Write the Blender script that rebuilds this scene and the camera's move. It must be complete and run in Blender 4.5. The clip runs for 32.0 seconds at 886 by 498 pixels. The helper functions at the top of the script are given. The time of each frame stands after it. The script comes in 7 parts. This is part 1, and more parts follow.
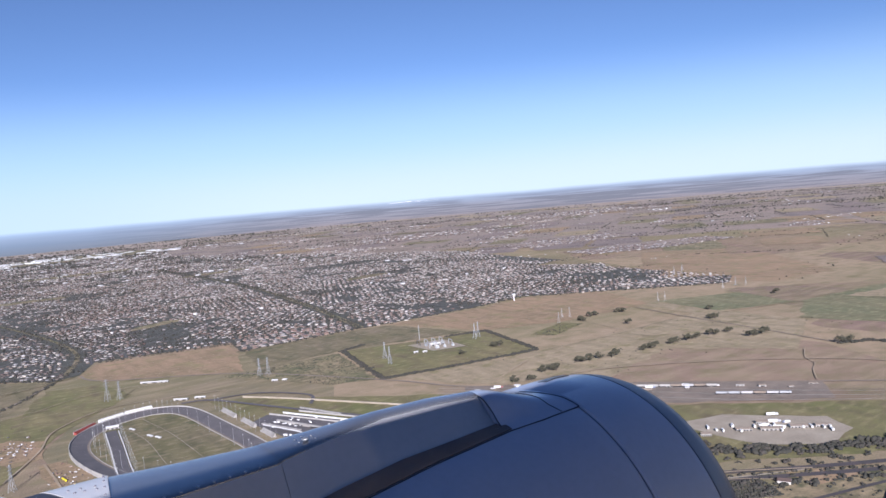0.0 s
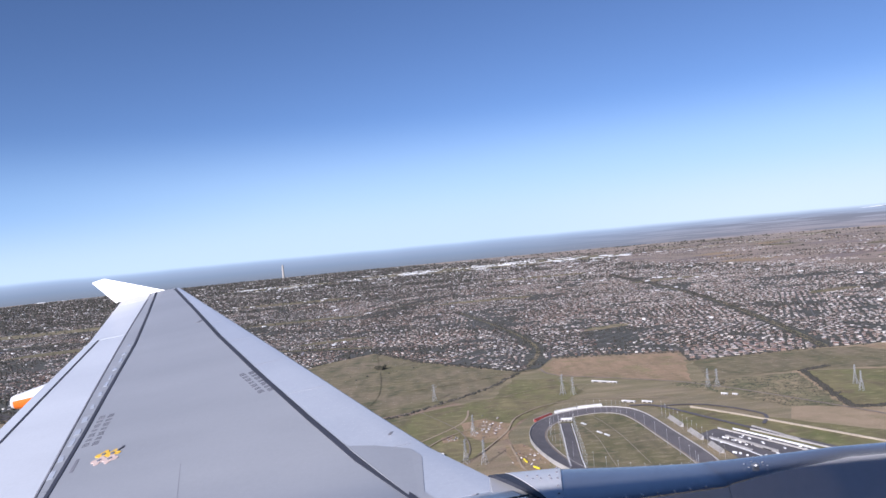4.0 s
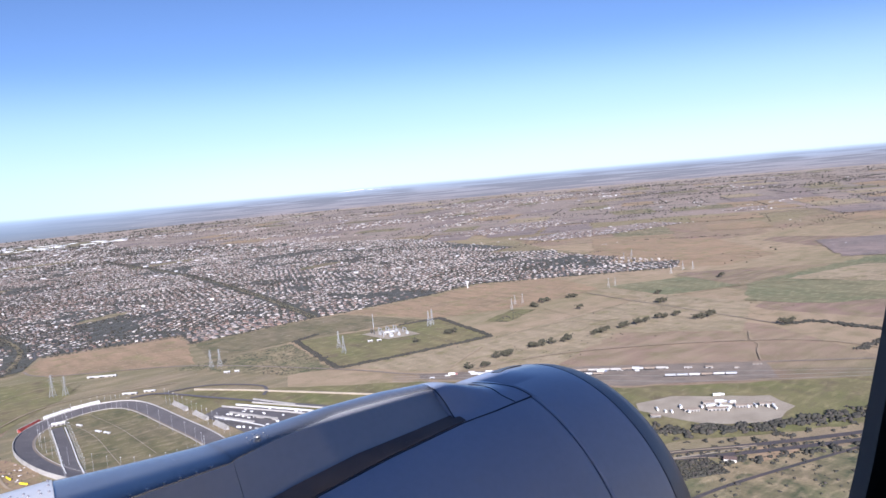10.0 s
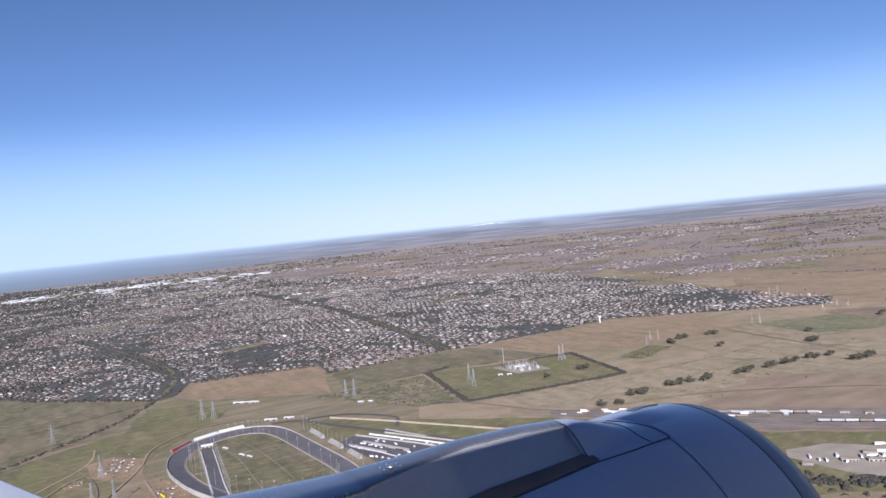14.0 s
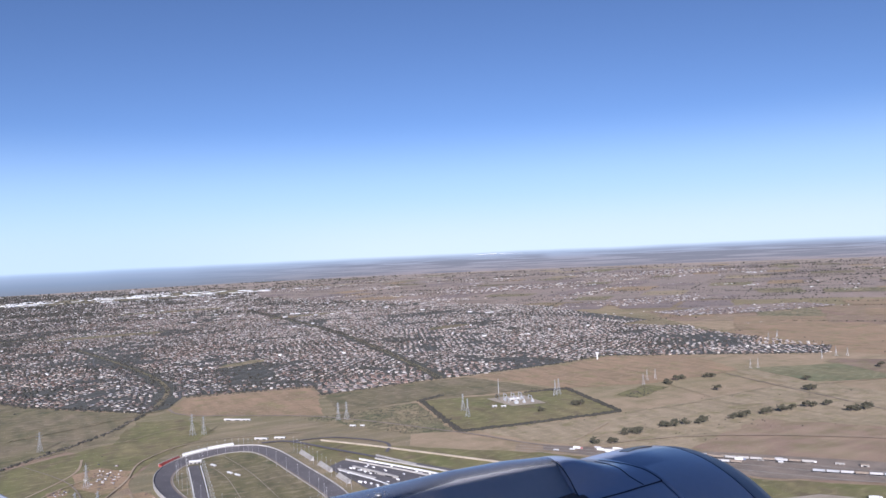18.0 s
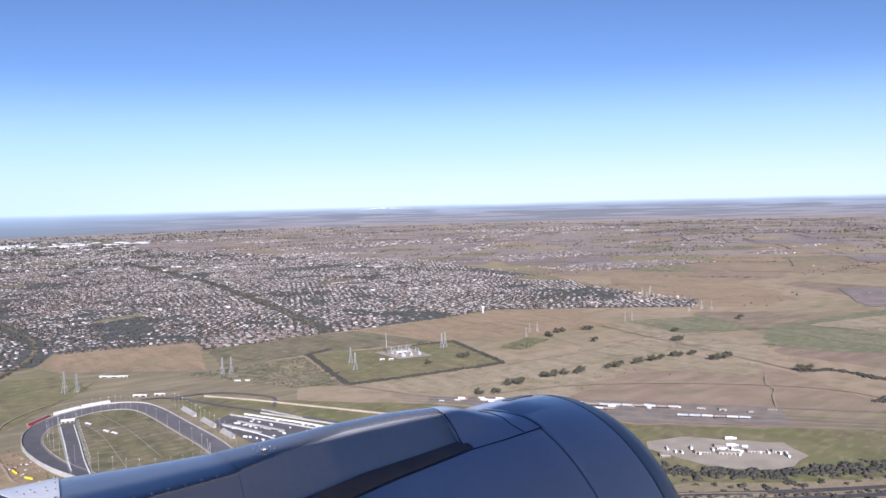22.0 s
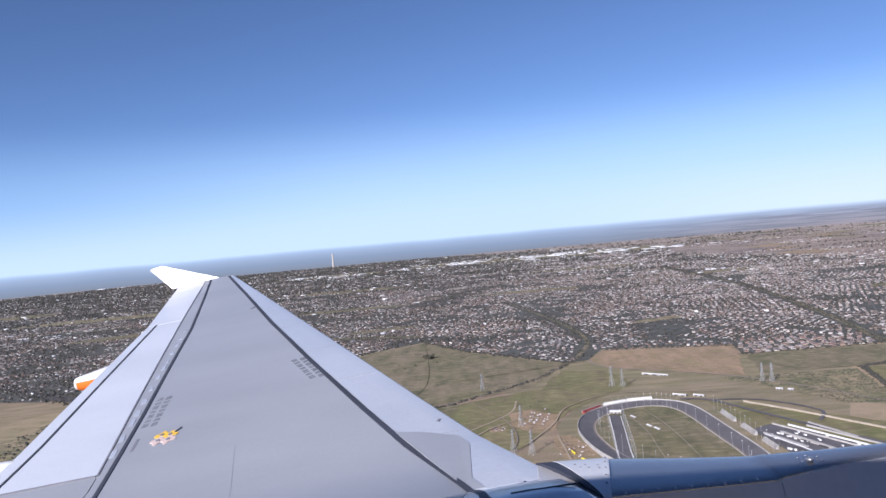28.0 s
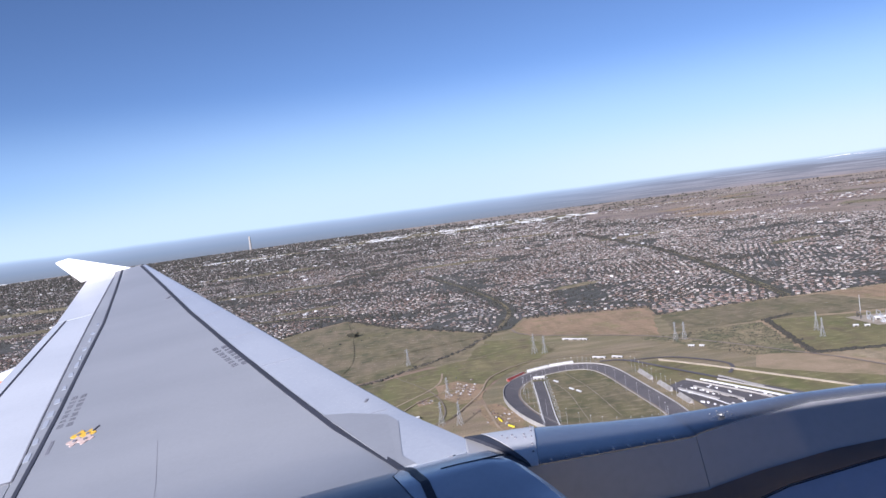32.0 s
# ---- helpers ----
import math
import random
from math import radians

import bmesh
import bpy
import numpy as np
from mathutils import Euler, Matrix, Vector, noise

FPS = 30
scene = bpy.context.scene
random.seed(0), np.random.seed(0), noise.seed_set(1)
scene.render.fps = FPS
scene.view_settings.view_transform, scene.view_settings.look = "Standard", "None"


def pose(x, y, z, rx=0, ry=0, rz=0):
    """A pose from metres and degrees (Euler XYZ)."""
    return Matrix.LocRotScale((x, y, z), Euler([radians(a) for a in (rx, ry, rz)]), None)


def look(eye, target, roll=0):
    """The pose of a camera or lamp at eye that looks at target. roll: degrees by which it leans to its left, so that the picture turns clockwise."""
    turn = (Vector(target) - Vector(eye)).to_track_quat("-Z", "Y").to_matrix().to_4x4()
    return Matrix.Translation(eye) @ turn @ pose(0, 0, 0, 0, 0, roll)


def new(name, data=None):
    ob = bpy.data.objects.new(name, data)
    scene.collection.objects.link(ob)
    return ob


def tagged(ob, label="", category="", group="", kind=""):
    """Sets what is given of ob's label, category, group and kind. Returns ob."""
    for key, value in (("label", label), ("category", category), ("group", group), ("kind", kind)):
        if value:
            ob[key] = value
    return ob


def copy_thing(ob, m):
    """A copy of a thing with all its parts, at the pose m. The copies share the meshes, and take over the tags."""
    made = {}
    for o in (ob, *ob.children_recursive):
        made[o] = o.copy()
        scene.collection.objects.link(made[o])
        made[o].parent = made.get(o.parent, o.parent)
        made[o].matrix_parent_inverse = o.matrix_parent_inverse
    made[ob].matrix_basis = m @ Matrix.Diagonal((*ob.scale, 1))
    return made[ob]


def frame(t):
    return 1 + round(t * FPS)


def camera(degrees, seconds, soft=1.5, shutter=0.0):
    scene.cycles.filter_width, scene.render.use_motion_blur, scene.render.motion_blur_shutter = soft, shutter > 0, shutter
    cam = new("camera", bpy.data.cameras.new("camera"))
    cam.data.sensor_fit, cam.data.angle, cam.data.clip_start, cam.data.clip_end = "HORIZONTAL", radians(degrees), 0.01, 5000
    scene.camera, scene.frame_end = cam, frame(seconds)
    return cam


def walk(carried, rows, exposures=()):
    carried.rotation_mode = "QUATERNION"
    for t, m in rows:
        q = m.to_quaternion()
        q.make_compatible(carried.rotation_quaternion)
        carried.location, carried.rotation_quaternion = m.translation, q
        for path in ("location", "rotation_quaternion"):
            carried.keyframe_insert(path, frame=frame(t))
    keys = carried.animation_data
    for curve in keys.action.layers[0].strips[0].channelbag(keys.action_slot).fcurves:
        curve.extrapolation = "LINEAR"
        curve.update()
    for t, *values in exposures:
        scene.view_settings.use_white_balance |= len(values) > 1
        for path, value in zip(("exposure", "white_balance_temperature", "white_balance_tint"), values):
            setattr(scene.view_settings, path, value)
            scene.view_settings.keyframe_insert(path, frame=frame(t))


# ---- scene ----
EXPOSURES = ((0, 0.68, 5900, 19), (2, 0.6, 5900, 19), (5, 0.62, 5900, 19), (7, 0.70, 5900, 19), (9, 0.95, 5900, 19), (11, 0.95, 5900, 19), (13, 0.68, 5900, 19), (17, 0.58, 5900, 19), (20, 0.83, 5900, 19), (25.5, 0.81, 5900, 19), (28.5, 0.64, 5900, 19), (32, 0.68, 5900, 19))
FOV = 60.87
EYE_Z = 87.5  # height of the window over the land; the land stands at about one fifth of its true size
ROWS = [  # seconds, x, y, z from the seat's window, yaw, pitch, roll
    (0, -0.007, 0.015, -0.030, -34.12, -4.25, 4.84),
    (0.5, -0.004, 0.015, -0.021, -30.90, -3.74, 5.48),
    (1, -0.000, 0.014, -0.016, -25.99, -2.99, 5.62),
    (1.5, -0.001, 0.013, -0.017, -19.61, -2.09, 5.36),
    (2, -0.000, 0.014, -0.011, -13.20, -1.26, 5.44),
    (2.5, -0.000, 0.014, -0.008, -7.78, -0.69, 5.02),
    (4.5, 0.002, 0.016, -0.004, -0.52, -0.93, 5.48),
    (5, 0.002, 0.016, 0.000, -2.65, -1.46, 6.21),
    (5.5, 0.001, 0.017, 0.001, -6.99, -2.29, 7.00),
    (6, 0.000, 0.018, 0.007, -12.87, -3.44, 7.26),
    (6.5, -0.001, 0.016, 0.011, -20.02, -4.43, 7.09),
    (7, -0.001, 0.016, 0.006, -26.84, -4.98, 6.42),
    (7.5, 0.001, 0.016, 0.003, -32.19, -5.18, 5.48),
    (8, 0.006, 0.017, -0.000, -35.81, -5.34, 4.59),
    (8.5, 0.007, 0.017, -0.002, -37.82, -5.43, 4.10),
    (9, 0.007, 0.017, -0.000, -38.54, -5.54, 4.04),
    (9.5, 0.007, 0.017, -0.001, -38.36, -5.57, 4.57),
    (10, 0.007, 0.017, -0.000, -37.72, -5.47, 5.14),
    (10.5, 0.006, 0.017, -0.002, -36.84, -5.14, 5.45),
    (11, 0.002, 0.017, -0.002, -35.49, -4.54, 5.26),
    (11.5, 0.000, 0.016, 0.000, -33.78, -3.89, 5.13),
    (12, -0.000, 0.016, 0.002, -31.96, -3.29, 4.99),
    (12.5, -0.000, 0.016, 0.002, -30.18, -2.81, 4.92),
    (13, 0.000, 0.016, 0.002, -28.92, -2.48, 5.15),
    (13.5, 0.000, 0.016, 0.002, -28.14, -2.21, 5.35),
    (14, -0.000, 0.016, 0.002, -27.82, -2.00, 5.75),
    (14.5, -0.000, 0.016, 0.003, -27.51, -1.90, 5.67),
    (16.5, -0.000, 0.016, 0.010, -25.24, -0.61, 4.29),
    (17, 0.000, 0.016, 0.012, -24.68, 0.29, 4.43),
    (17.5, -0.000, 0.016, 0.011, -25.08, 0.39, 2.79),
    (18, -0.000, 0.016, 0.011, -27.65, 0.10, 2.60),
    (18.5, -0.001, 0.016, 0.009, -31.21, -0.89, 2.55),
    (19, -0.007, 0.016, 0.009, -34.51, -2.41, 1.41),
    (19.5, -0.006, 0.016, 0.009, -36.76, -3.60, 0.82),
    (20, -0.005, 0.017, 0.010, -37.61, -4.12, 0.87),
    (20.5, -0.005, 0.017, 0.007, -37.36, -4.04, 0.98),
    (21, -0.006, 0.017, 0.006, -36.90, -3.81, 1.22),
    (21.5, -0.001, 0.016, 0.007, -36.38, -3.68, 1.35),
    (22, -0.000, 0.017, 0.009, -36.01, -3.65, 1.53),
    (22.5, 0.000, 0.016, 0.004, -35.64, -3.59, 1.71),
    (23, 0.000, 0.016, -0.000, -35.29, -3.54, 1.89),
    (23.5, -0.000, 0.016, -0.003, -34.92, -3.43, 2.20),
    (24, -0.000, 0.016, -0.006, -34.59, -3.24, 2.26),
    (24.5, -0.000, 0.016, -0.007, -34.20, -3.19, 2.35),
    (25, -0.000, 0.016, -0.009, -33.25, -3.08, 2.27),
    (25.5, -0.000, 0.016, -0.010, -31.86, -3.07, 1.74),
    (26, -0.000, 0.013, -0.014, -23.92, -2.66, 1.60),
    (26.5, 0.001, 0.013, -0.014, -12.58, -2.27, 2.84),
    (28.5, -0.002, -0.020, -0.012, 4.27, -0.92, 5.37),
    (29, -0.002, -0.021, -0.010, 5.26, -0.54, 5.66),
    (29.5, -0.001, -0.021, -0.007, 5.66, -0.33, 5.96),
    (30, -0.001, -0.020, -0.005, 5.66, -0.41, 6.36),
    (30.5, 0.002, -0.020, -0.002, 5.16, -0.79, 7.08),
    (31, 0.006, -0.019, -0.000, 3.82, -1.47, 7.75),
    (31.5, 0.003, -0.018, 0.007, 1.17, -2.49, 7.94),
    (32, 0.001, -0.017, 0.011, -3.28, -3.67, 7.44),
]
cam = camera(FOV, 32.0)
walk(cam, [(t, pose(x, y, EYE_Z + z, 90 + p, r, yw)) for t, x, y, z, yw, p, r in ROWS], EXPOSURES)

# ---- world and sun ----
SUN_EL, SUN_AZ = 25.8, 211.0  # degrees; azimuth clockwise from +y
world = bpy.data.worlds.new("sky")
scene.world = world
world.use_nodes = True
wt = world.node_tree
sky = wt.nodes.new("ShaderNodeTexSky")
sky.sky_type, sky.sun_disc = "NISHITA", False
sky.sun_elevation, sky.sun_rotation = radians(SUN_EL), radians(SUN_AZ)
sky.altitude, sky.air_density, sky.dust_density, sky.ozone_density = 3500, 0.9, 0.1, 3.5
wt.links.new(sky.outputs[0], wt.nodes["Background"].inputs[0])
wt.nodes["Background"].inputs[1].default_value = 0.070
sun_data = bpy.data.lights.new("sun", "SUN")
sun_data.energy, sun_data.angle, sun_data.color = 5.0, radians(0.5), (1.0, 0.95, 0.88)
sun = new("sun", sun_data)
sx, sy, sz = (math.sin(radians(SUN_AZ)) * math.cos(radians(SUN_EL)), math.cos(radians(SUN_AZ)) * math.cos(radians(SUN_EL)), math.sin(radians(SUN_EL)))
sun.matrix_world = look((sx * 300, sy * 300, sz * 300 + EYE_Z), (0, 0, EYE_Z))


# ---- materials ----
def mix_color(nt, a, b, fac):
    n = nt.nodes.new("ShaderNodeMix")
    n.data_type = "RGBA"
    for socket, v in ((n.inputs[0], fac), (n.inputs[6], a), (n.inputs[7], b)):
        if isinstance(v, bpy.types.NodeSocket):
            nt.links.new(v, socket)
        elif isinstance(v, (int, float)):
            socket.default_value = v
        else:
            socket.default_value = (*v, 1)
    return n.outputs[2]


def tex_noise(nt, scale, detail=4.0, coords="Object", stretch=(1, 1, 1)):
    tc = nt.nodes.new("ShaderNodeTexCoord")
    mp = nt.nodes.new("ShaderNodeMapping")
    mp.inputs["Scale"].default_value = stretch
    n = nt.nodes.new("ShaderNodeTexNoise")
    n.inputs["Scale"].default_value, n.inputs["Detail"].default_value = scale, detail
    nt.links.new(tc.outputs[coords], mp.inputs[0])
    nt.links.new(mp.outputs[0], n.inputs["Vector"])
    return n.outputs[0]


def ramp(nt, fac, stops, kind="LINEAR"):
    r = nt.nodes.new("ShaderNodeValToRGB")
    r.color_ramp.interpolation = kind
    els = r.color_ramp.elements
    while len(els) < len(stops):
        els.new(0.5)
    for e, (p, c) in zip(els, stops):
        e.position, e.color = p, (*c, 1)
    nt.links.new(fac, r.inputs[0])
    return r.outputs[0]


def surface(name, a, b, scale=1.0, fine=8.0, rough=0.8, metal=0.0, bump=0.2, third=None, spread=None, dist=0.02, stretch=(1, 1, 1), coat=0.0):
    """Two colours mixed by a wide and a fine noise, with a fine relief. spread: colours chosen at random for each object or island."""
    speck = 0.05 if fine >= 20 else 0.25
    m = bpy.data.materials.new(name)
    m.use_nodes = True
    nt = m.node_tree
    p = nt.nodes["Principled BSDF"]
    wide = ramp(nt, tex_noise(nt, scale, 5, stretch=stretch), [(0.35, (0, 0, 0)), (0.65, (1, 1, 1))])
    col = mix_color(nt, a, b, wide)
    if third:
        col = mix_color(nt, col, third, ramp(nt, tex_noise(nt, scale * 3.7, 6), [(0.52, (0, 0, 0)), (0.68, (1, 1, 1))]))
    if spread:
        source = nt.nodes.new("ShaderNodeNewGeometry").outputs["Random Per Island"] if spread[0] == "island" else nt.nodes.new("ShaderNodeObjectInfo").outputs["Random"]
        k = len(spread) - 1
        col = mix_color(nt, ramp(nt, source, [(i / k, c) for i, c in enumerate(spread[1:])], "CONSTANT"), col, 0.25)
    if dist >= 0.2 and third:
        streak = ramp(nt, tex_noise(nt, 0.16, 7, stretch=(1, 0.22, 1)), [(0.40, (0, 0, 0)), (0.70, (0.55, 0.55, 0.55))])
        col = mix_color(nt, col, tuple(v * 0.62 for v in third), streak)
        pale = ramp(nt, tex_noise(nt, 0.33, 6, stretch=(0.45, 1, 1)), [(0.50, (0, 0, 0)), (0.74, (0.6, 0.6, 0.6))])
        col = mix_color(nt, col, tuple(min(0.6, v * 1.45 + 0.02) for v in b), pale)
    grain = tex_noise(nt, fine, 3)
    col = mix_color(nt, col, (0.02, 0.02, 0.02), ramp(nt, grain, [(0.3, (speck, speck, speck)), (0.6, (0, 0, 0))]))
    nt.links.new(col, p.inputs["Base Color"])
    p.inputs["Roughness"].default_value, p.inputs["Metallic"].default_value = rough, metal
    p.inputs["Coat Weight"].default_value = coat
    if bump:
        bn = nt.nodes.new("ShaderNodeBump")
        bn.inputs["Strength"].default_value, bn.inputs["Distance"].default_value = bump, dist
        nt.links.new(grain, bn.inputs["Height"])
        nt.links.new(bn.outputs[0], p.inputs["Normal"])
    return m


def land_material():
    """Open plain: paddocks of many tints, dry grass and bare soil."""
    m = bpy.data.materials.new("plain")
    m.use_nodes = True
    nt = m.node_tree
    p = nt.nodes["Principled BSDF"]
    tc = nt.nodes.new("ShaderNodeTexCoord")
    mp = nt.nodes.new("ShaderNodeMapping")
    mp.inputs["Rotation"].default_value = (0, 0, radians(38))
    mp.inputs["Scale"].default_value = (1, 0.62, 0)
    nt.links.new(tc.outputs["Object"], mp.inputs[0])
    vor = nt.nodes.new("ShaderNodeTexVoronoi")
    vor.distance, vor.inputs["Scale"].default_value, vor.inputs["Randomness"].default_value = "CHEBYCHEV", 0.0085, 0.9
    nt.links.new(mp.outputs[0], vor.inputs["Vector"])
    sep = nt.nodes.new("ShaderNodeSeparateColor")
    nt.links.new(vor.outputs["Color"], sep.inputs[0])
    cells = ramp(nt, sep.outputs[0], [(0.0, (0.310, 0.217, 0.167)), (0.2, (0.415, 0.313, 0.212)), (0.38, (0.236, 0.202, 0.129)), (0.52, (0.283, 0.192, 0.162)), (0.68, (0.435, 0.328, 0.227)), (0.82, (0.200, 0.182, 0.118)), (0.93, (0.246, 0.172, 0.148))], "CONSTANT")
    wide = ramp(nt, tex_noise(nt, 0.011, 7), [(0.44, (0, 0, 0)), (0.70, (0.832, 0.808, 0.768))])
    col = mix_color(nt, cells, (0.362, 0.278, 0.197), wide)
    mid = ramp(nt, tex_noise(nt, 0.09, 8), [(0.42, (0, 0, 0)), (0.72, (0.936, 0.909, 0.864))])
    col = mix_color(nt, col, (0.236, 0.202, 0.118), mid)
    wash = ramp(nt, tex_noise(nt, 0.0065, 5, stretch=(0.6, 1, 1)), [(0.46, (0, 0, 0)), (0.62, (0.62, 0.62, 0.62))])
    col = mix_color(nt, col, (0.232, 0.218, 0.118), wash)
    streak = ramp(nt, tex_noise(nt, 0.14, 7, stretch=(0.3, 1, 1)), [(0.42, (0, 0, 0)), (0.70, (0.520, 0.505, 0.480))])
    col = mix_color(nt, col, (0.451, 0.348, 0.241), streak)
    fine = tex_noise(nt, 1.7, 6)
    col = mix_color(nt, col, (0.089, 0.079, 0.042), ramp(nt, fine, [(0.34, (0.395, 0.384, 0.365)), (0.58, (0, 0, 0))]))
    nt.links.new(col, p.inputs["Base Color"])
    p.inputs["Roughness"].default_value = 0.95
    p.inputs["Specular IOR Level"].default_value = 0.1
    bn = nt.nodes.new("ShaderNodeBump")
    bn.inputs["Strength"].default_value, bn.inputs["Distance"].default_value = 0.5, 0.3
    nt.links.new(fine, bn.inputs["Height"])
    nt.links.new(bn.outputs[0], p.inputs["Normal"])
    return m


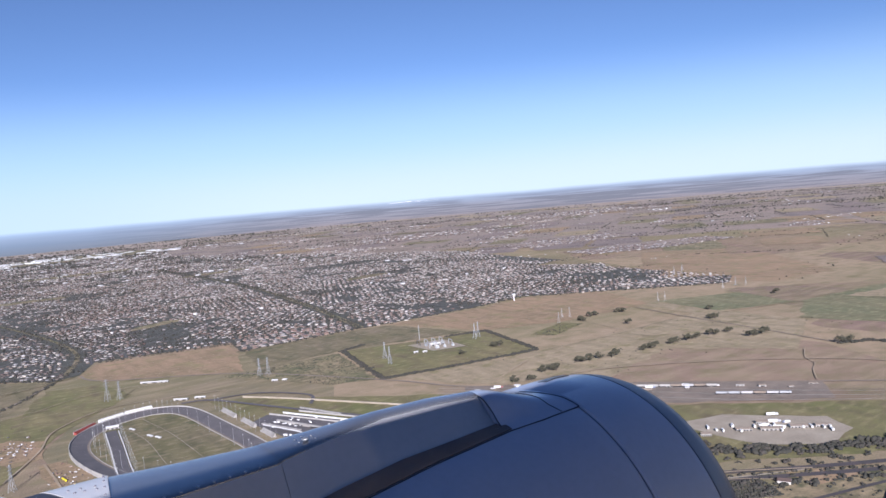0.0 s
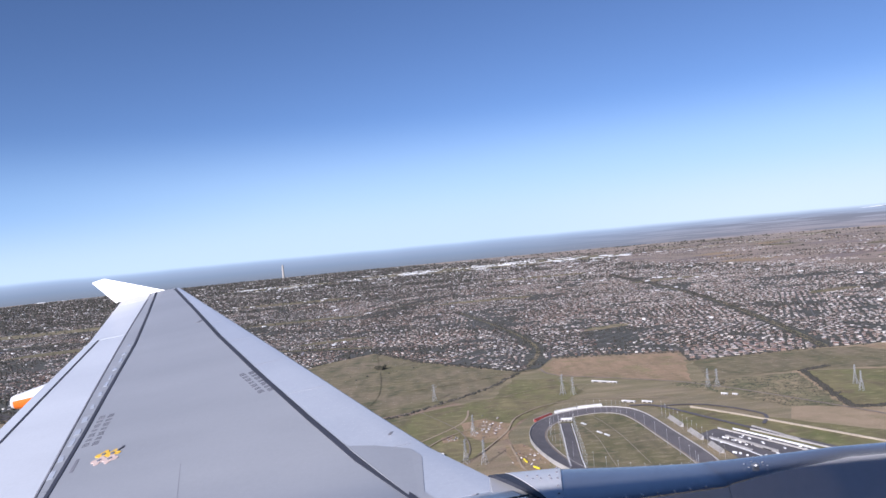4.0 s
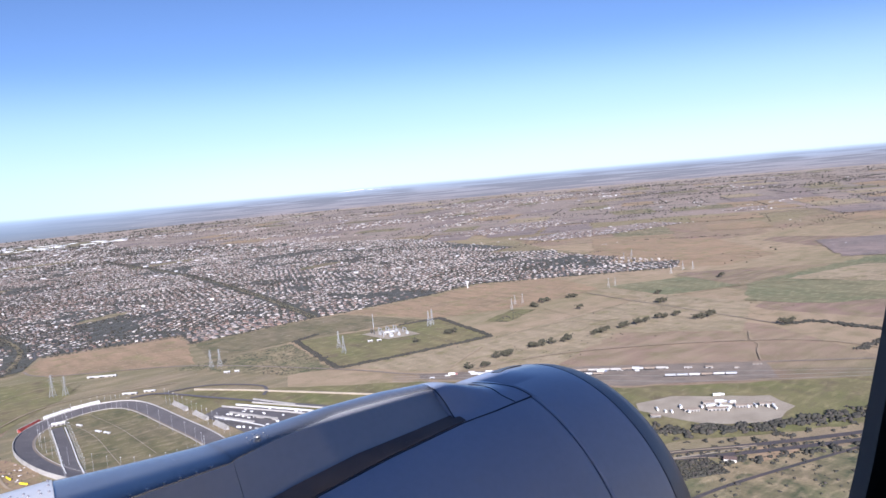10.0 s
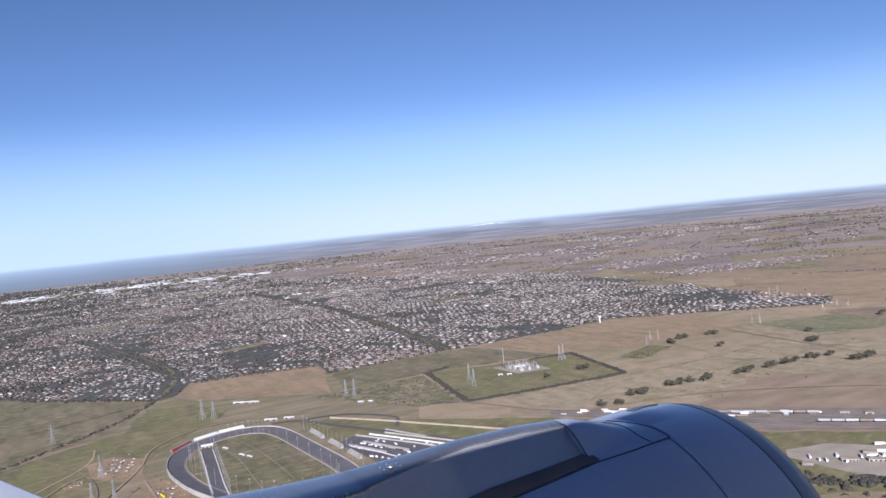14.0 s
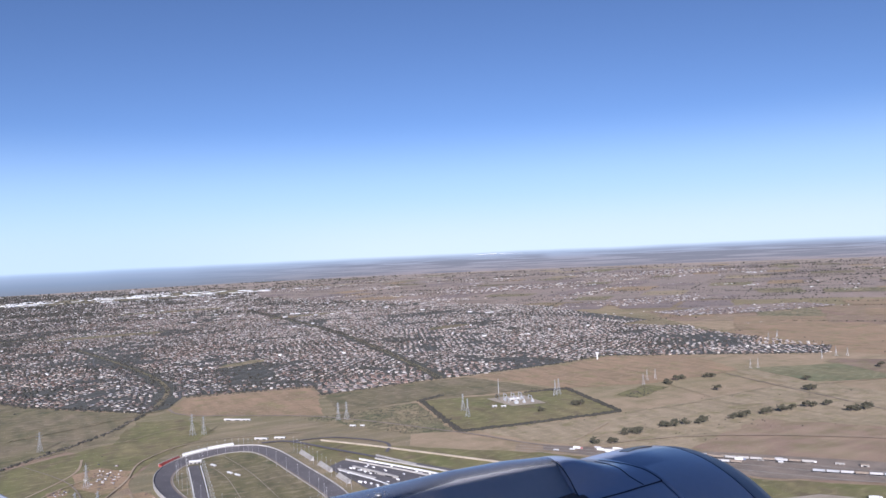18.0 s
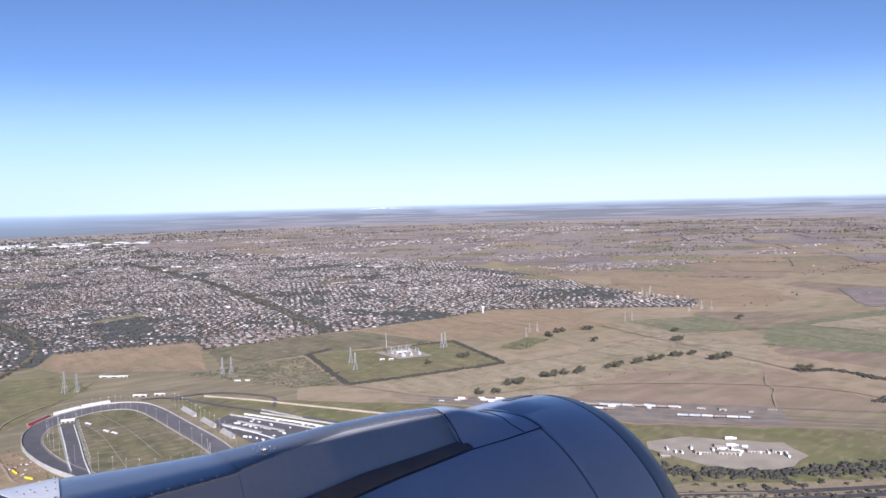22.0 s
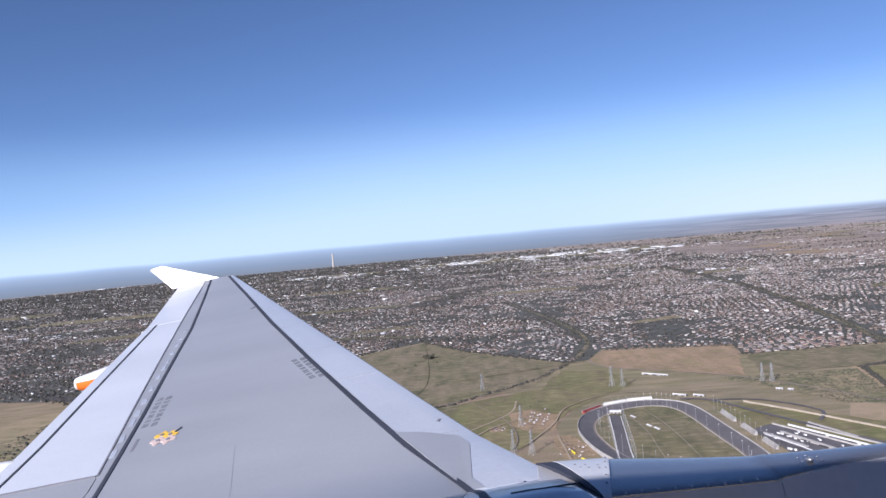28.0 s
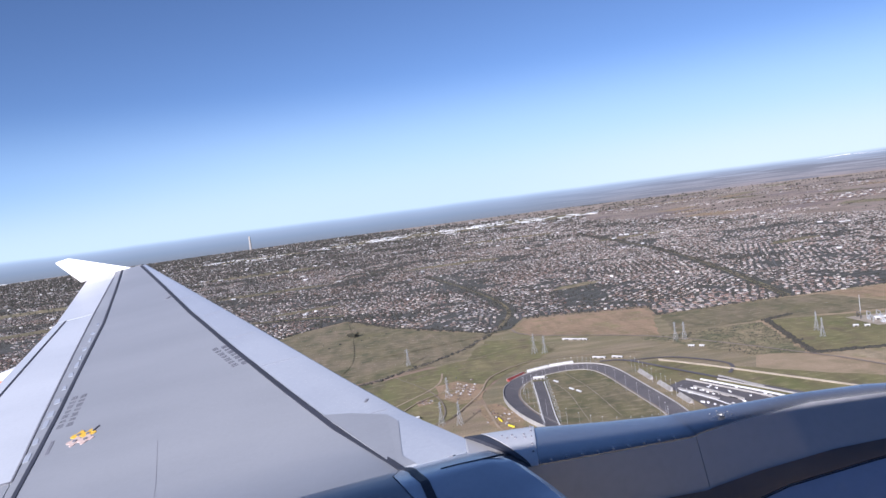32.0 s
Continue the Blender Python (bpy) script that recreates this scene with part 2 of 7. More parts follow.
M = {
    "plain": land_material(),
    "pasture": surface("olive pasture", (0.168, 0.148, 0.068), (0.245, 0.193, 0.122), 0.022, 1.2, 0.95, bump=0.4, third=(0.105, 0.105, 0.046), dist=0.2),
    "lush": surface("green grass", (0.149, 0.155, 0.051), (0.232, 0.195, 0.092), 0.03, 1.5, 0.95, bump=0.4, third=(0.172, 0.135, 0.074), dist=0.2),
    "crop": surface("green crop", (0.147, 0.166, 0.081), (0.26, 0.226, 0.125), 0.018, 1.1, 0.95, bump=0.4, third=(0.193, 0.178, 0.09), dist=0.2),
    "straw": surface("dry stubble", (0.400, 0.312, 0.205), (0.330, 0.262, 0.165), 0.03, 1.1, 0.95, bump=0.3, third=(0.253, 0.215, 0.104), dist=0.2),
    "tilled": surface("bare brown soil", (0.393, 0.262, 0.161), (0.295, 0.208, 0.127), 0.02, 0.8, 0.95, bump=0.4, third=(0.260, 0.217, 0.101), dist=0.2),
    "heath": surface("scrubby pasture", (0.177, 0.17, 0.082), (0.327, 0.25, 0.149), 0.05, 0.9, 0.95, bump=0.5, third=(0.077, 0.091, 0.041), dist=0.3),
    # mauve base colour stands in for haze over far paddocks
    "mauve": surface("haze-tinted far paddock", (0.300, 0.226, 0.196), (0.222, 0.178, 0.160), 0.012, 0.5, 0.95, bump=0.4, third=(0.186, 0.156, 0.138), dist=0.2),
    # distance haze is put into this mauve-grey base colour
    "far_plain": surface("haze-tinted far plain", (0.345, 0.262, 0.212), (0.290, 0.228, 0.192), 0.006, 0.3, 0.95, bump=0.2, third=(0.250, 0.215, 0.165), dist=0.2, stretch=(0.4, 1, 1)),
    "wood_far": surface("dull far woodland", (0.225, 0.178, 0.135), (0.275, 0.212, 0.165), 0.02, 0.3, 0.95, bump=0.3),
    "yard": surface("suburban ground", (0.062, 0.064, 0.050), (0.105, 0.100, 0.090), 0.09, 1.6, 0.95, bump=0.3, third=(0.050, 0.058, 0.032), dist=0.2),
    "asphalt": surface("asphalt", (0.060, 0.058, 0.060), (0.10, 0.080, 0.080), 0.2, 3.0, 0.85, bump=0.2),
    "street": surface("worn street asphalt", (0.098, 0.096, 0.098), (0.135, 0.130, 0.128), 0.12, 2.0, 0.85, bump=0.1),
    "track": surface("race track asphalt", (0.108, 0.099, 0.103), (0.138, 0.127, 0.130), 0.15, 2.5, 0.8, bump=0.2),
    "gravel": surface("pale gravel", (0.40, 0.345, 0.270), (0.32, 0.272, 0.21), 0.12, 2.2, 0.95, bump=0.3),
    "dirt": surface("dirt track", (0.42, 0.33, 0.23), (0.33, 0.255, 0.17), 0.1, 2.0, 0.95, bump=0.3),
    "rail": surface("rail ballast", (0.287, 0.231, 0.184), (0.204, 0.169, 0.137), 0.15, 2.0, 0.95, bump=0.3),
    "concrete": surface("pale concrete", (0.44, 0.42, 0.39), (0.34, 0.32, 0.30), 0.3, 3.0, 0.85, bump=0.1),
    "white": surface("white painted sheet", (0.78, 0.78, 0.76), (0.68, 0.68, 0.67), 0.4, 3.0, 0.6, bump=0.05),
    "yellow": surface("yellow seats", (0.80, 0.66, 0.03), (0.68, 0.55, 0.03), 0.5, 4.0, 0.6, bump=0.1),
    "red": surface("red seats", (0.33, 0.06, 0.05), (0.24, 0.05, 0.04), 0.5, 4.0, 0.7, bump=0.1),
    "steel": surface("galvanised steel", (0.50, 0.51, 0.52), (0.38, 0.39, 0.40), 0.5, 4.0, 0.5, 0.35, 0.05),
    "roofs": surface("house roofs", (0.15, 0.12, 0.11), (0.12, 0.10, 0.095), 0.3, 3.0, 0.8, bump=0.1, spread=("island", (0.17, 0.1, 0.078), (0.105, 0.095, 0.093), (0.075, 0.071, 0.078), (0.22, 0.13, 0.098), (0.135, 0.088, 0.072), (0.74, 0.73, 0.71), (0.155, 0.09, 0.073), (0.64, 0.62, 0.59), (0.09, 0.085, 0.09), (0.19, 0.108, 0.085), (0.115, 0.108, 0.112), (0.34, 0.26, 0.215), (0.085, 0.08, 0.085), (0.76, 0.75, 0.74), (0.76, 0.75, 0.74))),
    "roofs_grey": surface("grey and brown house roofs", (0.10, 0.09, 0.09), (0.08, 0.075, 0.078), 0.3, 3.0, 0.8, bump=0.1, spread=("island", (0.085, 0.078, 0.082), (0.06, 0.058, 0.066), (0.13, 0.085, 0.072), (0.72, 0.72, 0.72), (0.07, 0.068, 0.076), (0.155, 0.112, 0.098), (0.056, 0.054, 0.06), (0.26, 0.25, 0.25), (0.095, 0.076, 0.075), (0.14, 0.095, 0.08), (0.064, 0.062, 0.068), (0.6, 0.59, 0.58), (0.075, 0.07, 0.072), (0.11, 0.085, 0.078), (0.11, 0.085, 0.078))),
    "roofs_red": surface("terracotta house roofs", (0.18, 0.12, 0.10), (0.14, 0.10, 0.085), 0.3, 3.0, 0.8, bump=0.1, spread=("island", (0.25, 0.128, 0.09), (0.175, 0.095, 0.073), (0.31, 0.18, 0.128), (0.105, 0.088, 0.087), (0.23, 0.132, 0.1), (0.74, 0.72, 0.69), (0.145, 0.093, 0.078), (0.58, 0.53, 0.48), (0.12, 0.09, 0.082), (0.12, 0.09, 0.082))),
    "roofs_pale": surface("cream and pale terracotta house roofs", (0.28, 0.22, 0.19), (0.22, 0.18, 0.16), 0.3, 3.0, 0.8, bump=0.1, spread=("island", (0.66, 0.62, 0.57), (0.22, 0.142, 0.112), (0.74, 0.72, 0.69), (0.135, 0.115, 0.115), (0.48, 0.36, 0.3), (0.7, 0.67, 0.64), (0.1, 0.095, 0.1), (0.37, 0.25, 0.2), (0.64, 0.61, 0.56), (0.64, 0.61, 0.56))),
    "walls": surface("house walls", (0.6, 0.53, 0.45), (0.5, 0.43, 0.36), 0.3, 3.0, 0.85, bump=0.1, spread=("island", (0.62, 0.59, 0.54), (0.097, 0.060, 0.049), (0.17, 0.125, 0.10), (0.66, 0.64, 0.60), (0.107, 0.070, 0.056), (0.078, 0.060, 0.052), (0.52, 0.46, 0.40), (0.069, 0.055, 0.050), (0.13, 0.085, 0.070), (0.13, 0.085, 0.070))),
    "walls_near": surface("plastered house walls", (0.4, 0.33, 0.27), (0.33, 0.27, 0.22), 0.3, 3.0, 0.85, bump=0.1, spread=("object", (0.44, 0.37, 0.30), (0.26, 0.16, 0.12), (0.36, 0.28, 0.22), (0.60, 0.57, 0.52), (0.28, 0.20, 0.17), (0.22, 0.18, 0.16), (0.22, 0.18, 0.16))),
    "sheds": surface("shed roofs", (0.7, 0.7, 0.7), (0.6, 0.6, 0.6), 0.02, 1.0, 0.6, bump=0.05, spread=("island", (0.80, 0.80, 0.80), (0.62, 0.62, 0.63), (0.72, 0.71, 0.68), (0.45, 0.46, 0.48), (0.82, 0.82, 0.81), (0.82, 0.82, 0.81))),
    "crowns": surface("suburban tree crowns", (0.042, 0.044, 0.032), (0.058, 0.056, 0.044), 0.3, 3.0, 0.95, bump=0.5, spread=("island", (0.040, 0.039, 0.031), (0.054, 0.050, 0.040), (0.070, 0.058, 0.050), (0.046, 0.044, 0.035), (0.046, 0.044, 0.035))),
    "leaf": surface("gum leaves", (0.055, 0.054, 0.034), (0.078, 0.072, 0.048), 0.6, 3.0, 0.9, bump=0.3),
    "bark": surface("bark", (0.19, 0.15, 0.12), (0.12, 0.10, 0.08), 1.0, 6.0, 0.95, bump=0.5),
    "water": surface("water", (0.045, 0.080, 0.115), (0.060, 0.095, 0.130), 0.003, 0.05, 0.25, bump=0.1),
    "wing": surface("grey wing paint", (0.312, 0.326, 0.351), (0.276, 0.289, 0.313), 1.1, 30.0, 0.38, 0.0, 0.02, dist=0.002, stretch=(0.35, 1, 1)),
    "wing_pale": surface("pale grey paint", (0.54, 0.575, 0.63), (0.485, 0.52, 0.575), 0.6, 30.0, 0.26, 0.25, 0.02, dist=0.002),
    "flap_white": surface("bright flap paint", (0.555, 0.585, 0.63), (0.495, 0.525, 0.57), 0.9, 30.0, 0.30, 0.0, 0.02, dist=0.002, stretch=(0.5, 1, 1)),
    "ink": surface("dark stencil ink", (0.105, 0.110, 0.135), (0.135, 0.140, 0.165), 3.0, 40.0, 0.6, 0.0, 0.0),
    "fence_white": surface("gloss white paint", (0.60, 0.605, 0.615), (0.55, 0.555, 0.565), 1.0, 30.0, 0.3, 0.0, 0.02, dist=0.002),
    "orange": surface("orange paint", (0.78, 0.19, 0.02), (0.70, 0.16, 0.02), 1.0, 30.0, 0.35, 0.0, 0.02, dist=0.002),
    "seal": surface("dark sealant", (0.045, 0.048, 0.065), (0.035, 0.038, 0.05), 1.0, 30.0, 0.6, 0.0, 0.02, dist=0.002),
    "cowl": surface("grey-blue cowl paint", (0.400, 0.450, 0.560), (0.375, 0.420, 0.530), 0.6, 25.0, 0.34, 0.0, 0.02, dist=0.002, coat=0.3),
    "lip": surface("dull metal inlet lip", (0.17, 0.19, 0.24), (0.14, 0.155, 0.20), 0.8, 25.0, 0.42, 0.3, 0.02, dist=0.002),
    "pylon_top": surface("satin metal fairing", (0.40, 0.412, 0.435), (0.31, 0.322, 0.345), 1.5, 25.0, 0.26, 0.75, 0.03, dist=0.002, stretch=(0.3, 1, 1)),
    "pylon_side": surface("grey fairing paint", (0.45, 0.45, 0.465), (0.41, 0.41, 0.425), 1.0, 25.0, 0.42, 0.1, 0.02, dist=0.002),
    "scorched": surface("heat-stained metal", (0.180, 0.135, 0.115), (0.110, 0.090, 0.088), 2.5, 25.0, 0.5, 0.1, 0.05, dist=0.002),
    "rivet": surface("bare fastener", (0.55, 0.55, 0.56), (0.35, 0.35, 0.36), 5.0, 40.0, 0.35, 0.8, 0.0),
    "mark_dark": surface("grey stencil", (0.16, 0.165, 0.19), (0.20, 0.20, 0.23), 3.0, 40.0, 0.6, 0.0, 0.0),
    "mark_yellow": surface("yellow marking", (0.75, 0.47, 0.05), (0.68, 0.42, 0.05), 3.0, 40.0, 0.6, 0.0, 0.0),
    "mark_pink": surface("faded pink marking", (0.62, 0.47, 0.42), (0.56, 0.44, 0.40), 3.0, 40.0, 0.6, 0.0, 0.0),
    "hull": surface("white hull paint", (0.74, 0.74, 0.75), (0.68, 0.68, 0.70), 0.6, 20.0, 0.35, 0.0, 0.02, dist=0.002),
    "liner": surface("cabin liner", (0.055, 0.058, 0.070), (0.045, 0.048, 0.060), 2.0, 30.0, 0.6, 0.0, 0.05, dist=0.001),
    "car_paint": surface("vehicle paint", (0.6, 0.6, 0.6), (0.5, 0.5, 0.5), 1.0, 5.0, 0.35, 0.0, 0.0, spread=("object", (0.75, 0.75, 0.75), (0.12, 0.12, 0.13), (0.45, 0.46, 0.48), (0.35, 0.06, 0.05), (0.72, 0.72, 0.70), (0.10, 0.14, 0.25), (0.10, 0.14, 0.25))),
    "dark": surface("dark glass and rubber", (0.02, 0.022, 0.025), (0.03, 0.03, 0.033), 1.0, 5.0, 0.3, 0.0, 0.0),
}


def glass_material():
    m = bpy.data.materials.new("window pane")
    m.use_nodes = True
    p = m.node_tree.nodes["Principled BSDF"]
    p.inputs["Base Color"].default_value = (1, 1, 1, 1)
    p.inputs["Transmission Weight"].default_value, p.inputs["Roughness"].default_value, p.inputs["IOR"].default_value = 1.0, 0.0, 1.05
    return m


def far_material():
    """Glowing backdrop: streaked far plain, bluish hills, blue water towards -x, and haze painted into the emission,
    thinning out into the sky.
    """
    m = bpy.data.materials.new("glowing far hills and haze")
    m.use_nodes = True
    nt = m.node_tree
    nt.nodes.remove(nt.nodes["Principled BSDF"])
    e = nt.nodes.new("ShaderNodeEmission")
    tc = nt.nodes.new("ShaderNodeTexCoord")
    obj = nt.nodes.new("ShaderNodeSeparateXYZ")
    nt.links.new(tc.outputs["Object"], obj.inputs[0])

    def sloped(low, high, source, smooth=True):
        n = nt.nodes.new("ShaderNodeMapRange")
        n.interpolation_type = "SMOOTHSTEP" if smooth else "LINEAR"
        n.inputs["From Min"].default_value, n.inputs["From Max"].default_value = low, high
        nt.links.new(source, n.inputs[0])
        return n.outputs[0]

    def added(a, b, factor):
        n = nt.nodes.new("ShaderNodeMath")
        n.operation, n.inputs[1].default_value = "MULTIPLY_ADD", factor
        nt.links.new(a, n.inputs[0])
        nt.links.new(b, n.inputs[2])
        return n.outputs[0]

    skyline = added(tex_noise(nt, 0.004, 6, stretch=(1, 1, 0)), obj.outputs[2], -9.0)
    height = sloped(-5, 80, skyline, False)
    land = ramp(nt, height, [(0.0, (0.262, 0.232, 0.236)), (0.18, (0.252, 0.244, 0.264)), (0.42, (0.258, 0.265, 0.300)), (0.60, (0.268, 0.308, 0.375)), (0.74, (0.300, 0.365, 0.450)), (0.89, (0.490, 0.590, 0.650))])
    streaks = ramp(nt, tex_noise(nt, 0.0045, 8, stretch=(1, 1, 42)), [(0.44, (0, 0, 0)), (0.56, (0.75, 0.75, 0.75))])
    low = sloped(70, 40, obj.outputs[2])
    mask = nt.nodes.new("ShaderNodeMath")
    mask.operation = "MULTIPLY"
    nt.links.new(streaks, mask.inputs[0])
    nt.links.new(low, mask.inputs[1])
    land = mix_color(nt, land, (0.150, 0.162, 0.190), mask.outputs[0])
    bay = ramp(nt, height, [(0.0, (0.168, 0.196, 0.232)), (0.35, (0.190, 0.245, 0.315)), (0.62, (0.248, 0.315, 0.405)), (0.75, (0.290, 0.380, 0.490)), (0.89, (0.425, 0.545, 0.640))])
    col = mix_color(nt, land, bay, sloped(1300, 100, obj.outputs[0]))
    # haze glow laid over the low sky by emission, bluer towards -x
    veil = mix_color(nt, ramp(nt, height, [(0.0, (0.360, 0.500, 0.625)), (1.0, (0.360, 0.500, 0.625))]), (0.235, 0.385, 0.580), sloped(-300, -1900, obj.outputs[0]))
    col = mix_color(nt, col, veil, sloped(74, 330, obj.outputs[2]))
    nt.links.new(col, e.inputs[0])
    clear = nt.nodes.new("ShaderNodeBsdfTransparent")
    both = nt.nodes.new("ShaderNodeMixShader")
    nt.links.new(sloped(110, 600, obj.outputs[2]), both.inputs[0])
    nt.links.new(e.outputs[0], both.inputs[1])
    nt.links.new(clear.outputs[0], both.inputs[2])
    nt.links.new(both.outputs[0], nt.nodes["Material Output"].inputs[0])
    return m


M["pane"], M["far"] = glass_material(), far_material()


# ---- mesh helpers ----
def link(name, bm, mat, parent=None, label="", smooth=None):
    me = bpy.data.meshes.new(name)
    bm.normal_update()
    bm.to_mesh(me)
    bm.free()
    me.materials.append(M[mat])
    ob = new(name, me)
    if smooth is not None:
        for p in me.polygons:
            p.use_smooth = True
        me.set_sharp_from_angle(angle=radians(smooth))
    if parent:
        ob.parent = parent
    if label:
        ob["label"] = label
    return ob


def part(name, bm, mat, parent, label="", smooth=None):
    return link(name, bm, mat, parent, label, smooth)


def empty(name, x, y, z, rz=0):
    ob = new(name)
    ob.matrix_basis = pose(x, y, z, 0, 0, rz)
    return ob


def box(bm, x, y, z, w, d, h, rz=0.0):
    """A box whose base centre is x, y, z."""
    c, s = math.cos(radians(rz)), math.sin(radians(rz))
    vs = [bm.verts.new((x + c * a - s * b, y + s * a + c * b, z + k)) for k in (0, h) for a, b in ((-w / 2, -d / 2), (w / 2, -d / 2), (w / 2, d / 2), (-w / 2, d / 2))]
    for f in ((3, 2, 1, 0), (4, 5, 6, 7), (0, 1, 5, 4), (1, 2, 6, 5), (2, 3, 7, 6), (3, 0, 4, 7)):
        bm.faces.new([vs[i] for i in f])
    return bm


def bar(bm, a, b, w):
    """A square bar from a to b."""
    a, b = Vector(a), Vector(b)
    d = (b - a).normalized()
    u = d.cross(Vector((0, 0, 1)) if abs(d.z) < 0.9 else Vector((1, 0, 0))).normalized()
    v = d.cross(u)
    vs = [bm.verts.new(q + (u * i + v * j) * (w / 2)) for q in (a, b) for i, j in ((-1, -1), (1, -1), (1, 1), (-1, 1))]
    for f in ((3, 2, 1, 0), (4, 5, 6, 7), (0, 1, 5, 4), (1, 2, 6, 5), (2, 3, 7, 6), (3, 0, 4, 7)):
        bm.faces.new([vs[i] for i in f])
    return bm


def loft(bm, rings, closed=True, caps=True):
    rows = [[bm.verts.new(p) for p in r] for r in rings]
    n = len(rows[0])
    for a, b in zip(rows, rows[1:]):
        for i in range(n if closed else n - 1):
            j = (i + 1) % n
            bm.faces.new((a[i], a[j], b[j], b[i]))
    if closed and caps:
        bm.faces.new(rows[0][::-1])
        bm.faces.new(rows[-1])
    bmesh.ops.recalc_face_normals(bm, faces=bm.faces[:])
    return bm


def ribbon(bm, pts, width, z, thick=0.0):
    """A strip along a line of points; with a thickness, a low wall."""
    P = [Vector((x, y)) for x, y in pts]
    L, Rr = [], []
    for i, p in enumerate(P):
        d = (P[min(i + 1, len(P) - 1)] - P[max(i - 1, 0)]).normalized()
        nrm = Vector((-d.y, d.x)) * (width / 2)
        L.append(p + nrm)
        Rr.append(p - nrm)
    if thick:
        return loft(bm, [[(l.x, l.y, z), (l.x, l.y, z + thick), (r.x, r.y, z + thick), (r.x, r.y, z)] for l, r in zip(L, Rr)])
    rows = [(bm.verts.new((l.x, l.y, z)), bm.verts.new((r.x, r.y, z))) for l, r in zip(L, Rr)]
    for (a, b), (c, d) in zip(rows, rows[1:]):
        bm.faces.new((b, d, c, a))
    return bm


def smooth_line(pts, n=8):
    """Catmull-Rom through the points."""
    P = [Vector((x, y)) for x, y in pts]
    out = []
    for i in range(len(P) - 1):
        a, b, c, d = P[max(i - 1, 0)], P[i], P[i + 1], P[min(i + 2, len(P) - 1)]
        for k in range(n):
            t = k / n
            q = 0.5 * ((2 * b) + (c - a) * t + (2 * a - 5 * b + 4 * c - d) * t * t + (3 * b - a - 3 * c + d) * t ** 3)
            out.append((q.x, q.y))
    out.append((P[-1].x, P[-1].y))
    return out


def patch(name, pts, z, mat, label, category, ragged=0.0):
    """A flat piece of land with a slightly uneven edge."""
    bm = bmesh.new()
    out = []
    for i, (x, y) in enumerate(pts):
        x2, y2 = pts[(i + 1) % len(pts)]
        n = max(1, int(math.hypot(x2 - x, y2 - y) / 6)) if ragged else 1
        for k in range(n):
            out.append((x + (x2 - x) * k / n + random.uniform(-ragged, ragged), y + (y2 - y) * k / n + random.uniform(-ragged, ragged)))
    f = bm.faces.new([bm.verts.new((x, y, z)) for x, y in out])
    f.normal_update()
    if f.normal.z < 0:
        f.normal_flip()
    bmesh.ops.triangulate(bm, faces=[f])
    ob = link(name, bm, mat)
    return tagged(ob, label, category, kind="structure")


def arrays_mesh(name, verts, tris, mat, parent=None):
    """One mesh out of two numpy arrays."""
    me = bpy.data.meshes.new(name)
    me.vertices.add(len(verts))
    me.vertices.foreach_set("co", np.ascontiguousarray(verts, dtype=np.float32).ravel())
    me.loops.add(len(tris) * 3)
    me.loops.foreach_set("vertex_index", np.ascontiguousarray(tris, dtype=np.int32).ravel())
    me.polygons.add(len(tris))
    me.polygons.foreach_set("loop_start", np.arange(0, len(tris) * 3, 3, dtype=np.int32))
    me.update(calc_edges=True)
    me.validate()
    me.materials.append(M[mat])
    ob = new(name, me)
    if parent:
        ob.parent = parent
    return ob


def inside(poly, x, y):
    r = np.zeros(len(x), bool)
    px, py = np.array(poly).T
    for i in range(len(px)):
        j = i - 1
        cross = (py[i] > y) != (py[j] > y)
        with np.errstate(divide="ignore", invalid="ignore"):
            r ^= cross & (x < (px[j] - px[i]) * (y - py[i]) / (py[j] - py[i] + 1e-12) + px[i])
    return r


def many(shape_v, shape_t, x, y, z, rot, sx, sy, sz):
    """Copies of a small shape joined into two arrays."""
    c, s = np.cos(rot)[:, None], np.sin(rot)[:, None]
    vx, vy, vz = shape_v[:, 0][None] * sx[:, None], shape_v[:, 1][None] * sy[:, None], shape_v[:, 2][None] * sz[:, None]
    V = np.stack([x[:, None] + c * vx - s * vy, y[:, None] + s * vx + c * vy, z[:, None] + vz], 2).reshape(-1, 3)
    T = (shape_t[None] + (np.arange(len(x)) * len(shape_v))[:, None, None]).reshape(-1, 3)
    return V, T


WALL_V = np.array([(a, b, c) for c in (0, 1) for a, b in ((-.5, -.5), (.5, -.5), (.5, .5), (-.5, .5))], float)
WALL_T = np.array([(0, 1, 5), (0, 5, 4), (1, 2, 6), (1, 6, 5), (2, 3, 7), (2, 7, 6), (3, 0, 4), (3, 4, 7)])
HIP_V = np.array([(-.56, -.56, 0), (.56, -.56, 0), (.56, .56, 0), (-.56, .56, 0), (0, -.2, 1), (0, .2, 1)], float)
HIP_T = np.array([(0, 1, 4), (1, 2, 5), (1, 5, 4), (2, 3, 5), (3, 0, 4), (3, 4, 5)])
FLAT_T = np.vstack([WALL_T, [(4, 5, 6), (4, 6, 7)]])
g = (1 + 5 ** .5) / 2
ICO_V = np.array([(-1, g, 0), (1, g, 0), (-1, -g, 0), (1, -g, 0), (0, -1, g), (0, 1, g), (0, -1, -g), (0, 1, -g), (g, 0, -1), (g, 0, 1), (-g, 0, -1), (-g, 0, 1)]) / math.hypot(1, g)
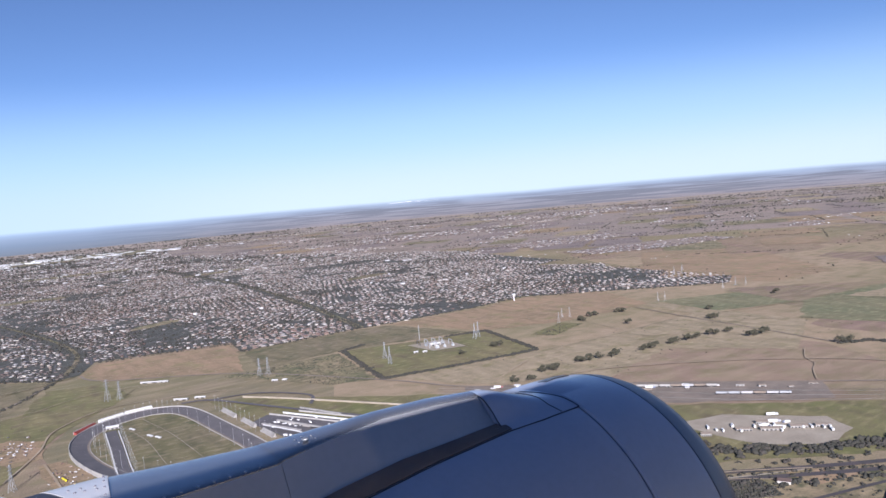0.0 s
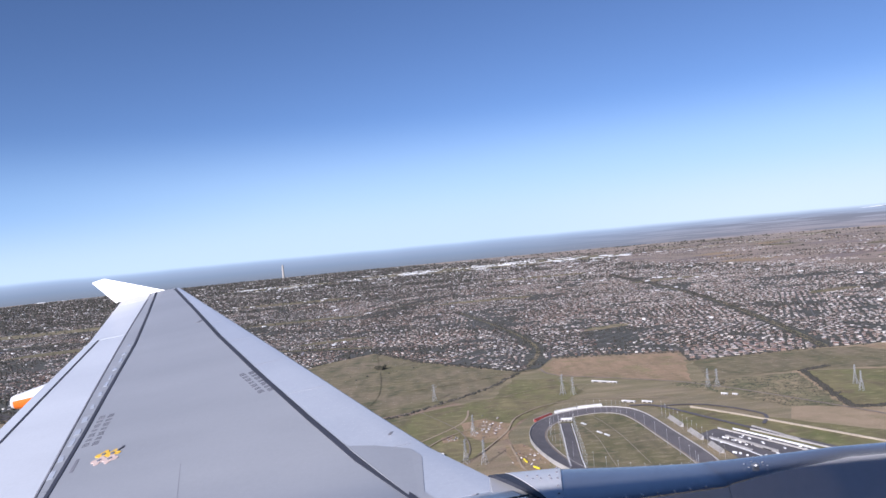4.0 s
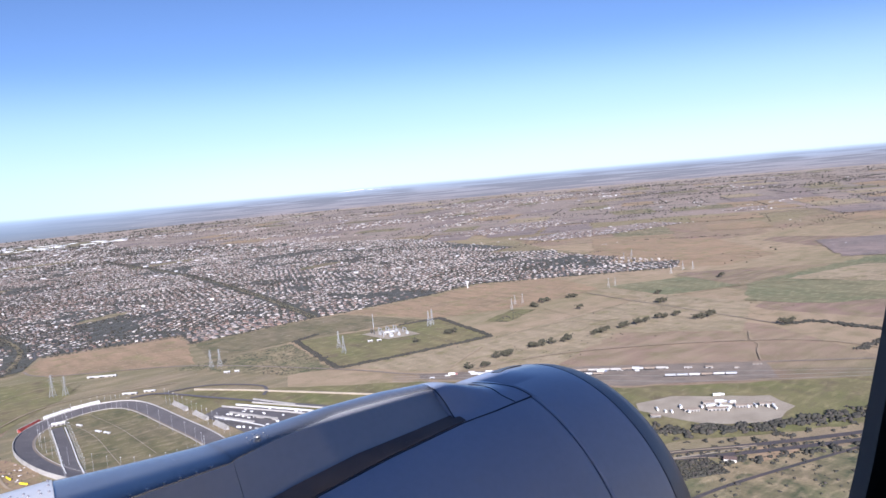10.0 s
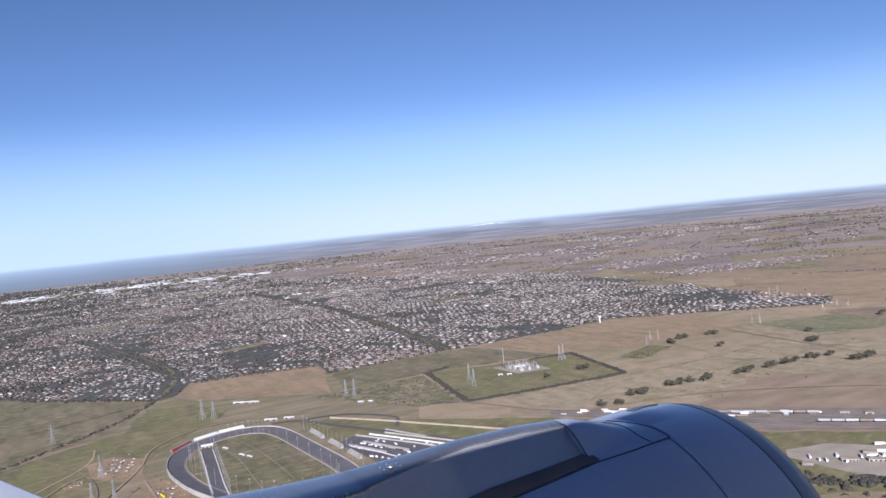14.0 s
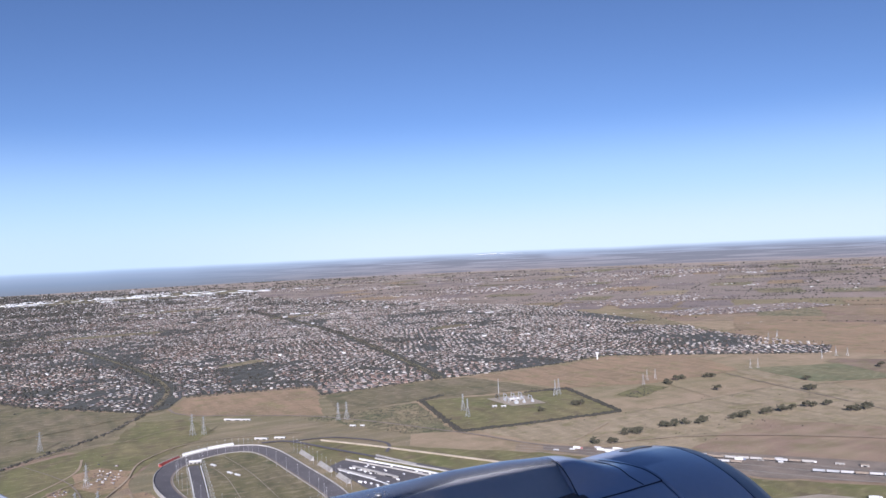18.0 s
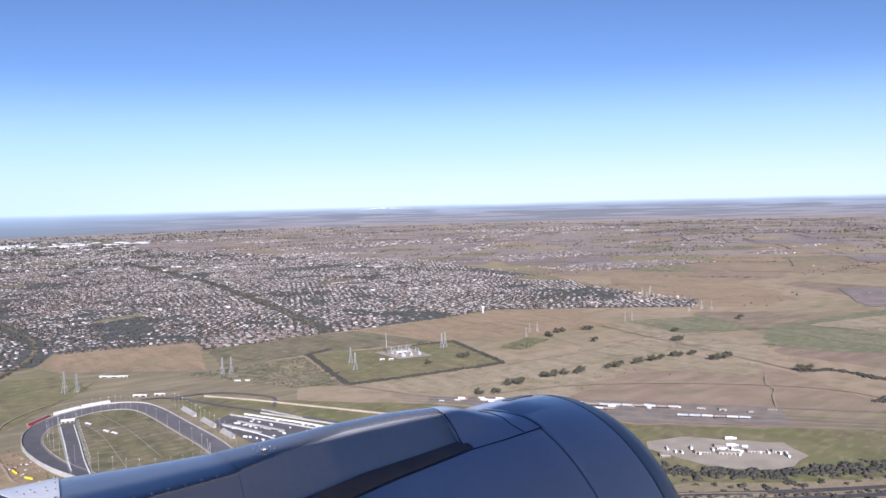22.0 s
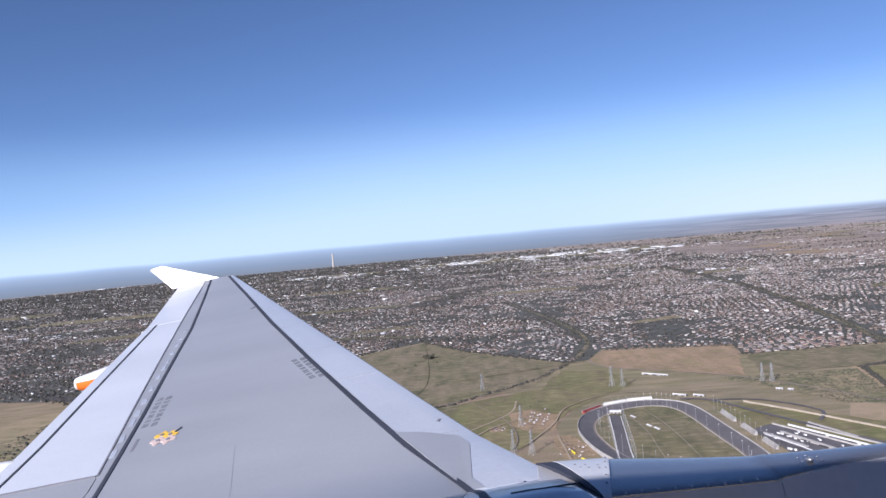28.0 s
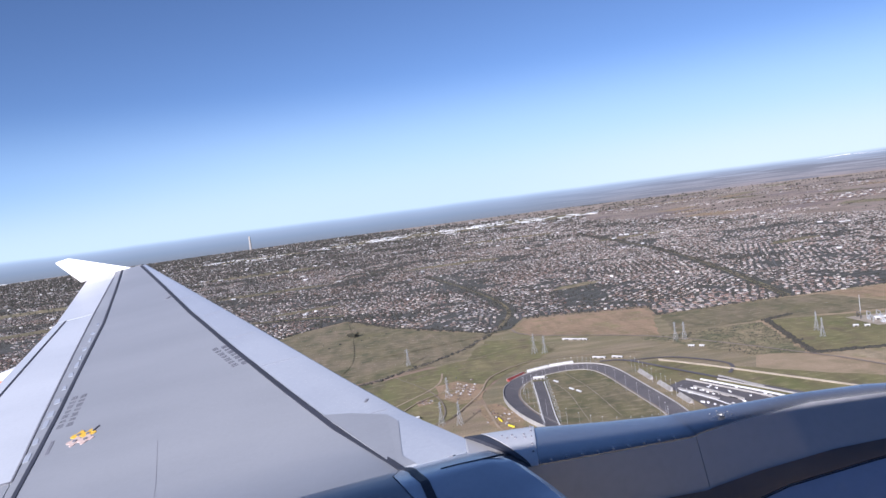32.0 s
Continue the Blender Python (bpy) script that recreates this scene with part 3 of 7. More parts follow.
ICO_T = np.array([(0, 11, 5), (0, 5, 1), (0, 1, 7), (0, 7, 10), (0, 10, 11), (1, 5, 9), (5, 11, 4), (11, 10, 2), (10, 7, 6), (7, 1, 8), (3, 9, 4), (3, 4, 2), (3, 2, 6), (3, 6, 8), (3, 8, 9), (4, 9, 5), (2, 4, 11), (6, 2, 10), (8, 6, 7), (9, 8, 1)])


OCT_V = np.array([(1, 0, 0), (0, 1, 0), (-1, 0, 0), (0, -1, 0), (0, 0, 1), (0, 0, -0.8)], float)
OCT_T = np.array([(0, 1, 4), (1, 2, 4), (2, 3, 4), (3, 0, 4), (1, 0, 5), (2, 1, 5), (3, 2, 5), (0, 3, 5)])


def clumps(name, x, y, size, label, category, mat="crowns", lift=0.45, seed=3, lobes=1, shape=(ICO_V, ICO_T)):
    """Rough crowns of leaves, joined into one thing; lobes: clumps for each crown."""
    rng = np.random.default_rng(seed)
    if lobes > 1:
        big = np.repeat(size, lobes)
        x, y = np.repeat(x, lobes) + rng.normal(0, .5, len(x) * lobes) * big, np.repeat(y, lobes) + rng.normal(0, .5, len(y) * lobes) * big
        size = big * rng.uniform(.3, .62, len(big))
    n = len(x)
    V, T = many(*shape, x, y, size * lift, rng.uniform(0, 6.28, n), size * rng.uniform(.7, 1.2, n), size * rng.uniform(.7, 1.2, n), size * rng.uniform(.6, 1.0, n))
    V += rng.normal(0, 1, V.shape) * np.repeat(size, len(shape[0]))[:, None] * 0.16
    return tagged(arrays_mesh(name, V, T, mat), label, category, kind="stuff")

# ---- the land ----
def ground_sheet():
    bm = bmesh.new()
    radii = [0, 40, 80, 120, 160, 200, 240, 280, 320, 360, 400, 450, 520, 620, 800, 1100, 1600, 2300, 3300, 4950]
    n = 96
    rings = []
    for r in radii[1:]:
        ring = []
        for i in range(n):
            a = 2 * math.pi * i / n
            x, y = r * math.cos(a), r * math.sin(a)
            k = max(0.0, 1 - math.hypot(x + 215, y - 285) / 95)
            ring.append(bm.verts.new((x, y, -5.0 * k * (0.6 + 0.8 * noise.noise((x * 0.03, y * 0.03, 0))) if k else 0)))
        rings.append(ring)
    c = bm.verts.new((0, 0, 0))
    for i in range(n):
        bm.faces.new((c, rings[0][i], rings[0][(i + 1) % n]))
    for a, b in zip(rings, rings[1:]):
        for i in range(n):
            bm.faces.new((a[i], b[i], b[(i + 1) % n], a[(i + 1) % n]))
    return tagged(link("ground", bm, "plain"), "dry brown and olive plain of paddocks reaching the horizon", "ground", kind="structure")


ground_sheet()

SUBURB = [(-2300, 900), (-900, 620), (-500, 560), (-330, 490), (-195, 451), (-167, 475), (-127, 529), (-90, 584), (-54, 615), (-16, 550), (46, 475), (60, 479), (74, 514), (155, 494), (149, 459), (225, 461), (250, 457), (328, 457), (380, 464), (431, 421), (503, 360), (535, 379), (547, 472), (554, 538), (575, 559), (538, 629), (590, 641), (606, 766), (640, 915), (529, 1284), (420, 1700), (520, 2150), (300, 2500), (-200, 2850), (-900, 2700), (-1700, 2250), (-2300, 1700)]
TOWNS = [[(640, 640), (720, 600), (840, 585), (850, 640), (760, 690), (650, 700)], [(690, 800), (880, 780), (900, 880), (700, 900)], [(1250, 1500), (1650, 1350), (1700, 1600), (1300, 1750)], [(1000, 600), (1060, 585), (1070, 625), (1010, 640)], [(700, 1300), (1000, 1250), (1010, 1400), (720, 1420)]]
patch("suburban_ground", SUBURB, 0.15, "yard", "pale grey streets and gardens between suburban houses", "ground")
for tp in TOWNS:
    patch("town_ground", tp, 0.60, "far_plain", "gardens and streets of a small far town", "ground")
GREEN = [(-194, 444), (-167, 470), (-127, 524), (-90, 579), (-54, 610), (-16, 546), (44, 471), (20, 410), (-22, 388), (-72, 371), (-101, 370), (-150, 376)]
patch("field_green", GREEN, 0.08, "pasture", "large olive-green pasture beside the suburb", "field", 1.0)
patch("field_west", [(-146, 372), (-101, 364), (-72, 365), (-24, 381), (20, 400), (-20, 345), (-45, 296), (-72, 320)], 0.08, "pasture", "olive-green paddock beside the highway", "field", 1.0)
patch("field_middle", [(-18, 384), (24, 404), (40, 450), (64, 442), (72, 400), (30, 345), (10, 300), (-12, 280), (-40, 296)], 0.10, "lush", "green grass between pylons and race track", "field", 1.2)
patch("field_brown", [(58, 470), (74, 508), (152, 488), (147, 458), (130, 400), (90, 430), (68, 446)], 0.08, "tilled", "bare red-brown paddock at the suburb's edge", "field", 1.2)
patch("field_gorse", [(118, 398), (186, 396), (170, 322), (150, 330)], 0.10, "heath", "rough green scrubby paddock", "field", 1.2)
patch("field_north", [(150, 455), (225, 456), (250, 452), (270, 380), (190, 402), (140, 402)], 0.08, "pasture", "dull green paddock below the houses", "field", 1.2)
patch("field_substation", [(190, 398), (173, 322), (258, 306), (274, 372)], 0.12, "lush", "green grass inside a dark hedge", "field", 0.8)
patch("field_dry", [(178, 316), (192, 276), (232, 232), (300, 252), (330, 300), (270, 300)], 0.08, "straw", "dry straw-coloured paddock", "field", 1.5)
patch("field_long", [(252, 452), (328, 452), (380, 459), (428, 417), (400, 350), (330, 352), (276, 376)], 0.08, "tilled", "long reddish paddock along the houses", "field", 1.5)
patch("field_dry_east", [(275, 300), (335, 300), (400, 300), (398, 236), (330, 200), (300, 250)], 0.10, "straw", "pale dry paddock with scattered gum trees", "field", 1.5)
patch("field_bushes", [(283, 338), (318, 352), (325, 338), (290, 325)], 0.12, "lush", "green strip of low bushes", "field", 1.0)
patch("field_crop", [(409, 353), (465, 325), (446, 272), (398, 293)], 0.12, "crop", "dark green crop field", "field", 0.8)
patch("field_stubble", [(392, 347), (408, 354), (397, 299), (383, 297)], 0.14, "straw", "narrow pale stubble strip", "field", 0.6)
patch("field_soil", [(538, 506), (638, 523), (694, 452), (592, 325), (519, 330), (507, 370), (548, 440)], 0.08, "tilled", "dark red-brown tilled field", "field", 1.5)
patch("field_green_east", [(452, 270), (520, 262), (640, 246), (590, 178), (470, 150), (410, 200), (400, 240), (440, 262)], 0.08, "crop", "wide dull green field", "field", 2.0)
patch("field_tan_east", [(479, 258), (558, 240), (572, 187), (491, 188)], 0.12, "straw", "tan dry patch in a green field", "field", 2.0)
patch("field_green_track", [(96, 350), (112, 342), (150, 298), (183, 265), (224, 189), (264, 147), (300, 112), (300, 66), (215, 119), (155, 165), (112, 196), (104, 236), (100, 290)], 0.08, "lush", "mown green grass beside the race track", "field", 1.0)
patch("field_scrub", [(-250, 440), (-150, 366), (-70, 296), (0, 240), (60, 196), (20, 120), (-120, 120), (-260, 260)], 0.06, "heath", "scrubby brown slope with low bushes", "field", 2.0)
patch("field_creek", [(60, 190), (100, 184), (150, 155), (205, 112), (260, 60), (120, 50), (40, 110)], 0.08, "heath", "rough brown paddock beside the road", "field", 2.0)
patch("gravel_yard", [(206, 166), (212, 172), (226, 167), (246, 140), (240, 128), (222, 126), (207, 142)], 0.16, "gravel", "pale gravel truck yard", "yard", 0.6)
patch("gravel_yard", [(122, 160), (137, 156), (139, 137), (130, 127), (116, 129), (107, 145)], 0.16, "gravel", "pale gravel yard with rubble", "yard", 0.6)
patch("rail_land", [(185, 268), (189, 274), (228, 235), (285, 164), (268, 148), (226, 190)], 0.12, "rail", "brown rail and depot land", "yard", 0.6)
patch("pond", [(380, 139), (389, 139), (393, 131), (386, 127), (379, 131)], 0.14, "water", "small grey farm pond", "water", 0.5)

HIGHWAY = smooth_line([(-900, 960), (-480, 640), (-237, 447), (-149, 379), (-69, 314), (-15, 269), (42, 228), (96, 190), (147, 158), (202, 116), (330, 30), (700, -250)])


def shifted(pts, d):
    out = []
    for i, (x, y) in enumerate(pts):
        a, b = pts[max(i - 1, 0)], pts[min(i + 1, len(pts) - 1)]
        l = math.hypot(b[0] - a[0], b[1] - a[1])
        out.append((x - (b[1] - a[1]) / l * d, y + (b[0] - a[0]) / l * d))
    return out


ROADS = [
    ("highway", shifted(HIGHWAY, 2.6), 2.6, "asphalt", "two-lane carriageway of a grey asphalt highway"), ("highway", shifted(HIGHWAY, -2.6), 2.6, "asphalt", "two-lane carriageway of a grey asphalt highway"),
    ("road_tree_lined", smooth_line([(-148, 374), (-101, 367), (-72, 368), (-24, 385), (22, 430), (54, 488)]), 1.3, "rail", "narrow road lined with bushes"),
    ("road_suburb", smooth_line([(54, 488), (70, 560), (60, 680), (20, 900)]), 3.0, "pasture", "grassy reserve running into the suburb"),
    ("road_east", smooth_line([(60, 476), (69, 448), (128, 396), (172, 316), (190, 274), (226, 236), (284, 166), (340, 100)]), 1.6, "rail", "brown unsealed road beside the railway"),
    ("road_depot", smooth_line([(116, 121), (146, 114), (176, 109), (240, 90)]), 1.4, "asphalt", "country road"),
    ("road_farm", smooth_line([(166, 139), (182, 129), (198, 120)]), 0.8, "gravel", "pale gravel farm road"),
    ("dirt_track", [(193, 258), (208, 266), (224, 273)], 0.8, "dirt", "pale dirt track"),
    ("dirt_track", smooth_line([(300, 104), (329, 115), (366, 101), (420, 70)]), 1.6, "dirt", "pale dirt road by a farm"),
    ("dirt_track", smooth_line([(-45, 289), (-20, 320), (5, 354), (10, 380)]), 1.0, "dirt", "dirt track along a fence"),
    ("dirt_track", [(383, 347), (372, 297), (366, 262), (352, 192)], 1.0, "rail", "dirt track along a fence line"),
    ("field_edge", [(372, 296), (446, 270), (520, 200)], 0.7, "heath", "dark weedy fence line"),
    ("field_edge", [(440, 320), (476, 262), (491, 188)], 0.7, "heath", "dark weedy fence line"),
    ("avenue", smooth_line([(235, 462), (262, 620), (290, 860), (300, 1300)]), 5.0, "heath", "long dark tree-lined avenue through the suburb"),
    ("avenue", smooth_line([(-330, 700), (-180, 690), (-60, 650)]), 7.0, "pasture", "green creek reserve in the suburb"),
    ("avenue", smooth_line([(-700, 1000), (-300, 960), (100, 1100), (500, 1050)]), 6.0, "heath", "tree-lined main road in the suburb"),
]
for i, (name, pts, width, mat, label) in enumerate(ROADS):
    bm = bmesh.new()
    ribbon(bm, pts, width, 0.20 + 0.01 * i)
    tagged(link(name, bm, mat), label, "road", kind="structure")


def horizon_strip(name, yaw0, yaw1, mat, label, category, height):
    """Upright far backdrop between two headings, in degrees from +y towards -x."""
    bm = bmesh.new()
    n = max(8, int(abs(yaw1 - yaw0) * 2))
    low, high = [], []
    for i in range(n + 1):
        yaw = yaw0 + (yaw1 - yaw0) * i / n
        a = radians(90 + yaw)
        low.append(bm.verts.new((2900 * math.cos(a), 2900 * math.sin(a), -4)))
        high.append(bm.verts.new((2900 * math.cos(a), 2900 * math.sin(a), height(yaw))))
    for i in range(n):
        bm.faces.new((low[i], low[i + 1], high[i + 1], high[i]))
    tagged(link(name, bm, mat), label, category, kind="structure")


horizon_strip("backdrop", -190, 170, "far", "glowing backdrop painted with blue hills, bay and pale haze", "hills", lambda yaw: 610.0)


def far_fields():
    """Paddocks of many tints over the far plain, some coloured mauve to imitate distance haze."""
    rg = random.Random(61)
    c, s = math.cos(radians(38)), math.sin(radians(38))
    for i in range(-14, 26):
        for j in range(-26, 16):
            u, v = i * 118 + rg.uniform(-20, 20), j * 92 + rg.uniform(-20, 20)
            x, y = c * u - s * v, s * u + c * v
            r = math.hypot(x, y)
            if rg.random() < 0.45 or r < 640 or r > 2650 or y < -300 or bool(inside(SUBURB, np.array([x]), np.array([y]))[0]):
                continue
            w, d = 118 * rg.uniform(.3, .55), 92 * rg.uniform(.28, .52)
            pts = [(x + c * a - s * b, y + s * a + c * b) for a, b in ((-w, -d), (w, -d * rg.uniform(.6, 1.2)), (w * rg.uniform(.7, 1.1), d), (-w, d * rg.uniform(.7, 1.1)))]
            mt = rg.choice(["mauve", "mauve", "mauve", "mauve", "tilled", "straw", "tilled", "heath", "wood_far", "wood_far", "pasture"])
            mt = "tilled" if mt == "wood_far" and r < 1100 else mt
            patch("far_paddock", pts, 0.20 + 0.07 * ((i + 2 * j) % 5), mt, {"mauve": "far paddock tinted mauve with distance haze", "tilled": "bare brown far paddock", "straw": "pale dry far paddock", "crop": "dull green far paddock", "heath": "rough olive far paddock", "wood_far": "dull far woodland strip", "pasture": "olive far paddock"}[mt], "field", 2.0)


# far plain ring whose base colour carries the haze of distance
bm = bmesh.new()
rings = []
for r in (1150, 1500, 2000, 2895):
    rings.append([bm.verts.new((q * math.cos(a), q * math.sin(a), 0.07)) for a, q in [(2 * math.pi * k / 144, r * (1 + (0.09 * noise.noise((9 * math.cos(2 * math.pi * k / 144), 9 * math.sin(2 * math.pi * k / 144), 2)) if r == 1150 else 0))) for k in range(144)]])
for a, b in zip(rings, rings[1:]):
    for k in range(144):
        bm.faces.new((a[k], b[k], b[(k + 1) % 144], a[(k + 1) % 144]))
tagged(link("far_ground", bm, "far_plain"), "far plain tinted mauve-grey with distance haze", "ground", kind="structure")
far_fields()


# ---- the suburb ----
def suburb(poly, bounds, near, far, seed, keep_out=(), jit=0.2, count=60, span=700):
    """House plots on streets whose direction changes from quarter to quarter."""
    rng = np.random.default_rng(seed)
    x0, y0, x1, y1 = bounds
    seeds = np.stack([rng.uniform(x0, x1, count), rng.uniform(y0, y1, count)], 1)
    angles = np.radians(rng.choice([20, 35, 38, 42, 60, 8, 75, 50], count) + rng.normal(0, 9, count))
    xs, ys, rs = [], [], []
    for k, a in enumerate(angles):
        u, v = np.meshgrid(np.arange(-span, span, near * 1.0), np.arange(-span, span, near * 3.7))
        u = np.concatenate([u.ravel(), u.ravel()])
        v = np.concatenate([v.ravel() + near * 0.95, v.ravel() - near * 0.95])
        c, s = math.cos(a), math.sin(a)
        x, y = seeds[k, 0] + c * u - s * v, seeds[k, 1] + s * u + c * v
        ok = (x > x0) & (x < x1) & (y > y0) & (y < y1)
        r = np.hypot(x, y)
        ok &= (r > far[0]) & (r < far[1])
        x, y = x[ok], y[ok]
        ok = inside(poly, x, y)
        for q in keep_out:
            ok &= ~inside(q, x, y)
        x, y = x[ok], y[ok]
        own = np.argmin((x[:, None] - seeds[None, :, 0]) ** 2 + (y[:, None] - seeds[None, :, 1]) ** 2, 1) == k
        x, y = x[own], y[own]
        green = np.array([noise.noise((a_ * 0.011, b_ * 0.011, 7)) * 0.7 + noise.noise((a_ * 0.035, b_ * 0.045, 8)) * 0.5 for a_, b_ in zip(x, y)])
        ok = rng.random(len(x)) < np.where(green > np.clip(0.12 + x * 0.0003, 0.08, 0.24), 0.10, 0.84)
        xs.append(x[ok])
        ys.append(y[ok])
        rs.append(np.full(ok.sum(), a))
    x, y, r = map(np.concatenate, (xs, ys, rs))
    x += rng.normal(0, near * jit, len(x))
    y += rng.normal(0, near * jit, len(x))
    return x, y, r + rng.choice([0, math.pi / 2], len(x)) + rng.normal(0, 0.14, len(x))


def streets(poly, bounds, near, far, seed, keep_out, width, count=60, span=700):
    """Pale street strips between the rows of plots that suburb() lays out with the same seed."""
    rng = np.random.default_rng(seed)
    x0, y0, x1, y1 = bounds
    seeds = np.stack([rng.uniform(x0, x1, count), rng.uniform(y0, y1, count)], 1)
    angles = np.radians(rng.choice([20, 35, 38, 42, 60, 8, 75, 50], count) + rng.normal(0, 9, count))
    made = []
    for k, a in enumerate(angles):
        c, s = math.cos(a), math.sin(a)
        for turn, du, dv in ((0, near * 2, near * 3.7), (math.pi / 2, near * 14.8, near * 2)):
            u, v = np.meshgrid(np.arange(-span, span, du), np.arange(-span, span, dv) + (near * 1.85 if not turn else 0))
            u, v = u.ravel(), v.ravel()
            x, y = seeds[k, 0] + c * u - s * v, seeds[k, 1] + s * u + c * v
            r = np.hypot(x, y)
            ok = (x > x0) & (x < x1) & (y > y0) & (y < y1) & (r > far[0]) & (r < far[1])
            x, y = x[ok], y[ok]
            ok = inside(poly, x, y)
            for q in keep_out:
                ok &= ~inside(q, x, y)
            x, y = x[ok], y[ok]
            own = np.argmin((x[:, None] - seeds[None, :, 0]) ** 2 + (y[:, None] - seeds[None, :, 1]) ** 2, 1) == k
            made.append(np.stack([x[own], y[own], np.full(own.sum(), a + turn)], 1))
    x, y, r = np.concatenate(made).T
    n = len(x)
    V, T = many(WALL_V[4:], np.array([(0, 1, 2), (0, 2, 3)]), x, y, np.full(n, 0.18), r, np.full(n, near * 2.05), np.full(n, width), np.full(n, 0.02))
    return tagged(arrays_mesh("suburban_streets", V, T, "street"), "pale grey residential streets between rows of houses", "street", kind="stuff")


def house_stuff(name, x, y, r, size, seed, label, roof="roofs"):
    rng = np.random.default_rng(seed)
    n = len(x)
    w, d, h = size * rng.uniform(.62, .86, n), size * rng.uniform(.8, 1.12, n), size * rng.uniform(.15, .27, n)
    tall = rng.random(n) < 0.2
    h[tall] *= 1.9
    V, T = many(WALL_V, WALL_T, x, y, np.full(n, 0.04), r, w, d, h)
    a = arrays_mesh(name, V, T, "walls")
    V, T = many(HIP_V, HIP_T, x, y, h + 0.03, r, w, d, size * rng.uniform(.10, .17, n))
    b = arrays_mesh("roofs", V, T, roof, a)
    b["kind"] = "stuff"
    return tagged(a, label, "houses", kind="stuff")


CREEK = [(-340, 705), (-180, 697), (-60, 658), (-60, 642), (-180, 682), (-340, 693)]
RESERVE = [(50, 476), (64, 560), (54, 680), (14, 900), (26, 900), (66, 680), (78, 560), (60, 476)]
AVENUE = [(229, 455), (256, 620), (284, 860), (294, 1300), (306, 1300), (296, 860), (268, 620), (241, 455)]
PARKS = []
for cx, cy, w, d, rz in ((-105, 720, 40, 10, 12), (-310, 800, 60, 13, -8), (-180, 960, 80, 16, 5), (140, 640, 26, 9, 20), (400, 760, 34, 12, 10), (60, 1020, 70, 18, -6), (-420, 860, 75, 22, 14), (-620, 1150, 130, 38, 4), (-260, 1330, 120, 34, -8), (330, 1090, 60, 16, 8), (-950, 1350, 160, 60, 10), (180, 1420, 110, 26, -4), (150, 2110, 430, 150, -3), (-420, 1980, 170, 60, 6), (-760, 880, 90, 26, -12)):
    c_, s_ = math.cos(radians(rz)), math.sin(radians(rz))
    PARKS.append([(cx + c_ * w * a - s_ * d * b, cy + s_ * w * a + c_ * d * b) for a, b in ((-1, -.6), (-.3, -1), (.8, -.8), (1, .2), (.6, 1), (-.5, .8))])
for i, pts in enumerate(PARKS):
    patch("park", pts, 0.26, "heath" if i % 2 else "pasture", "olive park and playing fields between the houses", "park", 1.5)
OUT = (CREEK, RESERVE, AVENUE, *PARKS)
hx, hy, hr = suburb(SUBURB, (-1000, 340, 660, 1300), 2.75, (0, 1250), 11, OUT, 0.27, 230, 210)
fx, fy, fr = suburb(SUBURB, (-2300, 500, 660, 2700), 4.5, (1250, 1900), 12, OUT, 0.3, 120, 500)
gx, gy, gr = suburb(SUBURB, (-2300, 500, 660, 2880), 8.0, (1900, 2880), 13, OUT, 0.3)
streets(SUBURB, (-1000, 340, 660, 1300), 2.75, (0, 1250), 11, OUT, 1.2, 230, 210)
edge_rank = np.argsort(np.hypot(hx - 120, hy) + 0.4 * np.abs(hx - 200))
near_ids, rest_ids = edge_rank[:180], edge_rank[180:]
district = np.array([noise.noise((a * 0.007, b * 0.0095, 21)) + 0.8 * noise.noise((a * 0.030, b * 0.040, 5)) for a, b in zip(hx[rest_ids], hy[rest_ids])]) + np.random.default_rng(4).normal(0, 0.11, len(rest_ids)) - 0.25 * np.clip((120 - hx[rest_ids]) / 260, 0, 1)
pale_side = np.random.default_rng(9).random(len(rest_ids)) < 0.60 * np.clip((hx[rest_ids] - 110) / 240, 0, 1)
house_stuff("suburban_houses", hx[rest_ids[pale_side]], hy[rest_ids[pale_side]], hr[rest_ids[pale_side]], 2.1, 29, "many newer houses with cream, white and pale terracotta roofs", "roofs_pale")
for lo, hi, roof, seed, label in ((-9, -0.38, "roofs_grey", 21, "thousands of low houses with dark grey and brown roofs"), (-0.38, -0.06, "roofs", 27, "thousands of low houses with mixed terracotta, grey and white roofs"), (-0.06, 9, "roofs_red", 28, "thousands of low houses with terracotta roofs")):
    ids = rest_ids[(district >= lo) & (district < hi) & ~pale_side]
    house_stuff("suburban_houses", hx[ids], hy[ids], hr[ids], 2.1, seed, label, roof)
west = fx + 0.12 * fy + np.random.default_rng(6).normal(0, 90, len(fx)) < 300
house_stuff("far_houses", fx[west], fy[west], fr[west], 3.2, 22, "far rows of houses with dark grey and brown roofs", "roofs_grey")
house_stuff("far_houses", fx[~west], fy[~west], fr[~west], 3.2, 25, "far rows of houses with pale and reddish roofs")
house_stuff("far_houses", gx, gy, gr, 4.6, 23, "very far carpet of dark roofs before the bay", "roofs_grey")
FRINGE = [(420, 1300), (600, 760), (760, 900), (1000, 1100), (1500, 1500), (1200, 2300), (500, 2300)]
ox_, oy_, or_ = suburb(FRINGE, (420, 760, 1500, 2300), 5.2, (0, 2800), 14, OUT, 0.3)
keep_ = np.array([noise.noise((a * 0.006, b * 0.009, 4)) for a, b in zip(ox_, oy_)]) > 0.22
house_stuff("outlying_houses", ox_[keep_], oy_[keep_], or_[keep_], 3.2, 24, "scattered houses on the plain beyond the suburb")
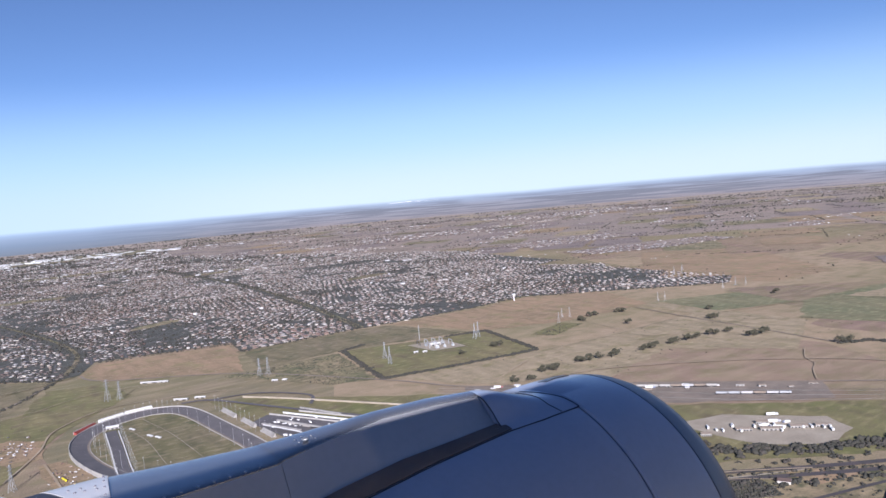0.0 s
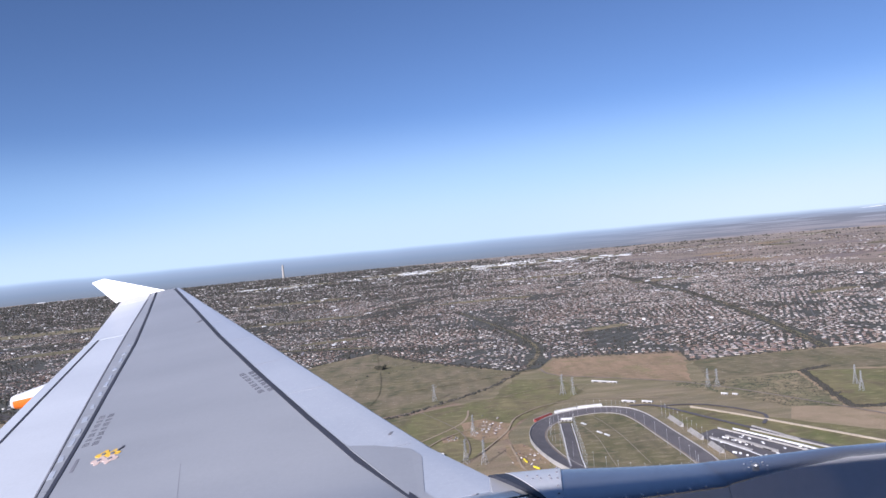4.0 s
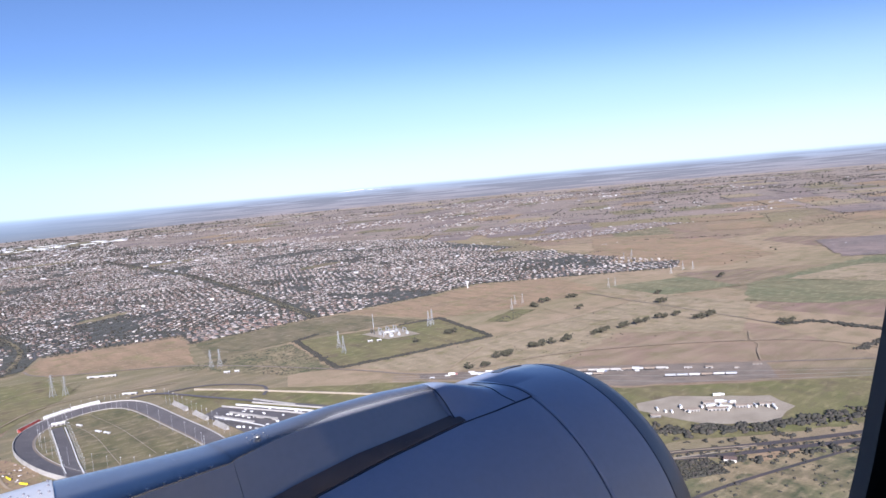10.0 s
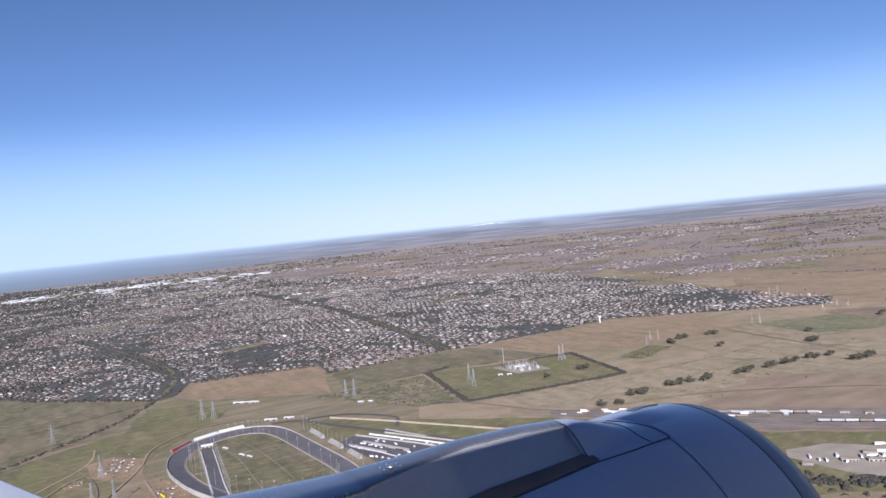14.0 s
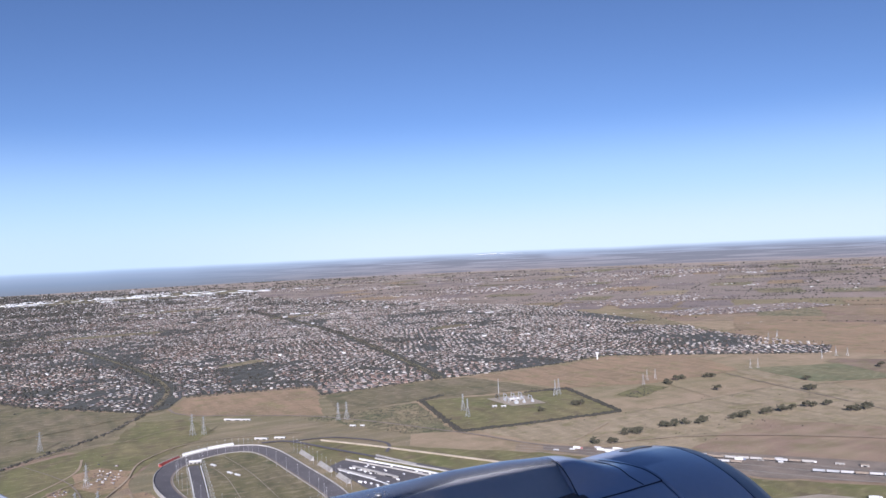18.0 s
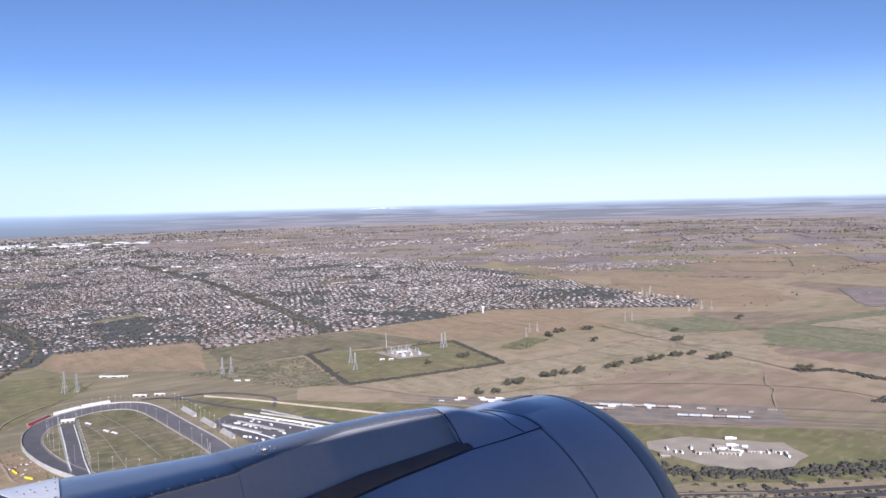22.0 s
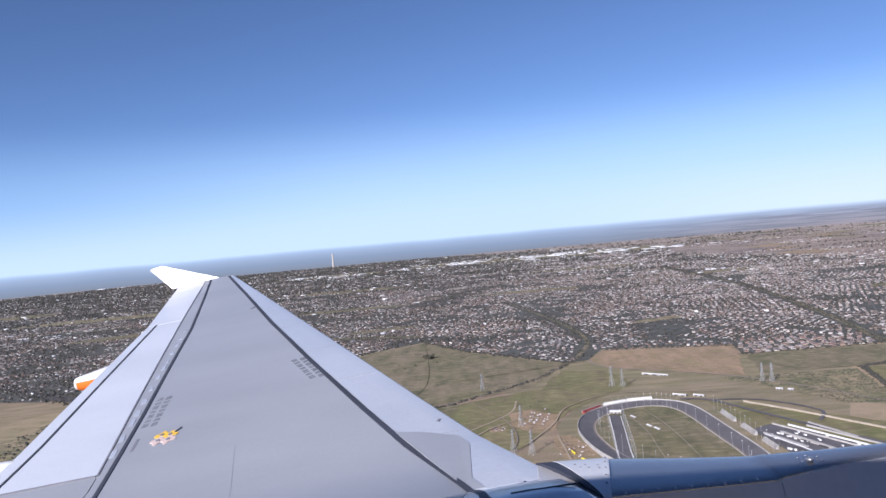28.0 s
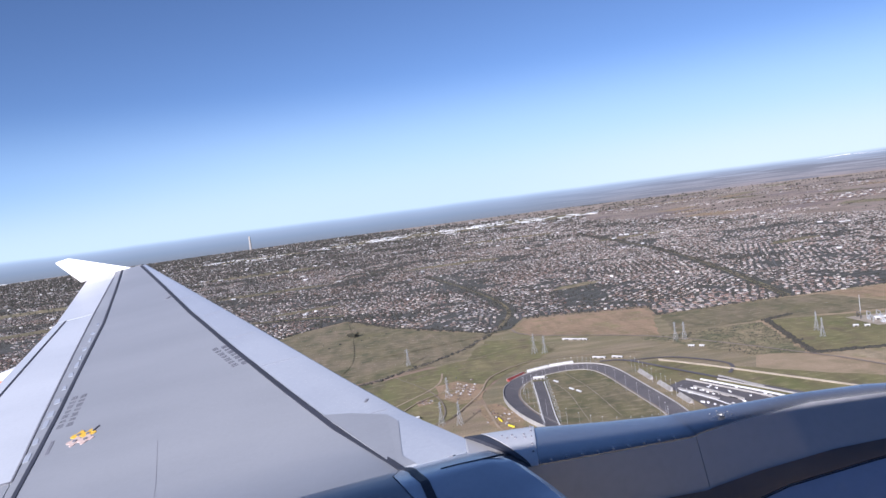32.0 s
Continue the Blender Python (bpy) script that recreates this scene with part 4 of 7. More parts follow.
for i, tp in enumerate(TOWNS):
    bx = np.array(tp)
    big = 5.4 if i in (2, 4) else 3.2
    tx, ty, tr = suburb(tp, (*bx.min(0), *bx.max(0)), big, (0, 4000), 30 + i)
    house_stuff("town_houses", tx, ty, tr, big * 0.9, 40 + i, "pale houses of a far small town on the plain")


def scatter(poly, n, seed):
    rng = np.random.default_rng(seed)
    b = np.array(poly)
    (x0, y0), (x1, y1) = b.min(0), b.max(0)
    x, y = rng.uniform(x0, x1, n), rng.uniform(y0, y1, n)
    ok = inside(poly, x, y)
    return x[ok], y[ok]


def along(pts, step, jitter, seed):
    rng = np.random.default_rng(seed)
    P = np.array(pts, float)
    seg = np.hypot(*np.diff(P, axis=0).T)
    s = np.arange(0, seg.sum(), step)
    cum = np.concatenate([[0], np.cumsum(seg)])
    return np.interp(s, cum, P[:, 0]) + rng.normal(0, jitter, len(s)), np.interp(s, cum, P[:, 1]) + rng.normal(0, jitter, len(s))


rng0 = np.random.default_rng(5)
tx, ty = scatter(SUBURB, 350000, 51)
rr = np.hypot(tx, ty)
ok = (rr < 1250) | (rng0.random(len(tx)) < np.where(rr < 1900, 0.50, 0.26))
tx, ty, rr = tx[ok], ty[ok], rr[ok]
dens = np.array([noise.noise((a * 0.012, b * 0.016, 2)) + 0.5 * noise.noise((a * 0.045, b * 0.05, 3)) for a, b in zip(tx, ty)])
ok = rng0.random(len(tx)) < np.clip(0.50 + 2.1 * dens + 0.55 * np.clip((150 - tx) / 260, -0.55, 1), 0.05, 1.0)
for q in PARKS:
    ok &= ~inside(q, tx, ty) | (rng0.random(len(tx)) < 0.12)
tx, ty, rr = tx[ok], ty[ok], rr[ok]
clumps("suburban_trees", tx, ty, np.where(rr < 1250, 0.92, np.where(rr < 1900, 1.5, 2.2)) * rng0.uniform(.6, 1.5, len(tx)), "dark green garden trees among the houses", "trees", shape=(OCT_V, OCT_T))



def far_rows():
    """Dark broken tree lines along the paddock edges of the far plain."""
    rng = np.random.default_rng(77)
    X, Y, S = [], [], []
    for k in range(680):
        r, a = math.sqrt(rng.uniform(1000 ** 2, 2750 ** 2)), radians(rng.uniform(-18, 75))
        x, y = r * math.cos(a), r * math.sin(a)
        if bool(inside(SUBURB, np.array([x]), np.array([y]))[0]):
            continue
        h = radians(38 if rng.random() < 0.15 else 128) + rng.normal(0, 0.10)
        half = rng.uniform(14, 60) * (1 + r / 2500)
        q = np.arange(-half, half, 1.5 + r / 900)
        q = q[rng.random(len(q)) < rng.uniform(0.35, 0.95)]
        X.append(x + q * math.cos(h) + rng.normal(0, 0.8, len(q)))
        Y.append(y + q * math.sin(h) + rng.normal(0, 0.8, len(q)))
        S.append(rng.uniform(0.5, 1.4, len(q)) * (0.45 + r / 2600))
    clumps("far_tree_rows", np.concatenate(X), np.concatenate(Y), np.concatenate(S), "dark broken rows of trees along far paddock edges", "trees", shape=(OCT_V, OCT_T), seed=8)


far_rows()

# ---- the airliner ----
airliner = tagged(empty("airliner", 0, 0, EYE_Z), "grey jet airliner wing, engine and hull seen from a cabin window", "airplane")


def lerp_table(v, table, k=1):
    return float(np.interp(v, [r[0] for r in table], [r[k] for r in table]))


LE_Z = [(-0.5, -1.62), (0.6, -1.45), (1.4, -1.33), (3.0, -1.33), (3.4, -1.33), (3.6, -1.29), (3.9, -1.335), (4.2, -1.42), (4.6, -1.545), (5.6, -1.50), (6.6, -1.38), (9.1, -1.05), (15, -0.30)]
FRONT = [(1.4, 0.62), (4.4, 0.50), (8, 0.43), (10.3, 0.34), (12.5, 0.2), (14.7, 0.07), (15, 0.06)]
HINGE = [(1.4, -3.2), (5.9, -3.36), (6.66, -3.54), (7.73, -3.83), (11.3, -4.74), (14.4, -5.49), (15, -5.64)]
TRAIL = [(1.4, -4.55), (6.4, -4.62), (7.1, -4.70), (9.7, -5.10), (11.7, -5.41), (15, -6.2)]
TIP = 15.0


def le_x(y):
    return 0.43 - 0.521 * (y - 4.4) if y > 4.6 else lerp_table(y, [(-0.5, 1.35), (1.4, 0.88), (3.0, 0.55), (3.4, 0.46), (3.6, 0.365), (3.9, 0.29), (4.2, 0.295), (4.6, 0.326)])


def top_z(x, y):
    """Height of the wing's upper skin; the outer wing is lowered to fit the camera's view."""
    return lerp_table(y, LE_Z) + 0.12 * (x - le_x(y)) - 0.0150 * max(0.0, y - 4.3)


def hinge_x(y):
    return lerp_table(y, HINGE)


def trail_x(y):
    return lerp_table(y, TRAIL)


def wing_piece(name, y0, y1, fore, aft, mat, n=8, nose=False, label="", drop=0.0):
    """A piece of the wing between two chord lines, with a skin above and below."""
    bm = bmesh.new()
    rings = []
    kinks = [r[0] for t_ in (LE_Z, FRONT, HINGE, TRAIL) for r in t_ if y0 + 0.01 < r[0] < y1 - 0.01]
    for y in sorted({round(v, 4) for v in [y0 + (y1 - y0) * i / n for i in range(n + 1)] + kinks}):
        a, b = fore(y), aft(y)
        chord = le_x(y) - trail_x(y)
        def under(x):
            s = (le_x(y) - x) / chord
            return top_z(x, y) - 0.115 * chord * max(0.03, 1.9 * math.sqrt(max(s, 0)) * (1 - s) ** 1.0 * 0.75 + 0.012)
        xs = [a + (b - a) * k / 6 for k in range(7)]
        ring = [(x, y, top_z(x, y) - drop) for x in xs]
        if nose:
            z0 = top_z(a, y)
            r = 0.035 * chord
            ring = [(a + 0.35 * r, y, z0 - 1.3 * r), (a + 0.62 * r, y, z0 - 0.75 * r), (a + 0.45 * r, y, z0 - 0.28 * r), (a + 0.1 * r, y, z0 - 0.05 * r)] + ring[1:]
        rings.append(ring + [(x, y, under(x) - (0.0 if not nose else 0.02)) for x in reversed(xs)])
    loft(bm, rings)
    return part(name, bm, mat, airliner, label, 35)


front_x = lambda y: le_x(y) - lerp_table(y, FRONT)
wing_piece("wing_box", -0.3, TIP, front_x, lambda y: hinge_x(y), "wing", 22, label="plain grey upper wing skin")
for y0, y1 in ((4.605, 7.4), (7.404, 9.9), (9.904, 12.4), (12.404, 14.95)):
    wing_piece("slat", y0, y1, le_x, lambda y: front_x(y) + 0.008, "wing_pale", 6, True, "pale satin leading-edge slat")
wing_piece("leading_edge", -0.3, 4.60, le_x, lambda y: front_x(y) + 0.008, "wing_pale", 6, True, "pale fixed leading edge beside the engine")
wing_piece("flap", 6.2, 11.68, lambda y: hinge_x(y) - 0.01, trail_x, "flap_white", 8, label="bright pale outboard flap")
wing_piece("flap", -0.3, 6.18, lambda y: hinge_x(y) - 0.01, trail_x, "wing", 6, label="grey inboard flap")
wing_piece("aileron", 11.71, 14.35, lambda y: hinge_x(y) - 0.012, trail_x, "flap_white", 5, label="bright pale aileron near the wing tip")
wing_piece("tip_panel", 14.37, TIP, lambda y: hinge_x(y) - 0.012, trail_x, "fence_white", 2, label="white panel at the wing tip")


def skin_strip(name, pts, width, mat, parent, lift=0.007, label="", n=10):
    """A thin strip lying on the upper skin along x, y points."""
    bm = bmesh.new()
    P = []
    for (xa, ya), (xb, yb) in zip(pts, pts[1:]):
        P += [(xa + (xb - xa) * k / n, ya + (yb - ya) * k / n) for k in range(n)]
    P.append(pts[-1])
    rows = []
    for i, (x, y) in enumerate(P):
        a, b = P[max(i - 1, 0)], P[min(i + 1, len(P) - 1)]
        l = math.hypot(b[0] - a[0], b[1] - a[1])
        nx, ny = -(b[1] - a[1]) / l * width / 2, (b[0] - a[0]) / l * width / 2
        rows.append([(x + nx, y + ny, top_z(x + nx, y + ny) - 0.004), (x + nx, y + ny, top_z(x + nx, y + ny) + lift), (x - nx, y - ny, top_z(x - nx, y - ny) + lift), (x - nx, y - ny, top_z(x - nx, y - ny) - 0.004)])
    loft(bm, rows)
    return part(name, bm, mat, parent, label)


skin_strip("front_seal", [(-0.02, 3.40), (-0.07, 3.66), (-0.11, 3.84), (-0.215, 4.62)] + [(front_x(y) - 0.03, y) for y in (4.75, 5.6, 6.8, 8.4, 10.3, 12.5, 14.9)], 0.042, "seal", airliner, label="dark line behind the slats")
skin_strip("crest_joint", [(0.03, 3.785), (0.12, 3.78), (0.20, 3.76), (0.28, 3.75), (0.36, 3.735)], 0.010, "seal", airliner, 0.004, "thin dark joint on the leading edge beside the engine")
skin_strip("rear_seal", [(-3.0, 4.6), (-3.27, 5.9), (-3.64, 7.6), (-3.85, 8.5), (-4.40, 10.9), (-4.97, 13.0), (-5.52, 14.95)], 0.038, "seal", airliner, label="dark line ahead of the flaps")
skin_strip("flap_seam", [(hinge_x(y) - 0.005, y) for y in (6.2, 7.7, 9.5, 11.7, 14.35)], 0.018, "mark_dark", airliner, label="thin grey seam")
skin_strip("flap_line", [(trail_x(y) + 0.28 - 0.012 * y, y) for y in (4.0, 6.2, 7.2, 8.9, 11.68)], 0.028, "seal", airliner, label="dark line along the flap")
skin_strip("panel_seam", [(-2.25, 6.27), (-2.01, 5.42), (-1.80, 4.6)], 0.0025, "mark_dark", airliner, 0.0012, label="thin panel seam")
skin_strip("cove_seam", [(hinge_x(6.2) - 0.02, 6.2), (-4.62, 6.2)], 0.02, "mark_dark", airliner, label="seam between the flaps")

# grey corner plate behind the inner slat
bm = bmesh.new()
plate = [(front_x(5.9), 5.9), (front_x(5.9) + 0.22, 5.80), (-0.31, 5.61), (-0.22, 5.41), (-0.20, 4.80), (-0.11, 4.62), (front_x(4.62) - 0.04, 4.62)]
loft(bm, [[(x, y, top_z(x, y) - 0.004) for x, y in plate], [(x, y, top_z(x, y) + 0.004) for x, y in plate]])
part("corner_plate", bm, "wing", airliner, "grey plate at the slat's inner end")
for name, x, y, s in (("mark", -0.48, 5.93, 0.05), ("mark", 0.10, 4.30, 0.06), ("mark", -3.65, 11.43, 0.10), ("mark", -1.60, 8.6, 0.05)):
    skin_strip(name, [(x, y), (x + s * 0.3, y + s)], s * 0.45, "mark_dark", airliner, 0.006, "small dark hook mark", 2)
# stencilled lines, too small to read
for k in range(2):
    for (xa, ya), (xb, yb), off in (((-2.16, 8.41), (-1.73, 7.57), -0.10), ((-3.53, 8.0), (-3.345, 7.11), -0.095)):
        for j in range(26):
            if (j * j * 5 + k * 7 + j) % 7 == 0:
                continue
            t0, t1 = j / 26 + 0.004, (j + 1) / 26 - 0.010 - 0.005 * ((j * 3 + k) % 3)
            x0, y0, x1, y1 = xa + (xb - xa) * t0 + off * k, ya + (yb - ya) * t0, xa + (xb - xa) * t1 + off * k, ya + (yb - ya) * t1
            skin_strip("stencil", [(x0, y0), (x1, y1)], (0.060, 0.052, 0.064)[(j * 7 + k * 3) % 3], "ink", airliner, 0.002, n=1)
skin_strip("stencil", [(-3.385, 6.88), (-3.325, 6.60)], 0.03, "mark_dark", airliner, 0.002, n=1)
# yellow and pink hoist marking
for dx, dy, m_ in ((0, 0, "mark_yellow"), (-0.09, 0.02, "mark_yellow"), (0.02, -0.11, "mark_pink"), (-0.08, -0.10, "mark_pink")):
    bm = bmesh.new()
    pts = [(-3.05 + dx + 0.062 * math.cos(a) * (1 + 0.25 * math.cos(4 * a)), 6.83 + dy + 0.075 * math.sin(a) * (1 + 0.25 * math.cos(4 * a))) for a in [k * math.pi / 10 for k in range(20)]]
    loft(bm, [[(x, y, top_z(x, y) - 0.003) for x, y in pts], [(x, y, top_z(x, y) + 0.006 + 0.002 * abs(dx + dy)) for x, y in pts]])
    dot = part("hoist_mark", bm, m_, airliner, "yellow ring mark" if m_ == "mark_yellow" else "faded pink ring mark")
    bm = bmesh.new()
    pts = [(-3.05 + dx + 0.02 * math.cos(a), 6.83 + dy + 0.024 * math.sin(a)) for a in [k * math.pi / 4 for k in range(8)]]
    loft(bm, [[(x, y, top_z(x, y)) for x, y in pts], [(x, y, top_z(x, y) + 0.012) for x, y in pts]])
    part("ring_hole", bm, "mark_dark", dot)
skin_strip("mark", [(-3.02, 6.86), (-2.99, 6.95)], 0.012, "mark_dark", airliner, 0.014, "small dark arrow", 2)


# pale hinge covers along the rear seal
R20 = random.Random(20)
for k in range(13):
    y = 6.5 + 0.36 * k + R20.uniform(-.06, .06)
    x = float(np.interp(y, [4.6, 5.9, 7.6, 8.5, 10.9, 13.0], [-3.0, -3.27, -3.64, -3.85, -4.40, -4.97])) - 0.075
    skin_strip("hinge_cover", [(x, y), (x - 0.045, y + R20.uniform(.10, .2))], R20.uniform(.03, .06), "wing_pale", airliner, 0.004, "pale worn patch", 2)
for y0, y1 in ((6.3, 6.32), (8.1, 8.12), (9.9, 9.92)):
    skin_strip("spoiler_joint", [(hinge_x(y0) + 0.02, y0), (float(np.interp(y0, [4.6, 5.9, 7.6, 8.5, 10.9, 13.0], [-3.0, -3.27, -3.64, -3.85, -4.40, -4.97])) - 0.03, y0)], 0.005, "mark_dark", airliner, 0.0015, "thin joint", 3)
for y in (5.7, 7.41, 8.6, 9.9, 11.2, 12.4):
    skin_strip("slat_joint", [(le_x(y) - 0.06, y), (front_x(y) + 0.02, y)], 0.004, "mark_dark", airliner, 0.0015, "thin joint", 4)


# wing-tip fence, swept back above and below the tip
def fence(sign):
    bm = bmesh.new()
    base = top_z(-5.6, TIP)
    if sign > 0:
        out = [(-5.35, 15.01, base + 0.02), (-6.36, 15.01, base - 0.13), (-6.88, 15.20, base + 0.30), (-6.62, 15.20, base + 0.36)]
    else:
        out = [(-5.40, 15.01, base - 0.03), (-6.25, 15.01, base - 0.13), (-6.46, 15.12, base - 0.60), (-6.24, 15.12, base - 0.60)]
    loft(bm, [out, [(x, y + 0.05, z) for x, y, z in out]])
    bmesh.ops.bevel(bm, geom=bm.edges[:], offset=0.012, segments=2, affect="EDGES")
    return part("tip_fence", bm, "fence_white", airliner, "white wing-tip fence", 40)


fence(1)
fence(-1)


# canoe fairings under the flap
def canoe(y, dx, dz):
    """White fairing with orange panels on its side and a blunt tail."""
    rows = [(-3.85, -1.27, -1.32, 0.05), (-4.3, -1.25, -1.47, 0.11), (-4.75, -1.27, -1.57, 0.14), (-5.02, -1.245, -1.585, 0.135), (-5.10, -1.255, -1.585, 0.13), (-5.3, -1.31, -1.585, 0.11), (-5.50, -1.365, -1.58, 0.085), (-5.63, -1.40, -1.57, 0.062), (-5.655, -1.415, -1.56, 0.052)]
    def ring(row, grow=0.0, turns=None):
        x, zt, zb, w = row
        return [(x + dx, y + (w + grow) * math.cos(a), (zt + zb) / 2 + dz + ((zt - zb) / 2 + grow) * math.sin(a)) for a in (turns or [j * math.pi / 8 for j in range(16)])]

    bm = bmesh.new()
    loft(bm, [ring(r) for r in rows])
    body = part("flap_fairing", bm, "fence_white", airliner, "white flap track fairing", 40)
    at = lambda x: (x, *[float(np.interp(-x, [-r[0] for r in rows], [r[k] for r in rows])) for k in (1, 2, 3)])
    side = [radians(d) for d in range(168, 259, 15)]
    for x0, x1 in ((-4.90, -5.61),):
        bm = bmesh.new()
        span = [x0 + (x1 - x0) * k / 5 for k in range(6)]
        loft(bm, [ring(at(x), 0.004, side) + ring(at(x), -0.004, side[::-1]) for x in span])
        part("fairing_panel", bm, "orange", body, "orange side panel", 40)


canoe(9.9, 0.0, -0.115)
canoe(6.95, 0.3, -0.57)

# engine
AX_Y, AX_Z = 4.05, -2.71


def nose_up(x):
    """The engine's axis rises a little towards the inlet."""
    return 0.0115 * (x - 1.4)


def eased(v, a, b):
    u = min(1.0, max(0.0, (v - a) / (b - a)))
    return u * u * (3 - 2 * u)


def flatter(x, deg):
    """How much the cowl is flattened across its top, behind the inlet."""
    deg = (deg + 180) % 360 - 180
    return lerp_table(x, [(1.6, 0.0), (2.6, 0.03), (3.2, 0.05), (3.5, 0.045), (3.8, 0.015), (4.0, 0.0)]) * eased(deg, -21, 6) * (1 - eased(deg, 45, 110))


def lathe(name, profile, mat, parent, label="", n=160, inner=None):
    bm = bmesh.new()
    rings = []
    for x, r in profile:
        radius = [r - flatter(x, 360 * k / n) for k in range(n)]
        rings.append([(x, AX_Y + q * math.sin(2 * math.pi * k / n), AX_Z + nose_up(x) + q * math.cos(2 * math.pi * k / n)) for k, q in enumerate(radius)])
    loft(bm, rings, True, False)
    return part(name, bm, mat, parent, label, 40)


nacelle = lathe("fan_cowl", [(1.25, 0.98), (1.25, 1.01), (1.6, 1.06), (2.2, 1.13), (2.8, 1.19), (3.2, 1.232), (3.37, 1.246), (3.385, 1.238), (3.385, 1.19)], "cowl", airliner, "glossy blue-grey fan cowl")
lathe("inlet_cowl", [(3.395, 1.19), (3.395, 1.24), (3.41, 1.252), (3.7, 1.235), (3.95, 1.195), (3.955, 1.185)], "cowl", nacelle, "blue-grey inlet cowl")
lathe("inlet_lip", [(3.96, 1.185), (3.965, 1.193), (4.08, 1.165), (4.17, 1.125), (4.22, 1.07), (4.225, 1.02), (4.18, 0.965), (4.05, 0.93), (3.6, 0.92), (3.0, 0.93)], "lip", nacelle, "dull metal inlet lip")
lathe("thrust_reverser", [(1.24, 0.96), (1.24, 1.005), (0.8, 0.95), (0.2, 0.84), (-0.4, 0.72), (-0.4, 0.68)], "cowl", nacelle, "blue-grey reverser sleeve")
lathe("exhaust", [(-0.39, 0.66), (-0.7, 0.55), (-1.1, 0.42), (-1.1, 0.38)], "scorched", nacelle, "dark exhaust nozzle")
lathe("inlet_duct", [(3.0, 0.93), (2.9, 0.3), (3.05, 0.05)], "dark", nacelle, "dark inlet duct")

# pylon: side, chine and rounded top from the wing to the nacelle
PYLON = [  # x, half width at the chine, chine height, top height, half width at the foot, foot height
    (0.16, 0.31, -1.378, -1.35, 0.36, -1.95), (0.52, 0.30, -1.382, -1.36, 0.40, -1.95), (0.95, 0.25, -1.393, -1.378, 0.42, -1.92), (1.38, 0.20, -1.402, -1.388, 0.45, -1.90), (1.42, 0.185, -1.394, -1.382, 0.45, -1.89), (1.68, 0.13, -1.376, -1.366, 0.45, -1.84), (2.10, 0.08, -1.354, -1.352, 0.45, -1.78), (2.50, 0.08, -1.364, -1.360, 0.44, -1.74), (2.82, 0.066, -1.391, -1.385, 0.40, -1.70)]
PYLON = [(x, w, cz + nose_up(x), tz + nose_up(x), fw, fz + nose_up(x)) for x, w, cz, tz, fw, fz in PYLON]


def pylon_rows(x0, x1):
    xs = sorted({x0, x1, *[r[0] for r in PYLON if x0 < r[0] < x1], *[k / 10 for k in range(1, 38) if x0 < k / 10 < x1]})
    return [(x, *[lerp_table(x, PYLON, k) for k in range(1, 6)]) for x in xs]


def pylon_top(name, x0, x1, mat, parent, label, grow=0.0):
    bm = bmesh.new()
    rings = []
    for x, w, cz, tz, fw, fz in pylon_rows(x0, x1):
        slant = 0.085 * max(0.0, 1 - max(0.0, x - 0.55) / 0.5)
        ring = [(x + slant * (1 - math.cos(a)) / 2, AX_Y - (w + grow) * math.cos(a), cz + (max(tz - cz, 0.012) + 0.004 + grow) * math.sin(a)) for a in [k * math.pi / 12 for k in range(13)]]
        rings.append(ring + [(x, AX_Y + w, cz - 0.05), (x, AX_Y - w, cz - 0.05)])
    loft(bm, rings)
    return part(name, bm, mat, parent, label, 50)


def pylon_side(name, x0, x1, mat, parent, label, top=0.0, bottom=1.0, proud=0.0):
    bm = bmesh.new()
    rings = []
    for x, w, cz, tz, fw, fz in pylon_rows(x0, x1):
        a = Vector((AX_Y - w, cz - 0.006)).lerp(Vector((AX_Y - fw, fz)), top)
        b = Vector((AX_Y - w, cz - 0.006)).lerp(Vector((AX_Y - fw, fz)), bottom)
        rings.append([(x, a.x - proud, a.y), (x, b.x - proud, b.y), (x, 2 * AX_Y - b.x + proud, b.y), (x, 2 * AX_Y - a.x + proud, a.y)])
    loft(bm, rings)
    return part(name, bm, mat, parent, label, 50)


pylon = pylon_top("pylon", 0.53, 1.3985, "pylon_top", airliner, "satin metal pylon fairing between wing and engine")
pylon_top("pylon_cap", 1.4015, 2.8185, "pylon_top", pylon, "rounded satin metal fairing top")


def bracket_point(u, v, lift=0.008):
    """Point on the bracket plate: u from its near edge to its far one, v from the wing to the fairing."""
    a = math.pi * u
    w, cz, tz = (lerp_table(0.45, PYLON, k) for k in (1, 2, 3))
    far = (1 - math.cos(a)) / 2
    x0, x1 = 0.49 - 0.20 * far, 0.528 + 0.085 * far
    return (x0 + (x1 - x0) * v, AX_Y - (w + lift) * math.cos(a), cz + (tz - cz + 0.004 + lift) * math.sin(a))


def bracket_piece(name, v0, v1, mat, label, lift):
    bm = bmesh.new()
    us = [k / 16 for k in range(17)]
    loft(bm, [[bracket_point(u, v, lift) for u in us] + [bracket_point(u, v, lift - 0.02) for u in us[::-1]] for v in [v0 + (v1 - v0) * k / 4 for k in range(5)]])
    return part(name, bm, mat, pylon, label, 50)


bracket_piece("bracket", 0.0, 1.0, "fence_white", "white riveted bracket plate", 0.010)
bracket_piece("bracket_seal", -0.30, -0.004, "seal", "dark rubber seal between wing and bracket", 0.006)
pylon_side("side_panel", 0.2, 1.3985, "pylon_side", pylon, "grey flat side panel")
pylon_side("side_panel", 1.4015, 2.8185, "pylon_side", pylon, "grey flat side panel")
